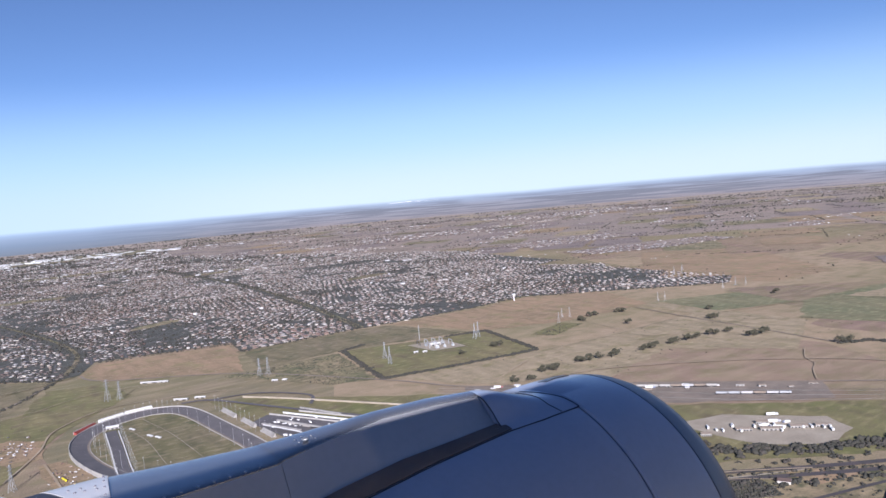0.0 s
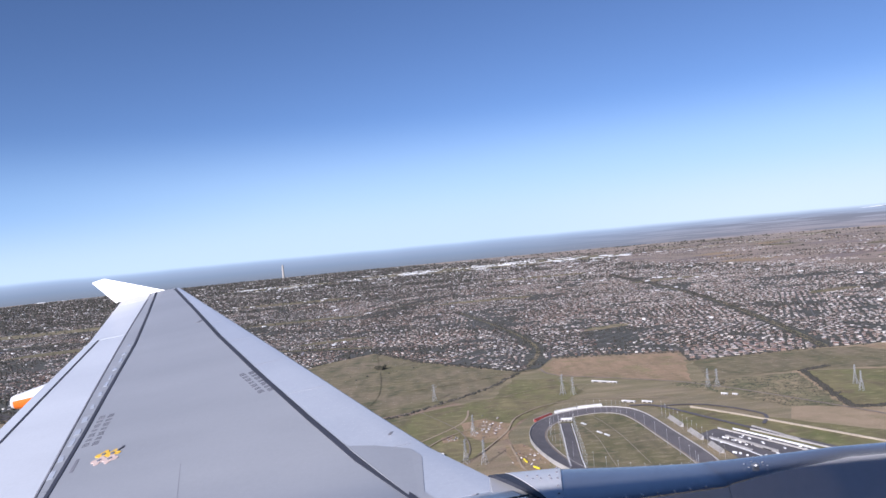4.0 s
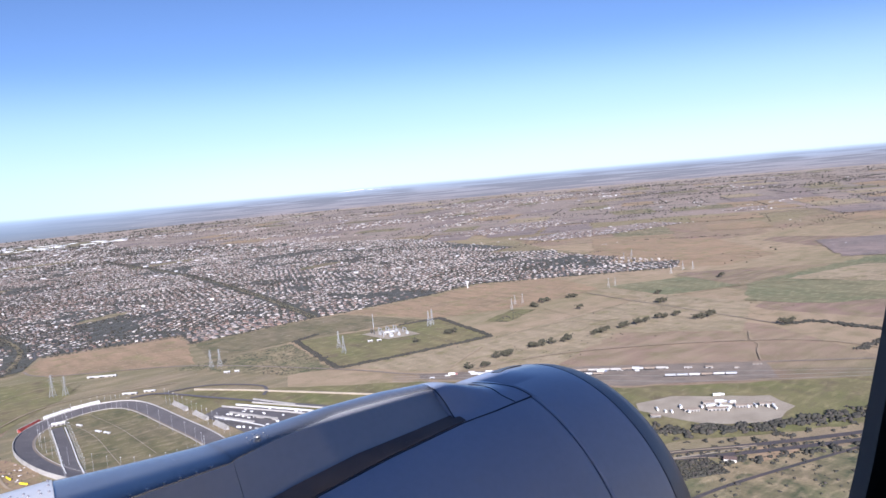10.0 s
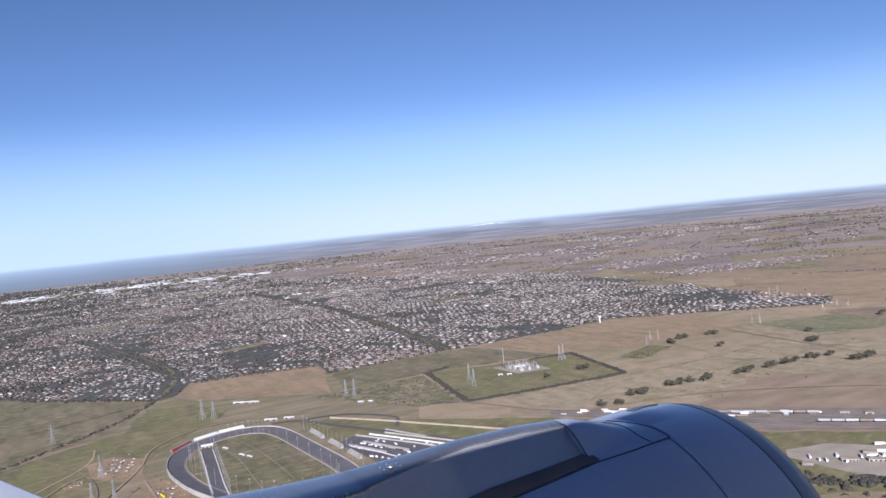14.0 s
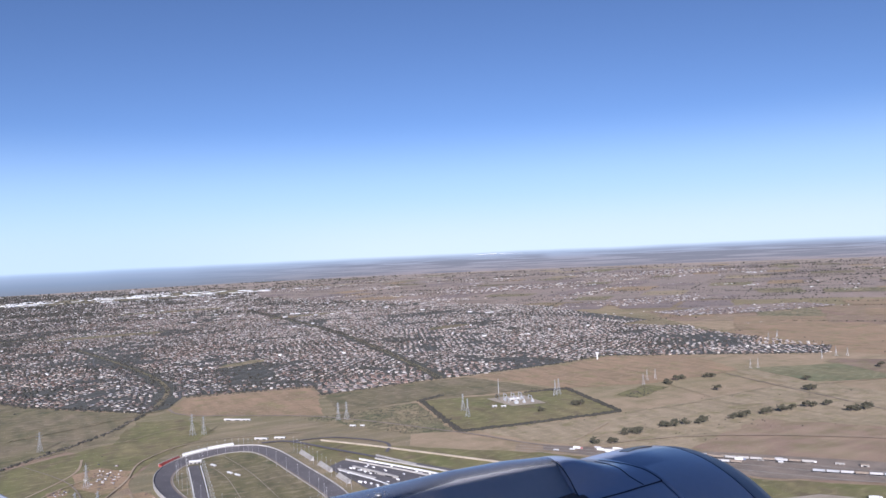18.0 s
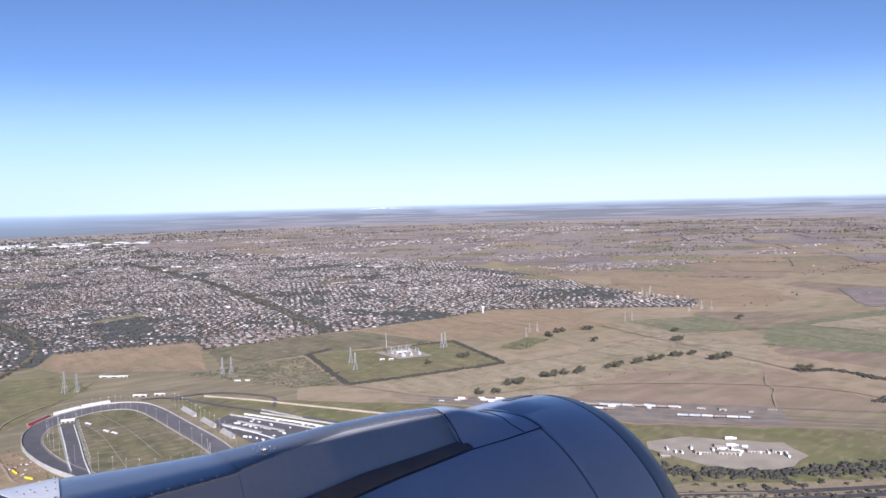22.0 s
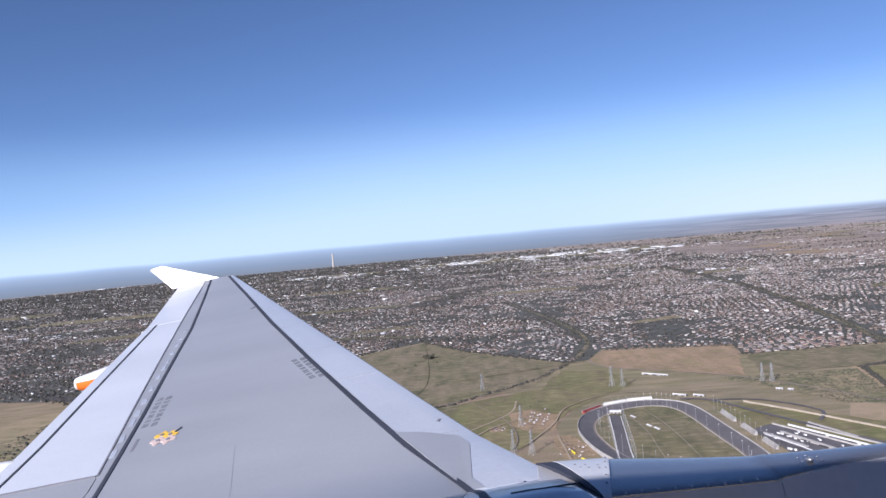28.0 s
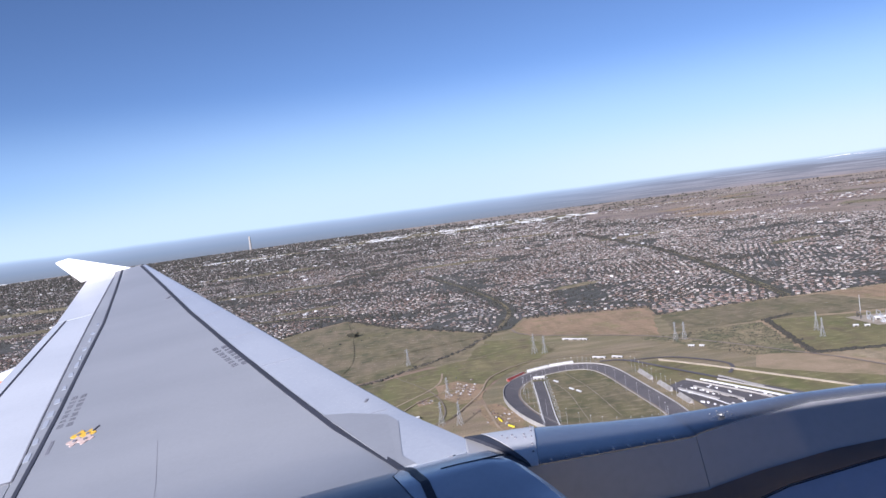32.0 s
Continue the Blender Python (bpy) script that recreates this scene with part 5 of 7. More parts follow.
COWL_R = [(0.2, 0.84), (0.8, 0.95), (1.24, 1.005), (1.6, 1.06), (2.2, 1.13), (2.8, 1.19), (3.2, 1.232), (3.37, 1.246), (3.41, 1.252), (3.7, 1.235), (3.95, 1.195)]


def on_cowl(x, deg, lift=0.0):
    r = lerp_table(x, COWL_R) + lift - flatter(x, deg)
    return (x, AX_Y + r * math.sin(radians(deg)), AX_Z + nose_up(x) + r * math.cos(radians(deg)))


NOSE_EDGE = [(0.9, -30), (1.2, -27), (1.5, -22.5), (1.8, -18.8), (2.3, -17.4), (2.85, -17.1), (3.09, -18.4), (3.38, -19.1)]


def on_nose(x, deg, lift=0.0):
    """Point on the fairing nose, which sinks into the cowl towards the inlet."""
    swell = 0.165 * (1 - eased(x, 2.80, 3.40)) * (1 - eased(abs(deg / lerp_table(x, NOSE_EDGE)), 0.18, 0.92))
    return on_cowl(x, deg, lift + 0.003 + swell)


bm = bmesh.new()
rings = []
for k in range(19):
    x = 2.8215 + (3.384 - 2.8215) * k / 18
    edge = lerp_table(x, NOSE_EDGE)
    rings.append([on_nose(x, edge - 2 * edge * q / 32) for q in range(33)] + [on_cowl(x, -edge, -0.04), on_cowl(x, edge, -0.04)])
loft(bm, rings)
part("pylon_nose", bm, "cowl", pylon, "blue-grey fairing nose blending into the cowl", 50)


def fillet(name, x0, x1, mat, label, high=0.5):
    """Sloping strip from the fairing's side out to the cowl."""
    bm = bmesh.new()
    rings = []
    for x, w, cz, tz, fw, fz in pylon_rows(x0, x1):
        a = Vector((AX_Y - w, cz - 0.006)).lerp(Vector((AX_Y - fw, fz)), high)
        o = on_cowl(x, lerp_table(x, NOSE_EDGE), 0.012 if mat == "scorched" else 0.005)
        mid = (x, (a.x - 0.02 + o[1]) / 2 - 0.012, (a.y + o[2]) / 2 + 0.004)
        rings.append([(x, a.x - 0.012 * (high > 0), a.y + 0.01 * (high > 0)), mid, o, (x, o[1] + 0.05, o[2] - 0.06), (x, a.x + 0.06, a.y - 0.05)])
    loft(bm, rings)
    return part(name, bm, mat, pylon, label, 50)


fillet("heat_strip", 0.9, 2.86, "scorched", "brown heat-stained strip along the cowl")


def cowl_seam(pts, width, mat="seal", lift=0.004, on=on_cowl):
    """Thin dark joint lying on the cowl along x and angle points."""
    bm = bmesh.new()
    P = [(xa + (xb - xa) * k / 6, da + (db - da) * k / 6) for (xa, da), (xb, db) in zip(pts, pts[1:]) for k in range(6)] + [pts[-1]]
    rows = []
    for i, (x, d) in enumerate(P):
        p, q = Vector(on(*P[max(i - 1, 0)])), Vector(on(*P[min(i + 1, len(P) - 1)]))
        c, o = Vector(on(x, d, lift)), Vector(on(x, d, lift + 1)) - Vector(on(x, d, lift))
        side = (q - p).cross(o).normalized() * width / 2
        rows.append([c + side - o * 0.006, c + side, c - side, c - side - o * 0.006])
    loft(bm, rows)
    return part("cowl_seam", bm, mat, nacelle, "thin dark joint")


cowl_seam([(1.0, -29), (1.2, -27.3), (1.5, -22.8), (1.8, -19.1), (2.3, -17.7), (2.85, -17.4), (3.09, -18.7), (3.385, -19.4)], 0.006)
cowl_seam([(3.25, -18.6), (3.235, -13.0), (3.25, -8.0), (3.22, 2.0)], 0.006, lift=0.003, on=on_nose)
cowl_seam([(3.385, -19.4), (3.384, -12.0), (3.36, -4.0), (3.32, 6.0)], 0.006, lift=0.003, on=on_nose)
cowl_seam([(2.822, -16.5), (2.821, -10.0), (2.80, -3.0), (2.80, 5.0)], 0.006, lift=0.004, on=on_nose)
# wide dark strip near the cowl's top, placed to fit the camera's view
cowl_seam([(3.60, 9.0), (3.70, 10.0), (3.80, 10.5), (3.86, 10.5)], 0.08, "dark", lift=0.007)
cowl_seam([(1.26, -20.5), (1.26, -40), (1.26, -62)], 0.006)
for k in range(9):
    bm = bmesh.new()
    x = 0.60 + 0.085 * k
    bmesh.ops.create_icosphere(bm, subdivisions=1, radius=0.0085, matrix=Matrix.Translation((x, AX_Y - lerp_table(x, PYLON, 1) + 0.016, lerp_table(x, PYLON, 2) + 0.006)))
    part("rivet", bm, "rivet", pylon)
for u, v in ((0.90, 0.94), (0.78, 0.93), (0.66, 0.92), (0.54, 0.90), (0.42, 0.86), (0.30, 0.80), (0.60, 0.72), (0.54, 0.72), (0.62, 0.44), (0.56, 0.46), (0.64, 0.22), (0.57, 0.26)):
    bm = bmesh.new()
    bmesh.ops.create_icosphere(bm, subdivisions=1, radius=0.0075, matrix=Matrix.Translation(bracket_point(u, v, 0.011)))
    part("rivet", bm, "mark_dark", pylon)
for dx, dy, r in ((0, 0, 0.022), (0.05, 0.03, 0.006), (-0.05, 0.03, 0.006), (0.05, -0.03, 0.006), (-0.05, -0.03, 0.006), (0.0, 0.055, 0.006)):
    bm = bmesh.new()
    bmesh.ops.create_icosphere(bm, subdivisions=2, radius=r, matrix=Matrix.Translation((1.60 + dx, 3.99 + dy, -1.352)) @ Matrix.Diagonal((1, 1, 0.5, 1)))
    part("drain_bolt", bm, "rivet", pylon, "bright round fastener")


# hull with one window
HULL_Y, HULL_Z, HULL_R = -1.86, -0.35, 1.98
WIN = (-0.62, 0.72, -0.46, 0.56)  # the bay that the window panel fills


def hull():
    bm = bmesh.new()
    a0, a1 = math.asin((WIN[2] - HULL_Z) / HULL_R), math.asin((WIN[3] - HULL_Z) / HULL_R)
    angles = [a0 + (a1 - a0) * k / 4 for k in range(5)] + [a1 + (2 * math.pi - (a1 - a0)) * k / 40 for k in range(1, 40)]
    xs = [-16, -9, -4, -1.5, WIN[0], WIN[1], 1.6, 4, 8, 12]
    grid = [[bm.verts.new((x, HULL_Y + HULL_R * math.cos(a), HULL_Z + HULL_R * math.sin(a))) for a in angles] for x in xs]
    n = len(angles)
    for i in range(len(xs) - 1):
        for j in range(n):
            if xs[i] == WIN[0] and j < 4:
                continue
            bm.faces.new((grid[i][j], grid[i + 1][j], grid[i + 1][(j + 1) % n], grid[i][(j + 1) % n]))
    bm.faces.new(grid[0])
    bm.faces.new(grid[-1][::-1])
    bmesh.ops.recalc_face_normals(bm, faces=bm.faces[:])
    ob = part("hull", bm, "hull", airliner, "white rounded airliner hull", 60)
    md = ob.modifiers.new("skin", "SOLIDIFY")
    md.thickness = 0.03
    return ob


hull_ob = hull()


def window_panel():
    """Curved panel with a rounded opening."""
    ox, oz, hw, hh = 0.0367, 0.03, 0.1063, 0.15
    def on_hull(x, z, inset):
        a = math.asin((z - HULL_Z) / HULL_R)
        return (x, HULL_Y + (HULL_R - inset) * math.cos(a), HULL_Z + (HULL_R - inset) * math.sin(a))
    n = 48
    hole, rim = [], []
    for k in range(n):
        a = 2 * math.pi * k / n
        c, s = math.cos(a), math.sin(a)
        p = 3.5
        q = (abs(c) ** p + abs(s) ** p) ** (-1 / p)
        hole.append((ox + hw * c * q , oz + hh * s * q))
        q = 1 / max(abs(c), abs(s))
        rim.append(((WIN[0] + WIN[1]) / 2 + (WIN[1] - WIN[0]) / 2 * c * q, (WIN[2] + WIN[3]) / 2 + (WIN[3] - WIN[2]) / 2 * s * q))
    bm = bmesh.new()
    rings = []
    grown = lambda k: [(ox + (x - ox) * k, oz + (z - oz) * k) for x, z in hole]
    for inset, r in ((0.0, rim), (0.0, grown(1.7)), (0.018, grown(1.4)), (0.021, hole), (0.024, grown(0.99)), (0.029, grown(1.05)), (0.035, grown(1.4)), (0.03, rim)):
        rings.append([on_hull(x, z, inset) for x, z in r])
    loft(bm, rings, True, False)
    part("window_surround", bm, "liner", hull_ob, "dark rounded cabin window surround", 40)
    bm = bmesh.new()
    big = grown(1.36)
    (_, ya, za), (_, yb, zb) = on_hull(0, oz - hh * 1.36, 0.002), on_hull(0, oz + hh * 1.36, 0.002)
    flat = lambda z, d: ya + (yb - ya) * (z - za) / (zb - za) - d
    loft(bm, [[(x, flat(z, 0), z) for x, z in big], [(x, flat(z, 0.004), z) for x, z in big]])
    pane = part("window_pane", bm, "pane", hull_ob, "clear cabin window pane")
    pane.visible_shadow = False


window_panel()

# ---- fence lines and farm tracks ----
for i, (pts, w_, mt) in enumerate((([(-22, 444), (10, 455), (58, 476)], 1.2, "heath"), ([(-150, 378), (-110, 430), (-60, 470), (40, 462)], 0.5, "dirt"), ([(-60, 372), (-40, 440), (-54, 610)], 0.4, "heath"), ([(30, 404), (60, 420), (86, 412)], 0.5, "dirt"), ([(10, 300), (24, 330), (34, 360), (62, 380), (110, 366)], 0.8, "dirt"), ([(-12, 280), (6, 300), (4, 340), (-14, 384)], 0.5, "rail"), ([(300, 300), (330, 270), (380, 262), (398, 240)], 0.5, "dirt"), ([(262, 300), (300, 296), (380, 300)], 0.4, "heath"), ([(200, 262), (250, 246), (300, 205), (330, 160), (322, 110)], 0.9, "dirt"), ([(328, 452), (331, 360), (320, 300)], 0.4, "heath"), ([(276, 376), (330, 356), (400, 350)], 0.4, "heath"), ([(400, 240), (470, 150)], 0.5, "heath"), ([(540, 330), (560, 240), (640, 245)], 0.5, "heath"))):
    bm = bmesh.new()
    ribbon(bm, smooth_line(pts), w_, 0.40 + 0.012 * i)
    tagged(link("farm_track", bm, mt), "thin worn farm track across paddocks" if mt == "dirt" else "dark weedy fence line between paddocks", "track", kind="structure")

# ---- race track ----
def closed_line(pts, n=6):
    P = [Vector(p) for p in pts]
    out = []
    for i in range(len(P)):
        a, b, c, d = P[i - 1], P[i], P[(i + 1) % len(P)], P[(i + 2) % len(P)]
        for k in range(n):
            t = k / n
            out.append(0.5 * ((2 * b) + (c - a) * t + (2 * a - 5 * b + 4 * c - d) * t * t + (3 * b - a - 3 * c + d) * t ** 3))
    return out


OVAL = closed_line([(33, 318), (38, 337), (50, 351), (67, 357), (81, 352), (88, 337), (91, 302), (93, 266), (90, 247), (80, 239), (65, 240), (49, 251), (39, 274), (34, 296)])


def inset(line, d):
    out = []
    for i, p in enumerate(line):
        t = (line[(i + 1) % len(line)] - line[i - 1]).normalized()
        out.append(p + Vector((t.y, -t.x)) * d)
    return out


def ring_band(name, d0, z0, d1, z1, mat, parent, label="", base=None):
    a, b = inset(OVAL, d0), inset(OVAL, d1)
    bm = bmesh.new()
    low = z0 if base is None else base
    rings = [[(p.x, p.y, low), (p.x, p.y, z0), (q.x, q.y, z1), (q.x, q.y, min(z1, low) - 0.02)] for p, q in zip(a, b)]
    rings.append(rings[0])
    loft(bm, rings, True, False)
    return part(name, bm, mat, parent, label)


track = tagged(empty("race_track", 64, 298, 0), "banked oval race track of dark asphalt with pale walls", "race track")
track.matrix_basis = Matrix()
ring_band("banked_surface", 0.4, 1.3, 6.6, 0.30, "track", track, "dark asphalt, banked outwards", 0.02)
ring_band("outer_wall", 0.1, 1.75, 0.38, 1.75, "concrete", track, "pale concrete outer wall", 0.02)
ring_band("apron", 6.62, 0.32, 7.4, 0.26, "rail", track, "pale apron", 0.02)
ring_band("inner_kerb", 7.42, 0.40, 7.6, 0.40, "concrete", track, "white inner rail", 0.02)
inner = inset(OVAL, 7.7)
patch("infield", [(p.x, p.y) for p in inner], 0.24, "pasture", "olive mown grass inside the oval", "grass")
bm = bmesh.new()
ribbon(bm, [(51.5, 337), (49, 310), (46, 284), (44, 258)], 4.2, 0.36)
part("drag_strip", bm, "track", track, "dark straight strip through the infield")
for dx in (-2.5, 2.5):
    bm = bmesh.new()
    ribbon(bm, [(51.5 + dx, 334), (49 + dx, 310), (46 + dx, 284), (44 + dx, 258)], 0.3, 0.3, 0.5)
    part("strip_wall", bm, "white", track, "low white wall")


def grandstand(x, y, rz, length, mat, label, depth=2.0):
    """Stepped rows of seats on a frame with a back wall."""
    st = tagged(empty("grandstand", x, y, 0, rz), label, "grandstand", "stands round the track")
    for k in range(4):
        bm = bmesh.new()
        box(bm, 0, -depth / 2 + depth / 4 * (k + 0.5), 0.02, length, depth / 4, 0.3 + 0.3 * k)
        part("seat_row", bm, mat, st)
    bm = bmesh.new()
    box(bm, 0, depth / 2 + 0.12, 0, length, 0.2, 1.5)
    part("back_wall", bm, "concrete", st, "pale back wall")
    return st


grandstand(44, 349.5, 44, 13, "red", "long stand with faded red seats behind the curve")
grandstand(56, 358.5, 22, 12, "white", "long white stand behind the curve")
grandstand(68, 361.5, 4, 12, "white", "long white stand behind the curve")
grandstand(55.5, 242.0, 152, 20, "yellow", "bright yellow stand beside the track", 1.8)
grandstand(76, 233.5, 178, 14, "white", "white stand beside the track", 1.6)


def lamp_pole(x, y, h):
    lp = tagged(empty("light_pole", x, y, 0), "tall thin steel floodlight pole beside the track", "light pole", "track light poles")
    bm = bmesh.new()
    bmesh.ops.create_cone(bm, cap_ends=True, segments=6, radius1=0.04, radius2=0.025, depth=h, matrix=Matrix.Translation((0, 0, h / 2)))
    part("pole", bm, "steel", lp)
    bm = bmesh.new()
    box(bm, 0, 0, h, 0.34, 0.10, 0.12)
    part("lamp_head", bm, "white", lp, "pale lamp head")
    return lp


first = lamp_pole(*inset(OVAL, 9.0)[0], 6.5)
for i, p in enumerate(inset(OVAL, 9.0)[2::2]):
    copy_thing(first, pose(p.x, p.y, 0, 0, 0, 17 * i))
for k in range(14):
    copy_thing(first, pose(54.4 - k * 0.53, 332 - k * 5, 0))
    copy_thing(first, pose(47.6 - k * 0.5, 330 - k * 5, 0))
    copy_thing(first, pose(94.6 + k * 0.16, 334 - k * 5.2, 0))
for i, (pts, w_) in enumerate((([(57, 338), (60, 312), (59, 280), (58, 256)], 0.22), ([(66, 346), (70, 312), (71, 270)], 0.22), ([(58, 320), (66, 318), (76, 316)], 0.18), ([(82, 336), (84, 300), (86, 262)], 0.3))):
    bm = bmesh.new()
    ribbon(bm, smooth_line(pts), w_, 0.27 + 0.006 * i)
    tagged(link("infield_path", bm, "gravel"), "thin pale path over the infield grass", "track", kind="structure")
for x, y, rz, l in ((96.5, 322, 92, 16), (97.5, 300, 92, 14), (98.2, 280, 92, 12)):
    grandstand(x, y, rz - 180, l, "concrete", "long pale stand beside the straight", 1.2)


# ---- sheds and buildings ----
def shed(name, x, y, rz, w, d, h, roof_mat, label, group="", doors=3, wall_mat="concrete"):
    """A hall with walls, a low gabled roof and dark doorways."""
    s = tagged(empty(name, x, y, 0.0, rz), label, "building", group)
    bm = bmesh.new()
    box(bm, 0, 0, 0, w, d, h)
    part("wall", bm, wall_mat, s)
    bm = bmesh.new()
    e = 0.12
    a = [(-w / 2 - e, -d / 2 - e, h), (-w / 2 - e, 0, h + 0.16 * d), (-w / 2 - e, d / 2 + e, h), (-w / 2 - e, d / 2 + e, h + 0.08), (-w / 2 - e, 0, h + 0.16 * d + 0.08), (-w / 2 - e, -d / 2 - e, h + 0.08)]
    loft(bm, [a, [(w / 2 + e, q[1], q[2]) for q in a]])
    part("roof", bm, roof_mat, s)
    for k in range(doors):
        bm = bmesh.new()
        box(bm, -w / 2 + w * (k + 0.5) / doors, -d / 2 - 0.02, 0, w / doors * 0.5, 0.06, h * 0.7)
        part("doorway", bm, "dark", s, "dark doorway")
    return s


for x, y, rz, w, d, h in ((112, 281, -70, 26, 1.6, 1.0), (105, 283, -70, 22, 1.4, 1.0), (126, 292, -71, 24, 1.3, 0.9), (118, 247, 20, 7, 4, 1.4), (111, 238, 15, 5, 4, 1.2), (124, 232, -20, 9, 4, 1.2), (117, 222, 30, 6, 4, 1.2), (129, 220, -62, 10, 3.5, 1.2), (104, 226, 12, 5, 3, 1.0), (96, 213, -30, 4, 2.5, 1.0)):
    shed("pit_building", x, y, rz, w, d * 0.75, h * 0.8, "concrete", "pale low pit building beside the race track", "pit buildings")
shed("clubhouse", 53, 341, -15, 5, 2.4, 1.2, "white", "small white clubhouse inside the oval", "infield huts")
for x, y in ((62.5, 316), (64.5, 311), (59, 332)):
    shed("infield_hut", x, y, -72, 3.2, 0.9, 0.6, "white", "long low white hut on the infield grass", "infield huts", 1)
for x, y, w in ((86, 419, 14), (92, 414, 6), (134, 363, 4), (138, 360, 3), (88, 366, 9), (96, 362, 7)):
    shed("hall", x, y, -40, w * 0.75, 1.3, 0.7, "white", "white long hall beside the brown road", "roadside halls", 2)
bm = bmesh.new()
ribbon(bm, [(111, 345), (126, 322), (150, 280), (171, 243)], 0.5, 0.0, 0.8)
tagged(link("boundary_wall", bm, "gravel"), "long pale boundary wall on the grass", "wall", kind="structure")
bm = bmesh.new()
ribbon(bm, [(19, 246), (48, 228), (76, 210)], 0.6, 0.0, 0.9)
tagged(link("boundary_wall", bm, "white"), "long white wall between track and highway", "wall", kind="structure")
for i, (pts, w) in enumerate((([(86, 358), (98, 352), (112, 322), (122, 300), (140, 262), (158, 226), (150, 214), (132, 214)], 2.2), ([(98, 352), (118, 346), (134, 322), (128, 306)], 1.6), ([(100, 296), (110, 268), (122, 240)], 5.0))):
    bm = bmesh.new()
    ribbon(bm, smooth_line(pts), w, 0.44 + 0.02 * i)
    tagged(link("track_road", bm, "track"), "dark asphalt service circuit", "road", kind="structure")

patch("paddock_apron", [(99, 300), (108, 306), (118, 296), (132, 262), (148, 228), (138, 212), (118, 212), (104, 236)], 0.13, "track", "grey asphalt paddock beside the race track", "yard", 0.6)
rgp = np.random.default_rng(17)
px_, py_ = scatter([(100, 298), (118, 292), (132, 262), (146, 228), (136, 214), (118, 214), (105, 238)], 520, 17)
row_ = np.mod(px_ * 0.93 + py_ * 0.36, 5.5) < 2.2
px_, py_ = px_[row_], py_[row_]
n_ = len(px_)
V_, T_ = many(WALL_V, FLAT_T, px_, py_, np.full(n_, 0.15), np.radians(-68) + rgp.normal(0, .08, n_), rgp.uniform(.6, 1.6, n_), rgp.uniform(.35, .6, n_), rgp.uniform(.25, .6, n_))
tagged(arrays_mesh("paddock_tents", V_, T_, "sheds"), "rows of white tents, trailers and cars in the paddock", "tents", kind="stuff")
for i, (xa, ya, xb, yb) in enumerate(((109, 306, 136, 244), (114, 303, 141, 241), (120, 300, 148, 236), (101, 292, 112, 254))):
    bm = bmesh.new()
    ribbon(bm, [(xa, ya), ((xa + xb) / 2 + 1, (ya + yb) / 2), (xb, yb)], 0.5, 0.1, 0.6)
    tagged(link("pit_wall", bm, "white" if i % 2 else "concrete"), "long low pale pit wall beside the race track", "wall", kind="structure")

# rail depot and truck yards
R4 = random.Random(4)
for k in range(15):
    s = k / 14
    x, y = 190 + 88 * s + R4.uniform(-3, 3), 268 - 104 * s + R4.uniform(-5, 5)
    shed("depot_shed", x, y, -50 + R4.uniform(-4, 4), R4.uniform(1.5, 5), R4.uniform(0.9, 1.6), R4.uniform(0.4, 0.8), R4.choice(["white", "concrete", "sheds", "steel", "rail"]), "pale depot shed beside the railway", "depot sheds", R4.choice([1, 2, 3]))
for x, y, w in ((216, 152, 9), (222, 146, 12), (230, 141, 10), (226, 152, 7), (236, 136, 9), (204, 158, 6), (199, 162, 5)):
    shed("truck_stop_hall", x, y, -44, w * 0.55, 2.0, 0.9, "rail", "brown-roofed long hall on the gravel truck yard", "truck yard halls", 5)
for x, y, w in ((124, 150, 7), (130, 148, 6), (119, 146, 5), (127, 142, 6), (0, 202, 6), (-4, 207, 5), (2, 196, 4)):
    shed("workshop", x, y, R4.uniform(-60, -20), w * 0.6, 1.9, 0.8, "white", "white workshop on a gravel yard", "workshops", 2)
for x, y in ((171, 132), (186, 119), (147, 105), (364, 122), (372, 116), (352, 107), (377, 113), (330, 128)):
    shed("farmhouse", x, y, R4.uniform(0, 180), 3.4, 2.6, 0.9, R4.choice(["white", "roofs"]), "pale farmhouse among paddocks", "farmhouses", 2, "walls")


# ---- vehicles ----
def vehicle(name, x, y, rz, l, w, h, label, truck=False):
    v = tagged(empty(name, x, y, 0.34, rz), label, "truck" if truck else "car", "vehicles")
    bm = bmesh.new()
    if truck:
        box(bm, -0.12 * l, 0, 0.16, l * 0.72, w, h)
    else:
        box(bm, 0, 0, 0.08, l, w, h * 0.5)
    bmesh.ops.bevel(bm, geom=bm.edges[:], offset=0.03, segments=1, affect="EDGES")
    part("body", bm, "white" if truck else "car_paint", v)
    bm = bmesh.new()
    if truck:
        box(bm, 0.38 * l, 0, 0.14, l * 0.2, w * 0.92, h * 0.75)
    else:
        box(bm, -0.05 * l, 0, 0.08 + h * 0.5, l * 0.5, w * 0.85, h * 0.45)
    part("cab", bm, "car_paint" if truck else "dark", v)
    for i in (-1, 1):
        for j in (-0.34, 0.34):
            bm = bmesh.new()
            bmesh.ops.create_cone(bm, cap_ends=True, segments=8, radius1=0.1, radius2=0.1, depth=0.08, matrix=pose(j * l, i * w * 0.46, 0.1, 90))
            part("wheel", bm, "dark", v)
    return v


def on_line(pts, s):
    P = np.array(pts)
    seg = np.concatenate([[0], np.cumsum(np.hypot(*np.diff(P, axis=0).T))])
    a, b = [np.interp(s, seg, P[:, k]) for k in (0, 1)]
    c, d = [np.interp(s + 2, seg, P[:, k]) for k in (0, 1)]
    return a, b, math.degrees(math.atan2(d - b, c - a))


car = vehicle("car", *on_line(shifted(HIGHWAY, 2.6), 600), 1.15, 0.46, 0.36, "small car on the highway")
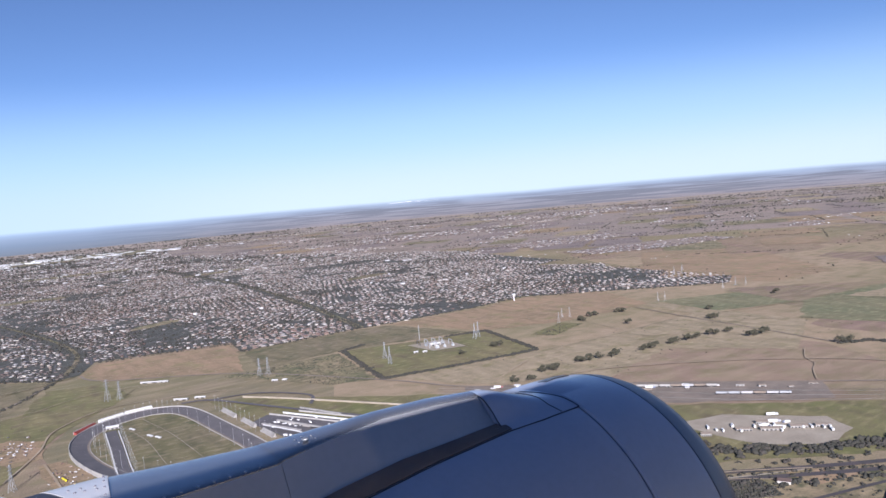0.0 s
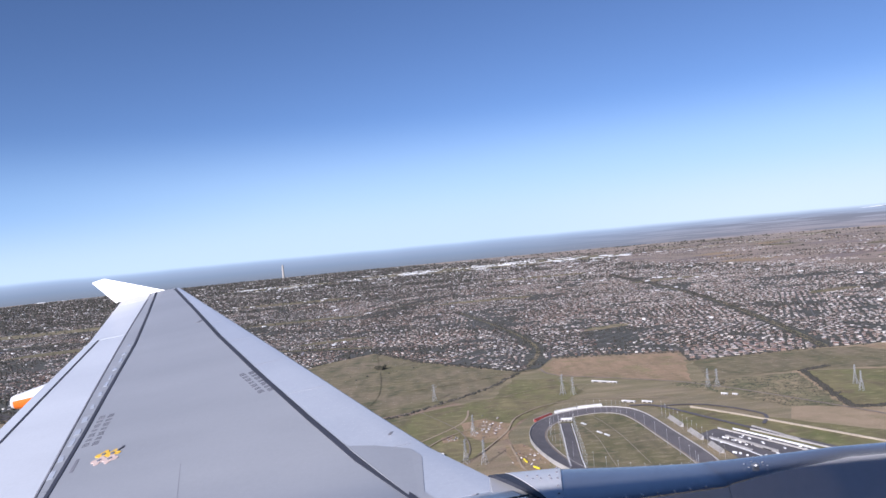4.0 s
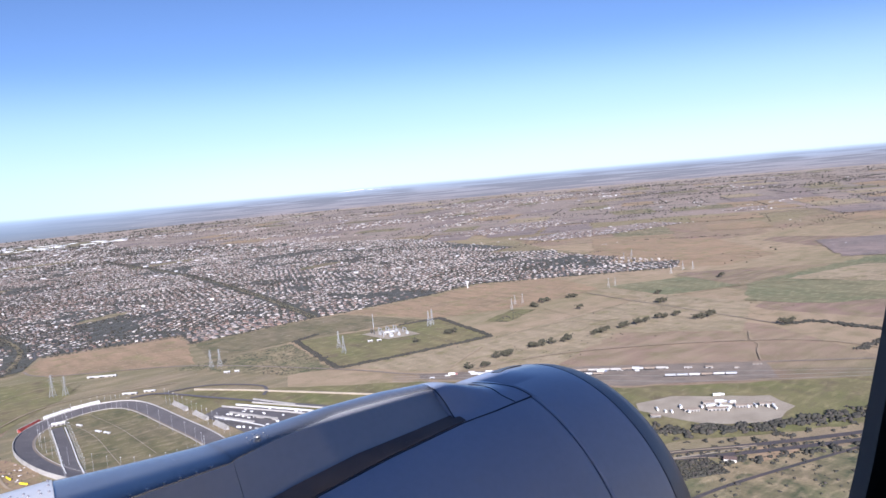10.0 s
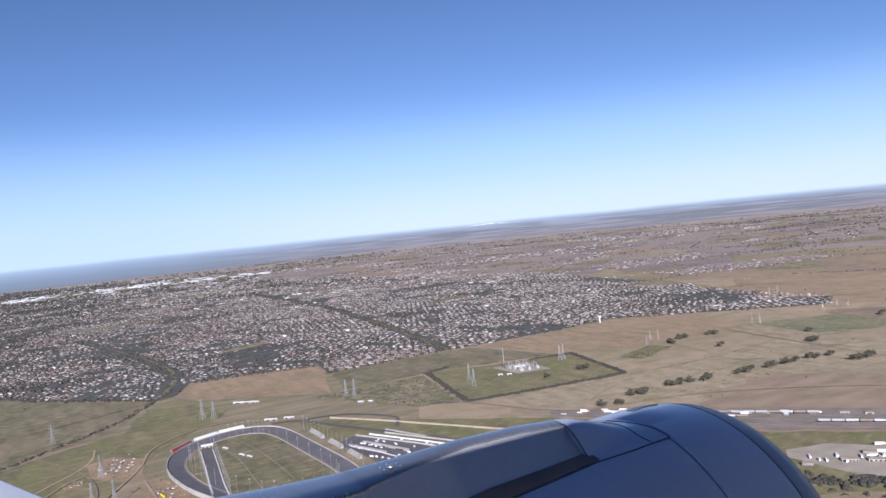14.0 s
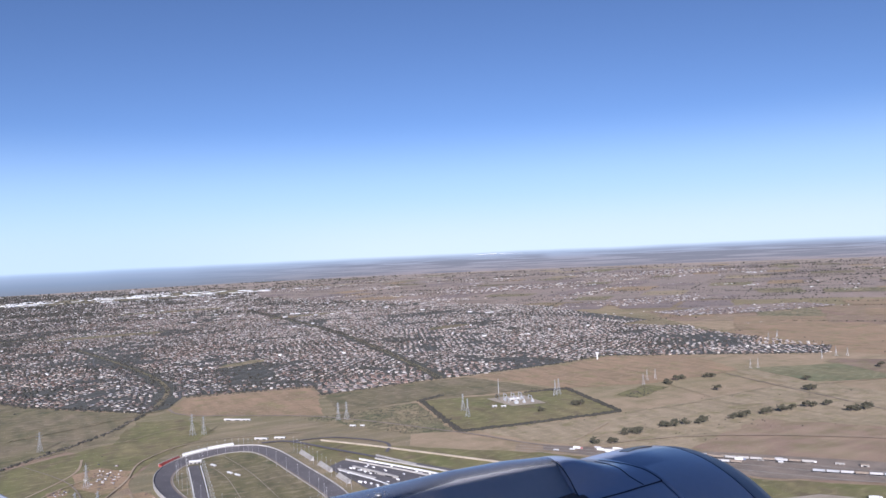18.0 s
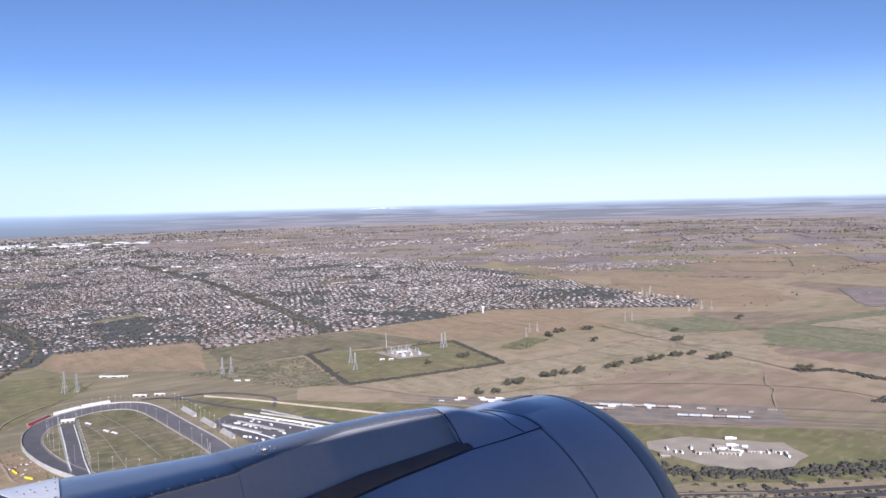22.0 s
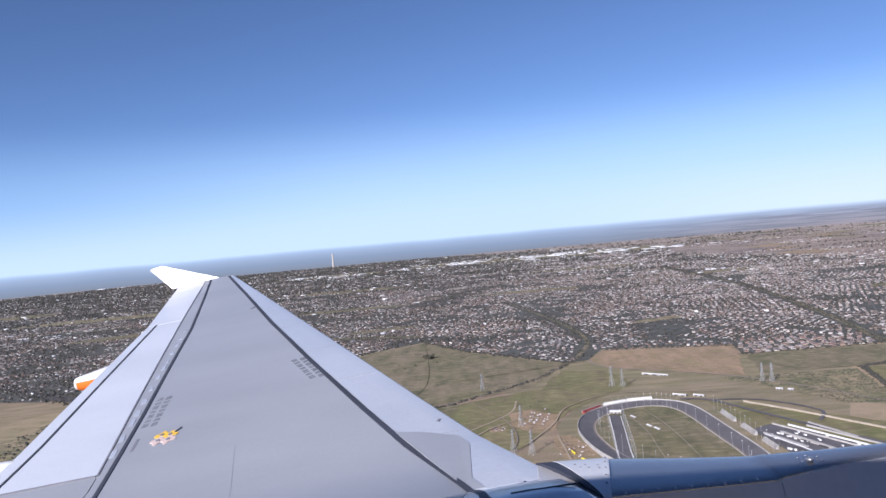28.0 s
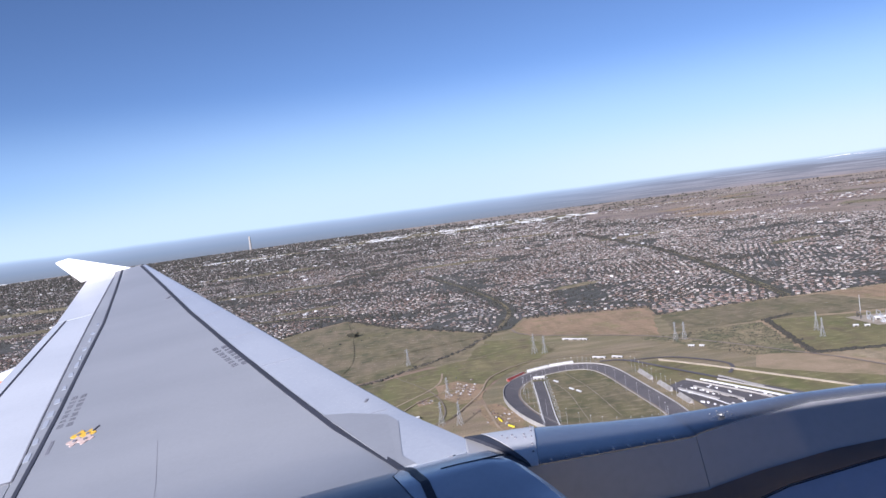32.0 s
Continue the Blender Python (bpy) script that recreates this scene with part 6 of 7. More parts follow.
truck = vehicle("truck", *on_line(shifted(HIGHWAY, -2.6), 905), 4.2, 0.65, 0.85, "white box truck on the highway", True)
for k in range(38):
    side = R4.choice([2.1, 3.1, -2.1, -3.1])
    x, y, rz = on_line(shifted(HIGHWAY, side), R4.uniform(560, 1330))
    copy_thing(truck if R4.random() < 0.18 else car, pose(x, y, 0.34, 0, 0, rz + (180 if side > 0 else 0)))
for k in range(3):
    copy_thing(truck, pose(R4.uniform(212, 238), R4.uniform(133, 160), 0.2, 0, 0, R4.choice([46, -44]) + R4.uniform(-6, 6)))
for k in range(30):
    copy_thing(car, pose(R4.uniform(103, 135), R4.uniform(210, 252), 0.3, 0, 0, R4.uniform(0, 180)))
for k in range(12):
    s = R4.random()
    copy_thing(truck, pose(192 + 86 * s + R4.uniform(-4, 4), 266 - 104 * s + R4.uniform(-4, 4), 0.24, 0, 0, -50))


# ---- power line towers ----
def lattice_tower(x, y, rz, h):
    tw = tagged(empty("transmission_tower", x, y, 0, rz), "tall pale grey lattice power-line tower standing in a paddock", "power tower", "power-line towers")
    b, t, waist = 1.15, 0.28, 0.62 * h
    corner = lambda sx_, sy_, z: (sx_ * (b + (t - b) * min(1, z / waist)), sy_ * (b + (t - b) * min(1, z / waist)), z)
    for sx_ in (-1, 1):
        for sy_ in (-1, 1):
            bm = bmesh.new()
            bar(bm, corner(sx_, sy_, 0), corner(sx_, sy_, waist), 0.085)
            bar(bm, corner(sx_, sy_, waist), (sx_ * 0.2, sy_ * 0.2, h * 0.95), 0.075)
            part("leg", bm, "steel", tw)
    bm = bmesh.new()
    zs = [0, 0.2 * h, 0.36 * h, 0.5 * h, 0.62 * h, 0.74 * h, 0.85 * h, 0.95 * h]
    for z0, z1 in zip(zs, zs[1:]):
        for p, q in (((-1, -1), (1, -1)), ((1, -1), (1, 1)), ((1, 1), (-1, 1)), ((-1, 1), (-1, -1))):
            bar(bm, corner(*p, z0), corner(*q, z1), 0.04)
            bar(bm, corner(*q, z0), corner(*p, z1), 0.04)
    part("bracing", bm, "steel", tw)
    for z, w in ((0.66 * h, 1.9), (0.79 * h, 2.2), (0.92 * h, 1.7)):
        bm = bmesh.new()
        for s in (-1, 1):
            bar(bm, (0, -0.2, z), (s * w, 0, z), 0.06)
            bar(bm, (0, 0.2, z), (s * w, 0, z), 0.06)
            bar(bm, (0, 0, z + 0.6), (s * w, 0, z), 0.045)
        part("crossarm", bm, "steel", tw)
    bm = bmesh.new()
    bar(bm, (0, 0, 0.95 * h), (0, 0, h), 0.12)
    part("peak", bm, "steel", tw)
    return tw


tower = lattice_tower(61, 397, 40, 11)
for x, y, rz in ((66, 394, 40), (133, 382, 40), (137, 380, 40), (196, 359, 40), (191, 345, 40), (258, 360, 40), (262, 362, 40), (331, 363, 40), (336, 361, 40), (408, 349, 40), (413, 347, 40), (493, 347, 50), (497, 341, 50), (475, 345, 50), (528, 432, 60), (533, 428, 60), (549, 440, 60), (-7, 410, 30), (-70, 421, 30), (-102, 458, 30), (10, 331, 60), (5, 292, 60), (12, 289, 60), (318, 352, 40), (110, 162, 50), (116, 158, 50), (22, 180, 50), (30, 176, 50)):
    k = 0.62 if x > 300 else 0.88
    copy_thing(tower, pose(x, y, 0, 0, 0, rz) @ Matrix.Scale(k, 4))


def slim_mast(name, x, y, h, r, mat, label, head=0.0):
    mst = tagged(empty(name, x, y, 0), label, "tower")
    bm = bmesh.new()
    bmesh.ops.create_cone(bm, cap_ends=True, segments=16, radius1=r, radius2=r * 0.7, depth=h, matrix=Matrix.Translation((0, 0, h / 2)))
    part("shaft", bm, mat, mst, smooth=40)
    if head:
        bm = bmesh.new()
        bmesh.ops.create_cone(bm, cap_ends=True, segments=16, radius1=r * 0.8, radius2=head, depth=h * 0.12, matrix=Matrix.Translation((0, 0, h * 0.86)))
        bmesh.ops.create_cone(bm, cap_ends=True, segments=16, radius1=head, radius2=head * 0.8, depth=h * 0.14, matrix=Matrix.Translation((0, 0, h * 0.99)))
        part("tank", bm, mat, mst, smooth=40)
    return mst


slim_mast("water_tower", 364, 452, 5.2, 0.5, "white", "white water tower at the edge of the houses", 1.5)
slim_mast("chimney", -552, 2745, 50, 4.5, "concrete", "tall pale chimney far off by the bay")
slim_mast("radio_mast", 236, 387, 9, 0.22, "steel", "slim steel mast beside the substation")

# ---- substation ----
sub = patch("substation_pad", [(222, 378), (223, 352), (242, 347), (245, 376)], 0.22, "gravel", "pale gravel substation pad", "yard")


def gantry(x, y, rz, w):
    gt = tagged(empty("gantry", x, y, 0.2, rz), "pale steel substation gantry", "gantry", "substation gantries")
    for s in (-1, 1):
        bm = bmesh.new()
        bar(bm, (s * w / 2, -0.3, 0), (s * w / 2, 0, 3), 0.16)
        bar(bm, (s * w / 2, 0.3, 0), (s * w / 2, 0, 3), 0.16)
        part("post", bm, "steel", gt)
    bm = bmesh.new()
    bar(bm, (-w / 2, 0, 3), (w / 2, 0, 3), 0.2)
    bar(bm, (-w / 2, 0, 2.6), (w / 2, 0, 2.6), 0.12)
    part("beam", bm, "steel", gt)
    return gt


def transformer(x, y, rz):
    tf = tagged(empty("transformer", x, y, 0.22, rz), "pale grey transformer on the gravel pad", "transformer", "transformers")
    bm = bmesh.new()
    box(bm, 0, 0, 0, 1.6, 1.0, 1.2)
    part("tank", bm, "steel", tf)
    for k in range(4):
        bm = bmesh.new()
        box(bm, -0.6 + 0.4 * k, 0.7, 0.1, 0.12, 0.3, 1.0)
        part("radiator", bm, "steel", tf)
    for k in range(3):
        bm = bmesh.new()
        bmesh.ops.create_cone(bm, cap_ends=True, segments=8, radius1=0.09, radius2=0.05, depth=0.6, matrix=Matrix.Translation((-0.4 + 0.4 * k, 0, 1.5)))
        part("bushing", bm, "white", tf)
    return tf


ga = gantry(226, 372, 78, 5)
for k in range(8):
    copy_thing(ga, pose(226 + (k % 4) * 4.4, 372 - (k // 4) * 10 - (k % 4) * 1.2, 0.2, 0, 0, 78))
ta = transformer(229, 356, 78)
for k in range(6):
    copy_thing(ta, pose(228 + (k % 3) * 5, 356 + (k // 3) * 11 - (k % 3), 0.22, 0, 0, 78))
shed("control_house", 232, 364, -15, 6, 3, 1.3, "white", "white control house of the substation", "", 2)
shed("control_hut", 214, 356, -15, 2.4, 1.4, 0.9, "white", "small white hut beside the substation", "huts", 1)
shed("control_hut", 218, 353, -15, 2.4, 1.4, 0.9, "white", "small white hut beside the substation", "huts", 1)

# ---- trees, hedges and bushes ----
def gum_tree(x, y, s, seed):
    """A tapered trunk, limbs and a broken crown of many leaf clumps."""
    rg = random.Random(seed)
    tr = tagged(empty("gum_tree", x, y, 0), "dark olive gum tree standing in a dry paddock", "tree", "paddock gum trees")
    bm = bmesh.new()
    h = 1.3
    loft(bm, [[(r * math.cos(a) + 0.1 * z, r * math.sin(a), z) for a in [k * math.pi / 3 for k in range(6)]] for z, r in ((0, 0.2), (0.5, 0.14), (h, 0.1))])
    tips = []
    for k in range(6):
        a = k * 1.05 + rg.uniform(-.3, .3)
        tip = Vector((math.cos(a) * rg.uniform(.5, 1.2), math.sin(a) * rg.uniform(.5, 1.2), rg.uniform(1.0, 2.4)))
        bar(bm, (0.1, 0, rg.uniform(.4, .9)), tip, 0.08)
        tips.append(tip)
    part("trunk", bm, "bark", tr)
    bm = bmesh.new()
    for tip in tips:
        for k in range(16):
            c = tip + Vector((rg.gauss(0, .5), rg.gauss(0, .5), rg.gauss(0.1, .3)))
            r = rg.uniform(.14, .34)
            m_ = Matrix.Translation(c) @ Euler((rg.random() * 3, rg.random() * 3, rg.random() * 3)).to_matrix().to_4x4() @ Matrix.Diagonal((r, r * 1.2, r * .6, 1))
            vs = [bm.verts.new(m_ @ Vector(v) * 1.0 + Vector((rg.gauss(0, .04), rg.gauss(0, .04), rg.gauss(0, .04)))) for v in ICO_V]
            for f in ICO_T:
                bm.faces.new([vs[i] for i in f])
    part("crown", bm, "leaf", tr)
    tr.scale = (s, s, s)
    return tr


kinds = [gum_tree(331, 346, 1.15, 1), gum_tree(348, 350, 1.2, 2), gum_tree(337, 312, 1.3, 3)]
TREES = [(363, 346), (366, 344), (344, 349), (329, 343), (373, 281), (376, 280), (308, 256), (312, 256), (318, 254), (322, 255), (326, 254), (335, 253), (339, 252), (346, 251), (343, 234), (347, 235), (351, 233), (355, 234), (229, 267), (232, 265), (235, 264), (251, 266), (254, 265), (258, 264), (262, 263), (270, 262), (274, 262), (289, 259), (293, 258), (297, 258), (227, 329), (249, 331), (253, 330), (208, 262), (214, 258), (352, 192), (357, 190), (-47, 532), (-45, 530), (-42, 533), (400, 300), (470, 300)]
for i, (x, y) in enumerate(TREES):
    copy_thing(kinds[i % 3], pose(x + R4.uniform(-1, 1), y + R4.uniform(-1, 1), 0, 0, 0, R4.uniform(0, 360)))


def hedge(name, pts, step, size, label, seed, jitter=0.5, mat="crowns"):
    x, y = along(pts, step, jitter, seed)
    rg = np.random.default_rng(seed)
    return clumps(name, x, y, size * rg.uniform(.6, 1.3, len(x)), label, "hedge", mat, 0.5, seed, 6)


hedge("hedge", [(206, 404), (190, 399), (172, 319), (215, 311), (259, 305), (276, 373), (250, 380)], 0.4, 1.1, "dark clipped hedge round a green paddock", 61, 0.35)
hedge("roadside_bushes", [(-148, 371), (-101, 364), (-72, 365), (-24, 382), (22, 427), (54, 484)], 1.2, 0.9, "dark bushes along a narrow road", 62, 1.0)
hedge("median_bushes", HIGHWAY, 2.2, 0.8, "dark bushes along the highway's median", 63, 0.5)
hedge("verge_trees", shifted(HIGHWAY, -7), 1.8, 1.2, "dark roadside trees beside the highway", 64, 1.6)
hedge("verge_trees", shifted(HIGHWAY, 8), 3.4, 1.1, "dark roadside trees beside the highway", 65, 2.0)
hedge("depot_trees", [(170, 168), (190, 150), (212, 128), (240, 112), (280, 96)], 0.6, 1.4, "dark dense trees beside the truck yard", 66, 2.2)
hedge("windbreak", [(352, 192), (367, 184), (363, 150), (361, 141), (361, 125)], 0.5, 1.2, "dark windbreak trees beside a farm", 67, 1.0)
hedge("windbreak", [(322, 144), (346, 142), (360, 132)], 0.5, 1.1, "dark windbreak trees beside a farm", 68, 1.0)
hedge("estate_trees", [(47, 474), (-16, 547), (-54, 613)], 0.9, 1.0, "dark trees along the suburb's edge", 69, 1.2)
hedge("estate_trees", [(76, 510), (155, 490), (150, 457), (225, 459), (328, 455), (380, 461), (431, 419), (500, 360)], 1.6, 0.8, "dark trees along the suburb's edge", 70, 0.8)
hedge("avenue_trees", smooth_line([(235, 462), (262, 620), (290, 860), (300, 1300)]), 0.9, 1.0, "dark avenue trees through the suburb", 71, 1.3)
hedge("reserve_trees", smooth_line([(54, 488), (70, 560), (60, 680), (20, 900)]), 1.8, 0.9, "dark trees along a grassy reserve", 72, 2.4)
sxx, syy = scatter([(-250, 440), (-150, 366), (-70, 296), (0, 240), (60, 196), (20, 120), (-120, 120), (-260, 260)], 2600, 73)
clumps("scrub_bushes", sxx, syy, np.random.default_rng(73).uniform(.3, 1.0, len(sxx)), "low dark bushes scattered over a dry slope", "bushes", "crowns", 0.3, 73)
sxx, syy = scatter([(120, 396), (186, 396), (171, 322), (152, 332)], 900, 74)
clumps("gorse", sxx, syy, np.random.default_rng(74).uniform(.2, .5, len(sxx)), "low green bushes in a rough paddock", "bushes", "leaf", 0.2, 74)
sxx, syy = scatter([(40, 110), (100, 180), (150, 150), (330, 60), (420, 60), (390, 140), (330, 110), (260, 40), (120, 40)], 900, 75)
clumps("scrub_bushes", sxx, syy, np.random.default_rng(75).uniform(.3, 1.1, len(sxx)), "low dark bushes beside farm tracks", "bushes", "crowns", 0.4, 75, 5)
sxx, syy = scatter([(345, 140), (400, 120), (420, 90), (350, 95)], 500, 76)
clumps("farm_trees", sxx, syy, np.random.default_rng(76).uniform(.6, 1.5, len(sxx)), "dark trees round farm buildings", "trees", "crowns", 0.5, 76, 6)
rg7 = np.random.default_rng(77)
fa, fr_ = rg7.uniform(radians(22), radians(150), 9000), rg7.uniform(500, 2800, 9000)
fxx, fyy = fr_ * np.cos(fa), fr_ * np.sin(fa)
okf = ~inside(SUBURB, fxx, fyy)
dn = np.array([noise.noise((a * 0.003 + b * 0.002, b * 0.016 - a * 0.006, 5)) for a, b in zip(fxx, fyy)])
okf &= dn > 0.42
clumps("plain_trees", fxx[okf], fyy[okf], fr_[okf] * 0.0009 * rg7.uniform(.6, 1.8, okf.sum()), "far dark trees scattered over the plain", "trees", "crowns", 0.4, 77)

# ---- low cloud on the horizon ----
rgc = random.Random(12)
M["cloud"] = surface("thin pale cloud", (0.60, 0.64, 0.70), (0.54, 0.60, 0.68), 0.02, 0.2, 1.0, bump=0.0)
bm = bmesh.new()
for k in range(11):
    yw = radians(90 - 31.6 + (k - 5) * 0.36 + rgc.uniform(-.2, .2))
    lift_ = math.exp(-((k - 6) / 2.6) ** 2)
    m_ = Matrix.Translation((2840 * math.cos(yw), 2840 * math.sin(yw), 63.5 + 2.2 * lift_)) @ Matrix.Rotation(yw, 4, "Z") @ Matrix.Diagonal((8, rgc.uniform(8, 22), 0.7 + 2.4 * lift_ * rgc.uniform(.5, 1), 1))
    bmesh.ops.create_icosphere(bm, subdivisions=3, radius=1, matrix=m_)
tagged(link("cloud_bank", bm, "cloud", smooth=60), "small low white cloud bank on the horizon", "cloud", kind="structure")

# ---- far industry by the bay ----
rg8 = np.random.default_rng(8)
ix = np.concatenate([rg8.uniform(-1500, 300, 220), rg8.normal(150, 230, 330), rg8.normal(-420, 110, 60), rg8.uniform(-1000, -500, 70)])
iy = np.concatenate([rg8.uniform(1750, 2750, 220), rg8.normal(2110, 95, 330), rg8.normal(1980, 50, 60), rg8.normal(930, 50, 70)])
ok8 = rg8.random(len(ix)) < np.clip(0.55 + 1.3 * np.array([noise.noise((a * .008, b * .011, 1)) for a, b in zip(ix, iy)]), .12, 1)
ix, iy = ix[ok8], iy[ok8]
n8, k8 = len(ix), np.clip(np.hypot(ix, iy) / 2100, .4, 1)
V8, T8 = many(WALL_V, FLAT_T, ix, iy, np.full(n8, .1), rg8.choice([.1, .25, .18], n8), k8 * rg8.uniform(6, 34, n8), k8 * rg8.uniform(6, 20, n8), k8 * rg8.uniform(0.5, 1.3, n8))
tagged(arrays_mesh("industrial_sheds", V8, T8, "sheds"), "far white industrial sheds before the bay", "sheds", kind="stuff")
n9 = 460
ix, iy = rg8.uniform(-1300, 560, n9), rg8.uniform(620, 2200, n9)
ok9 = inside(SUBURB, ix, iy)
ix, iy = ix[ok9], iy[ok9]
sz9 = np.hypot(ix, iy) / 900
V8, T8 = many(WALL_V, FLAT_T, ix, iy, np.full(len(ix), .1), rg8.choice([.6, 2.2], len(ix)), 3 * sz9 * rg8.uniform(.5, 2.0, len(ix)), 2.2 * sz9 * rg8.uniform(.5, 1.6, len(ix)), rg8.uniform(.9, 1.7, len(ix)))
tagged(arrays_mesh("large_roofs", V8, T8, "sheds"), "white and grey schools and shops among the houses", "sheds", kind="stuff")


# ---- nearest houses ----
def house(variant):
    hs = tagged(empty("house", 0, 0, 0), ["low house with a terracotta tiled hip roof", "low brick house with a grey tiled roof", "cream house with a brown hip roof", "white house with a pale metal roof"][variant], "house", "houses at the suburb's edge")
    w, d, h = [(1.8, 2.6, .56), (2.1, 2.5, .54), (1.7, 2.8, .6), (2.0, 2.4, .58)][variant]
    bm = bmesh.new()
    box(bm, 0, 0, 0, w, d, h)
    part("wall", bm, "walls_near", hs)
    bm = bmesh.new()
    e = 0.2
    vs = [bm.verts.new(p) for p in ((-w / 2 - e, -d / 2 - e, h), (w / 2 + e, -d / 2 - e, h), (w / 2 + e, d / 2 + e, h), (-w / 2 - e, d / 2 + e, h), (0, -d / 2 + w / 2, h + .42), (0, d / 2 - w / 2, h + .42))]
    for f in ((0, 1, 4), (1, 2, 5, 4), (2, 3, 5), (3, 0, 4, 5), (3, 2, 1, 0)):
        bm.faces.new([vs[i] for i in f])
    part("roof", bm, "roof_near", hs)
    bm = bmesh.new()
    box(bm, w * 0.2, -d / 2 - 0.02, 0.28, 0.5, 0.05, 0.3)
    part("window", bm, "dark", hs)
    bm = bmesh.new()
    box(bm, -w * 0.2, -d / 2 - 0.02, 0.0, 0.3, 0.05, 0.52)
    part("door", bm, "dark", hs)
    bm = bmesh.new()
    box(bm, w / 2 + 0.45, d * 0.2, 0, 0.9, 1.4, 0.6)
    part("garage", bm, "walls_near", hs)
    return hs


M["roof_near"] = surface("roof tiles", (0.3, 0.24, 0.2), (0.24, 0.2, 0.18), 0.3, 3.0, 0.8, bump=0.1, spread=("object", (0.24, 0.115, 0.082), (0.15, 0.125, 0.118), (0.29, 0.165, 0.118), (0.110, 0.104, 0.108), (0.50, 0.49, 0.48), (0.19, 0.115, 0.095), (0.135, 0.128, 0.13), (0.135, 0.128, 0.13)))
models = [house(k) for k in range(4)]
for i, k in enumerate(near_ids):
    m = pose(hx[k], hy[k], 0.06, 0, 0, math.degrees(hr[k]))
    if i < 4:
        models[i].matrix_basis = m
    else:
        copy_thing(models[i % 4], m)

# ---- rubble, yards and trains ----
patch("dirt_yard", [(6, 356), (17, 361), (27, 347), (25, 321), (14, 318), (5, 333)], 0.172, "tilled", "bare dirt yard round two power towers", "yard", 1.2)
patch("dirt_yard", [(-4, 333), (4, 334), (3, 325), (-3, 324)], 0.172, "tilled", "small bare dirt patch with rubble", "yard", 0.8)
patch("dirt_yard", [(22, 312), (29, 311), (36, 292), (36, 272), (27, 268), (22, 290)], 0.172, "tilled", "trampled dirt beside the race track", "yard", 0.8)
R9 = np.random.default_rng(91)
V9, T9 = [], []
bxx, byy = np.concatenate([R9.normal(17, 4.0, 90), R9.normal(0, 2.0, 30), R9.normal(28, 2.5, 40)]), np.concatenate([R9.normal(342, 8, 90), R9.normal(329, 2.5, 30), R9.normal(290, 10, 40)])
V9, T9 = many(WALL_V, FLAT_T, bxx, byy, np.full(160, 0.16), R9.uniform(0, 3, 160), R9.uniform(.2, 1.3, 160), R9.uniform(.2, .7, 160), R9.uniform(.12, .35, 160))
tagged(arrays_mesh("rubble", V9, T9, "roofs"), "pale rubble, pipes and stacked materials on bare dirt", "rubble", kind="stuff")
shed("hut", -5, 304, 30, 2.6, 1.6, 1.1, "white", "small white hut alone in a paddock", "", 1)
for x, y, rz, l in ((27.5, 287, 100, 4.2), (30.5, 277, 120, 3.6), (33.5, 270, 135, 3.0)):
    bm = bmesh.new()
    box(bm, 0, 0, 0, l, 0.5, 0.6)
    bmesh.ops.bevel(bm, geom=bm.edges[:], offset=0.06, segments=1, affect="EDGES")
    ob = link("tyre_barrier", bm, "yellow")
    ob.matrix_basis = pose(x, y, 0.17, 0, 0, rz)
    tagged(ob, "yellow painted barrier beside the race track", "barrier", "yellow barriers")

# rails and trains
for k in range(6):
    s_ = k / 5
    bm = bmesh.new()
    ribbon(bm, smooth_line([(180 - 6 * s_, 282 - 8 * s_), (207 - 4 * s_, 250 - 14 * s_), (240 - 14 * s_, 212 - 12 * s_), (272 - 14 * s_, 163 - 8 * s_), (330, 84 - 4 * s_)]), 0.34, 0.56 + 0.006 * k)
    tagged(link("railway_line", bm, "concrete" if k % 2 else "rail"), "pale railway line on brown ballast", "railway", kind="structure")


def wagon(mat, label):
    wg = tagged(empty("rail_wagon", 0, 0, 0.57), label, "wagon", "wagons in the rail yard")
    bm = bmesh.new()
    box(bm, 0, 0, 0.22, 4.2, 0.72, 0.75)
    bmesh.ops.bevel(bm, geom=bm.edges[:], offset=0.05, segments=1, affect="EDGES")
    part("body", bm, mat, wg)
    for s in (-1, 1):
        bm = bmesh.new()
        box(bm, s * 1.4, 0, 0, 0.9, 0.5, 0.2)
        part("bogie", bm, "dark", wg, "dark wheel bogie")
    return wg


wagon_kinds = [wagon("concrete", "pale grey freight wagon on a siding"), wagon("rail", "rust-brown freight wagon on a siding"), wagon("steel", "silver passenger carriage on a siding"), wagon("roofs_grey", "dark container wagon on a siding")]
slots = []
for row, (x0_, y0_, n_) in enumerate(((206, 247, 9), (214, 228, 7), (232, 216, 8), (246, 182, 6))):
    for k in range(n_):
        slots.append((x0_ + 4.6 * k * 0.65, y0_ - 4.6 * k * 0.76, -49.5, row))
for i, (x, y, rz, row) in enumerate(slots):
    m = pose(x, y, 0.6, 0, 0, rz)
    which = (row * 2 + (i * i) // 3) % 4
    if i < 4:
        wagon_kinds[i].matrix_basis = m
    else:
        copy_thing(wagon_kinds[which], m)

# truck yards
R10 = random.Random(10)
for k in range(20):
    s_ = R10.random()
    vehicle("truck", 208 + 28 * s_ + R10.uniform(-2, 2), 160 - 24 * s_ + R10.uniform(-5, 5), R10.choice([46, 48, 136]), R10.uniform(2.0, 3.6), 0.6, 0.7, "white truck parked on the gravel yard", True).location.z = 0.18
for k in range(16):
    vehicle("car", 112 + R10.uniform(0, 22), 134 + R10.uniform(0, 18), R10.choice([20, 110, 45]), 1.1, 0.45, 0.36, "car parked on the gravel yard").location.z = 0.18
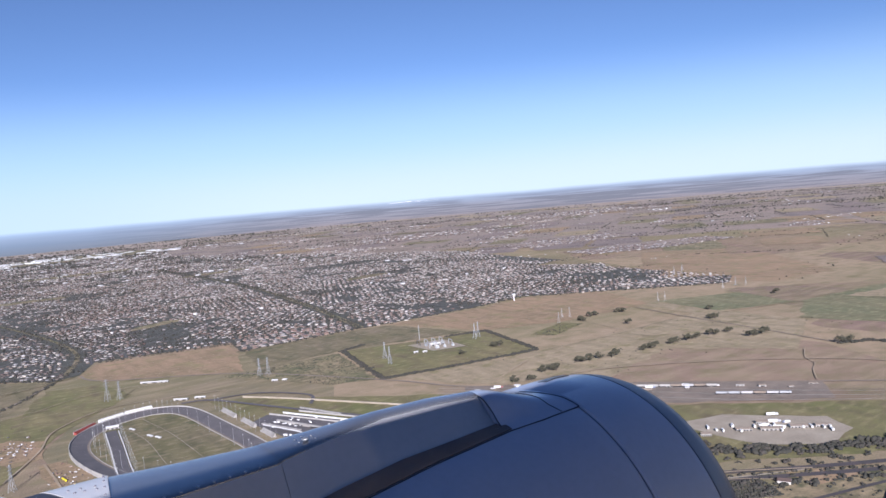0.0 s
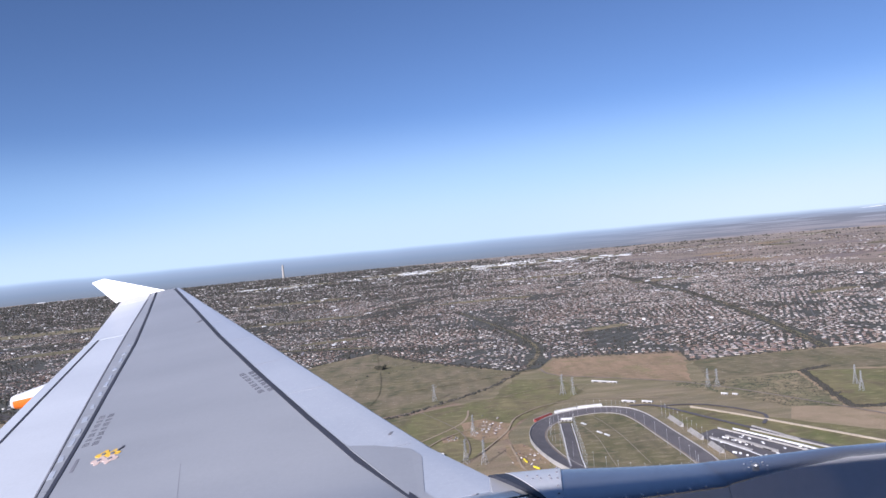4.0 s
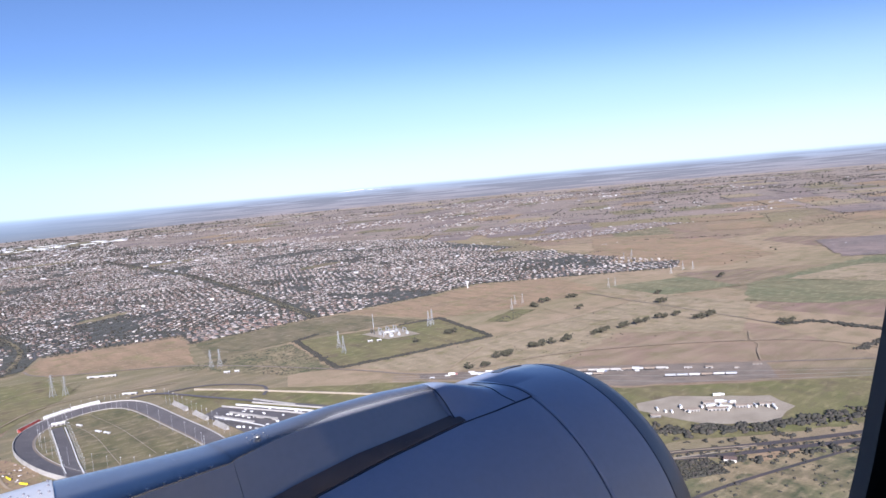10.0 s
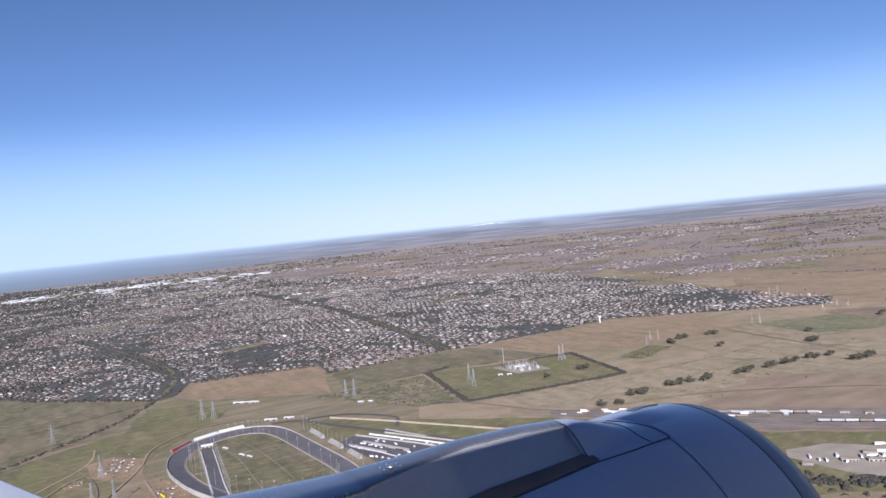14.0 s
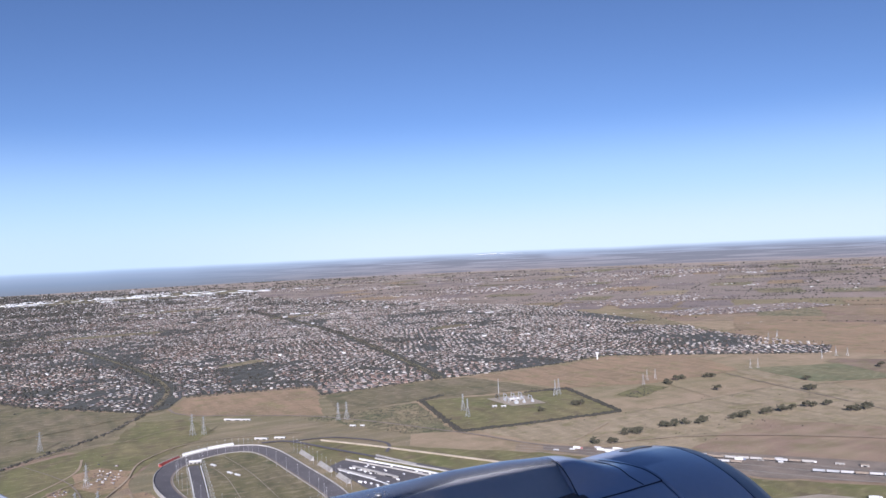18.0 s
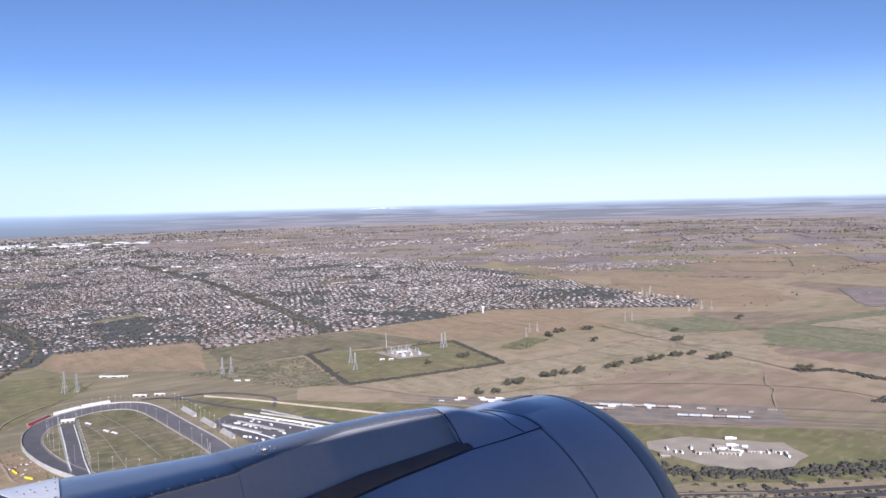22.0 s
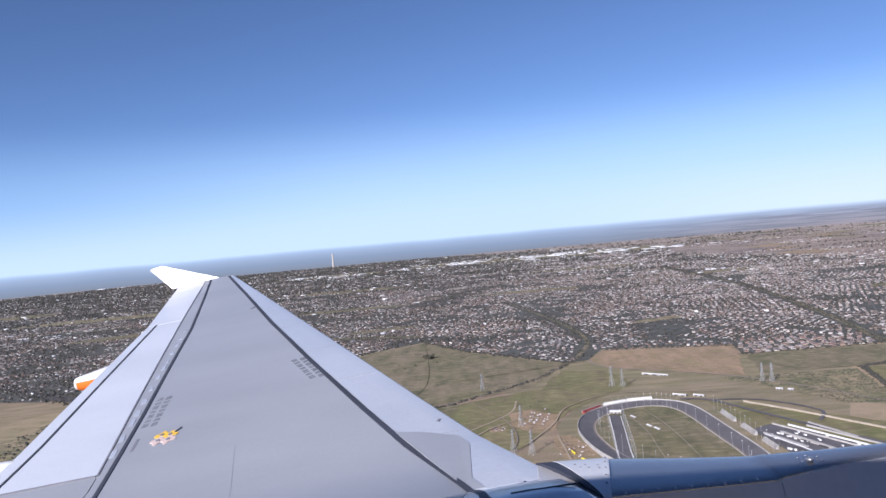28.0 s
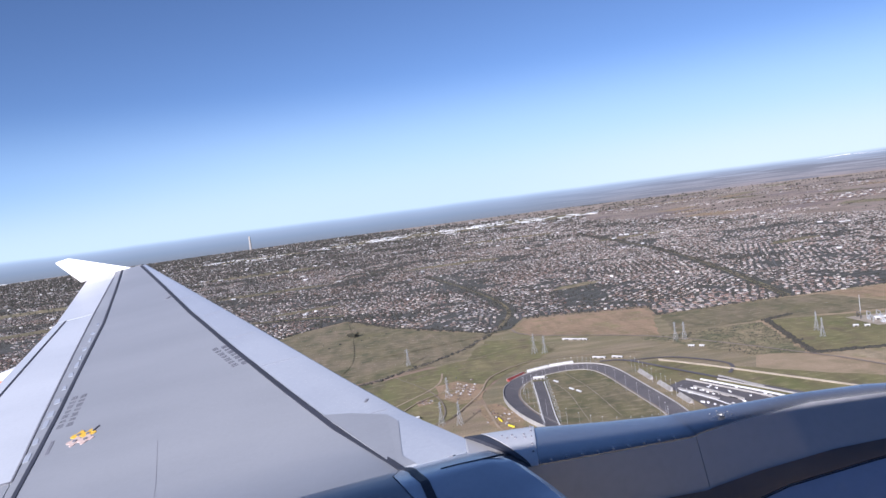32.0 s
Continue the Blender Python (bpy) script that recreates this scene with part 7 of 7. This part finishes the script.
for k in range(22):
    vehicle("car", 100 + R10.uniform(0, 26), 222 + R10.uniform(0, 40), R10.choice([20, 110, -70]), 1.1, 0.45, 0.36, "car parked beside the race track").location.z = 0.26
patch("red_field", [(192, 123), (199, 120), (206, 108), (190, 112)], 0.168, "tilled", "red-brown tilled plot beside a farmhouse", "field", 0.5)
rows_x, rows_y = [], []
for r_ in range(11):
    for k in range(26):
        u, v = k * 0.62, r_ * 1.15
        rows_x.append(166 + 0.80 * u + 0.42 * v)
        rows_y.append(122 - 0.46 * u + 0.85 * v)
clumps("orchard", np.array(rows_x) + R9.normal(0, .1, len(rows_x)), np.array(rows_y) + R9.normal(0, .1, len(rows_x)), R9.uniform(.3, .55, len(rows_x)), "dark rows of orchard trees on brown soil", "trees", "crowns", 0.45, 14)
for pts, w_, z_ in (([(170, 141), (184, 132), (200, 119)], 0.7, 0.47), ([(172, 134), (180, 128), (187, 120)], 0.5, 0.478), ([(331, 198), (318, 190), (310, 181), (300, 176), (287, 167)], 0.45, 0.486), ([(204, 271), (222, 281), (240, 290)], 0.9, 0.494), ([(24, 311), (25, 292), (27, 273), (40, 252)], 0.9, 0.502), ([(-15, 309), (-4, 329), (7, 340), (16, 345)], 0.7, 0.51), ([(-20, 379), (-4, 397), (14, 404), (36, 403)], 0.5, 0.518)):
    bm = bmesh.new()
    ribbon(bm, smooth_line(pts), w_, z_)
    tagged(link("dirt_path", bm, "dirt"), "pale worn dirt path over the grass", "track", kind="structure")

# ---- far woods, farms and scrub ----
fw = [np.stack([R9.normal(cx, sx_, n_), R9.normal(cy, sy_, n_)], 1) for cx, cy, sx_, sy_, n_ in ((760, 602, 22, 10, 90), (640, 640, 40, 8, 60), (980, 760, 60, 14, 120), (1250, 900, 90, 16, 150), (860, 1050, 80, 16, 130), (1500, 1150, 120, 20, 160), (900, 420, 60, 10, 70), (1300, 520, 100, 14, 120), (1700, 800, 140, 20, 170), (700, 1500, 90, 24, 140), (1150, 1900, 140, 30, 180), (1900, 1500, 160, 30, 180), (500, 2400, 160, 60, 160), (800, 2250, 160, 60, 160), (350, 2700, 160, 50, 120), (1000, 2550, 200, 60, 160))]
fw = np.concatenate(fw)
fr2 = np.hypot(fw[:, 0], fw[:, 1])
clumps("far_woods", fw[:, 0], fw[:, 1], fr2 * 0.0009 * R9.uniform(.5, 1.3, len(fw)), "dark woods and shelter belts far over the plain", "trees", "crowns", 0.35, 15)
# shelter belts along far paddock edges
bx_, by_, bs_ = [], [], []
R11 = random.Random(111)
for k in range(260):
    r_ = R11.uniform(620, 2850)
    a_ = radians(R11.uniform(4, 88))
    x, y = r_ * math.cos(a_), r_ * math.sin(a_)
    d_ = radians(38 + R11.choice([0, 90, 0]) + R11.uniform(-4, 4))
    if abs(math.sin(d_ - a_)) < 0.55:
        continue
    ln = R11.uniform(30, 150)
    for q in range(int(ln / (r_ * 0.0022)) + 2):
        if R11.random() < 0.25:
            continue
        u = q * r_ * 0.0022
        bx_.append(x + math.cos(d_) * u + R11.gauss(0, 1))
        by_.append(y + math.sin(d_) * u + R11.gauss(0, 1))
        bs_.append(r_ * 0.0009 * R11.uniform(.5, 1.3))
bx_, by_, bs_ = map(np.array, (bx_, by_, bs_))
keep_ = ~inside(SUBURB, bx_, by_)
clumps("shelter_belts", bx_[keep_], by_[keep_], bs_[keep_], "thin dark lines of trees along far paddock edges", "trees", "crowns", 0.4, 16)
gx_, gy_ = [], []
for k in range(70):
    r_, a_ = R11.uniform(650, 2400), radians(R11.uniform(2, 64))
    for q in range(R11.randint(2, 9)):
        gx_.append(r_ * math.cos(a_) + R11.gauss(0, r_ * .012))
        gy_.append(r_ * math.sin(a_) + R11.gauss(0, r_ * .006))
gx_, gy_ = np.array(gx_), np.array(gy_)
keep_ = ~inside(SUBURB, gx_, gy_)
gx_, gy_ = gx_[keep_], gy_[keep_]
gs_ = np.hypot(gx_, gy_) / 480
V9, T9 = many(WALL_V, FLAT_T, gx_, gy_, np.full(len(gx_), .04), R9.uniform(0, 3, len(gx_)), gs_ * R9.uniform(.4, 1.5, len(gx_)), gs_ * R9.uniform(.4, .9, len(gx_)), gs_ * .2)
tagged(arrays_mesh("farm_buildings", V9, T9, "sheds"), "white far farm sheds and glasshouses on the plain", "sheds", kind="stuff")
# low tussocks and bushes
for name, poly, n_, sz_, label in (("scrub", [(-250, 440), (-150, 366), (-70, 296), (0, 240), (60, 196), (20, 120), (-120, 120), (-260, 260)], 5200, 0.42, "low dark scrub on the brown slope"), ("scrub", [(60, 190), (100, 184), (150, 155), (205, 112), (260, 60), (120, 50), (40, 110)], 2600, 0.34, "low scrub beside the country road"), ("tussocks", [(118, 398), (186, 396), (170, 322), (150, 330)], 1500, 0.26, "dense dark tussocks in a rough paddock"), ("tussocks", [(283, 338), (318, 352), (325, 338), (290, 325)], 420, 0.36, "low green bushes in a strip"), ("tussocks", [(-40, 300), (30, 400), (100, 340), (60, 230)], 420, 0.22, "scattered weeds in the grass"), ("tussocks", [(180, 320), (400, 300), (420, 200), (240, 240)], 420, 0.26, "scattered weeds over dry paddocks")):
    px_, py_ = scatter(poly, n_, 300 + n_)
    ok_ = ~inside([(p.x, p.y) for p in OVAL], px_, py_)
    dn_ = np.array([noise.noise((a * 0.05, b * 0.05, 9)) for a, b in zip(px_, py_)])
    ok_ &= R9.random(len(px_)) < np.clip(0.35 + 1.5 * dn_, 0.05, 1)
    clumps(name, px_[ok_], py_[ok_], sz_ * R9.uniform(.5, 1.6, ok_.sum()), label, "scrub", "crowns", 0.35, n_)
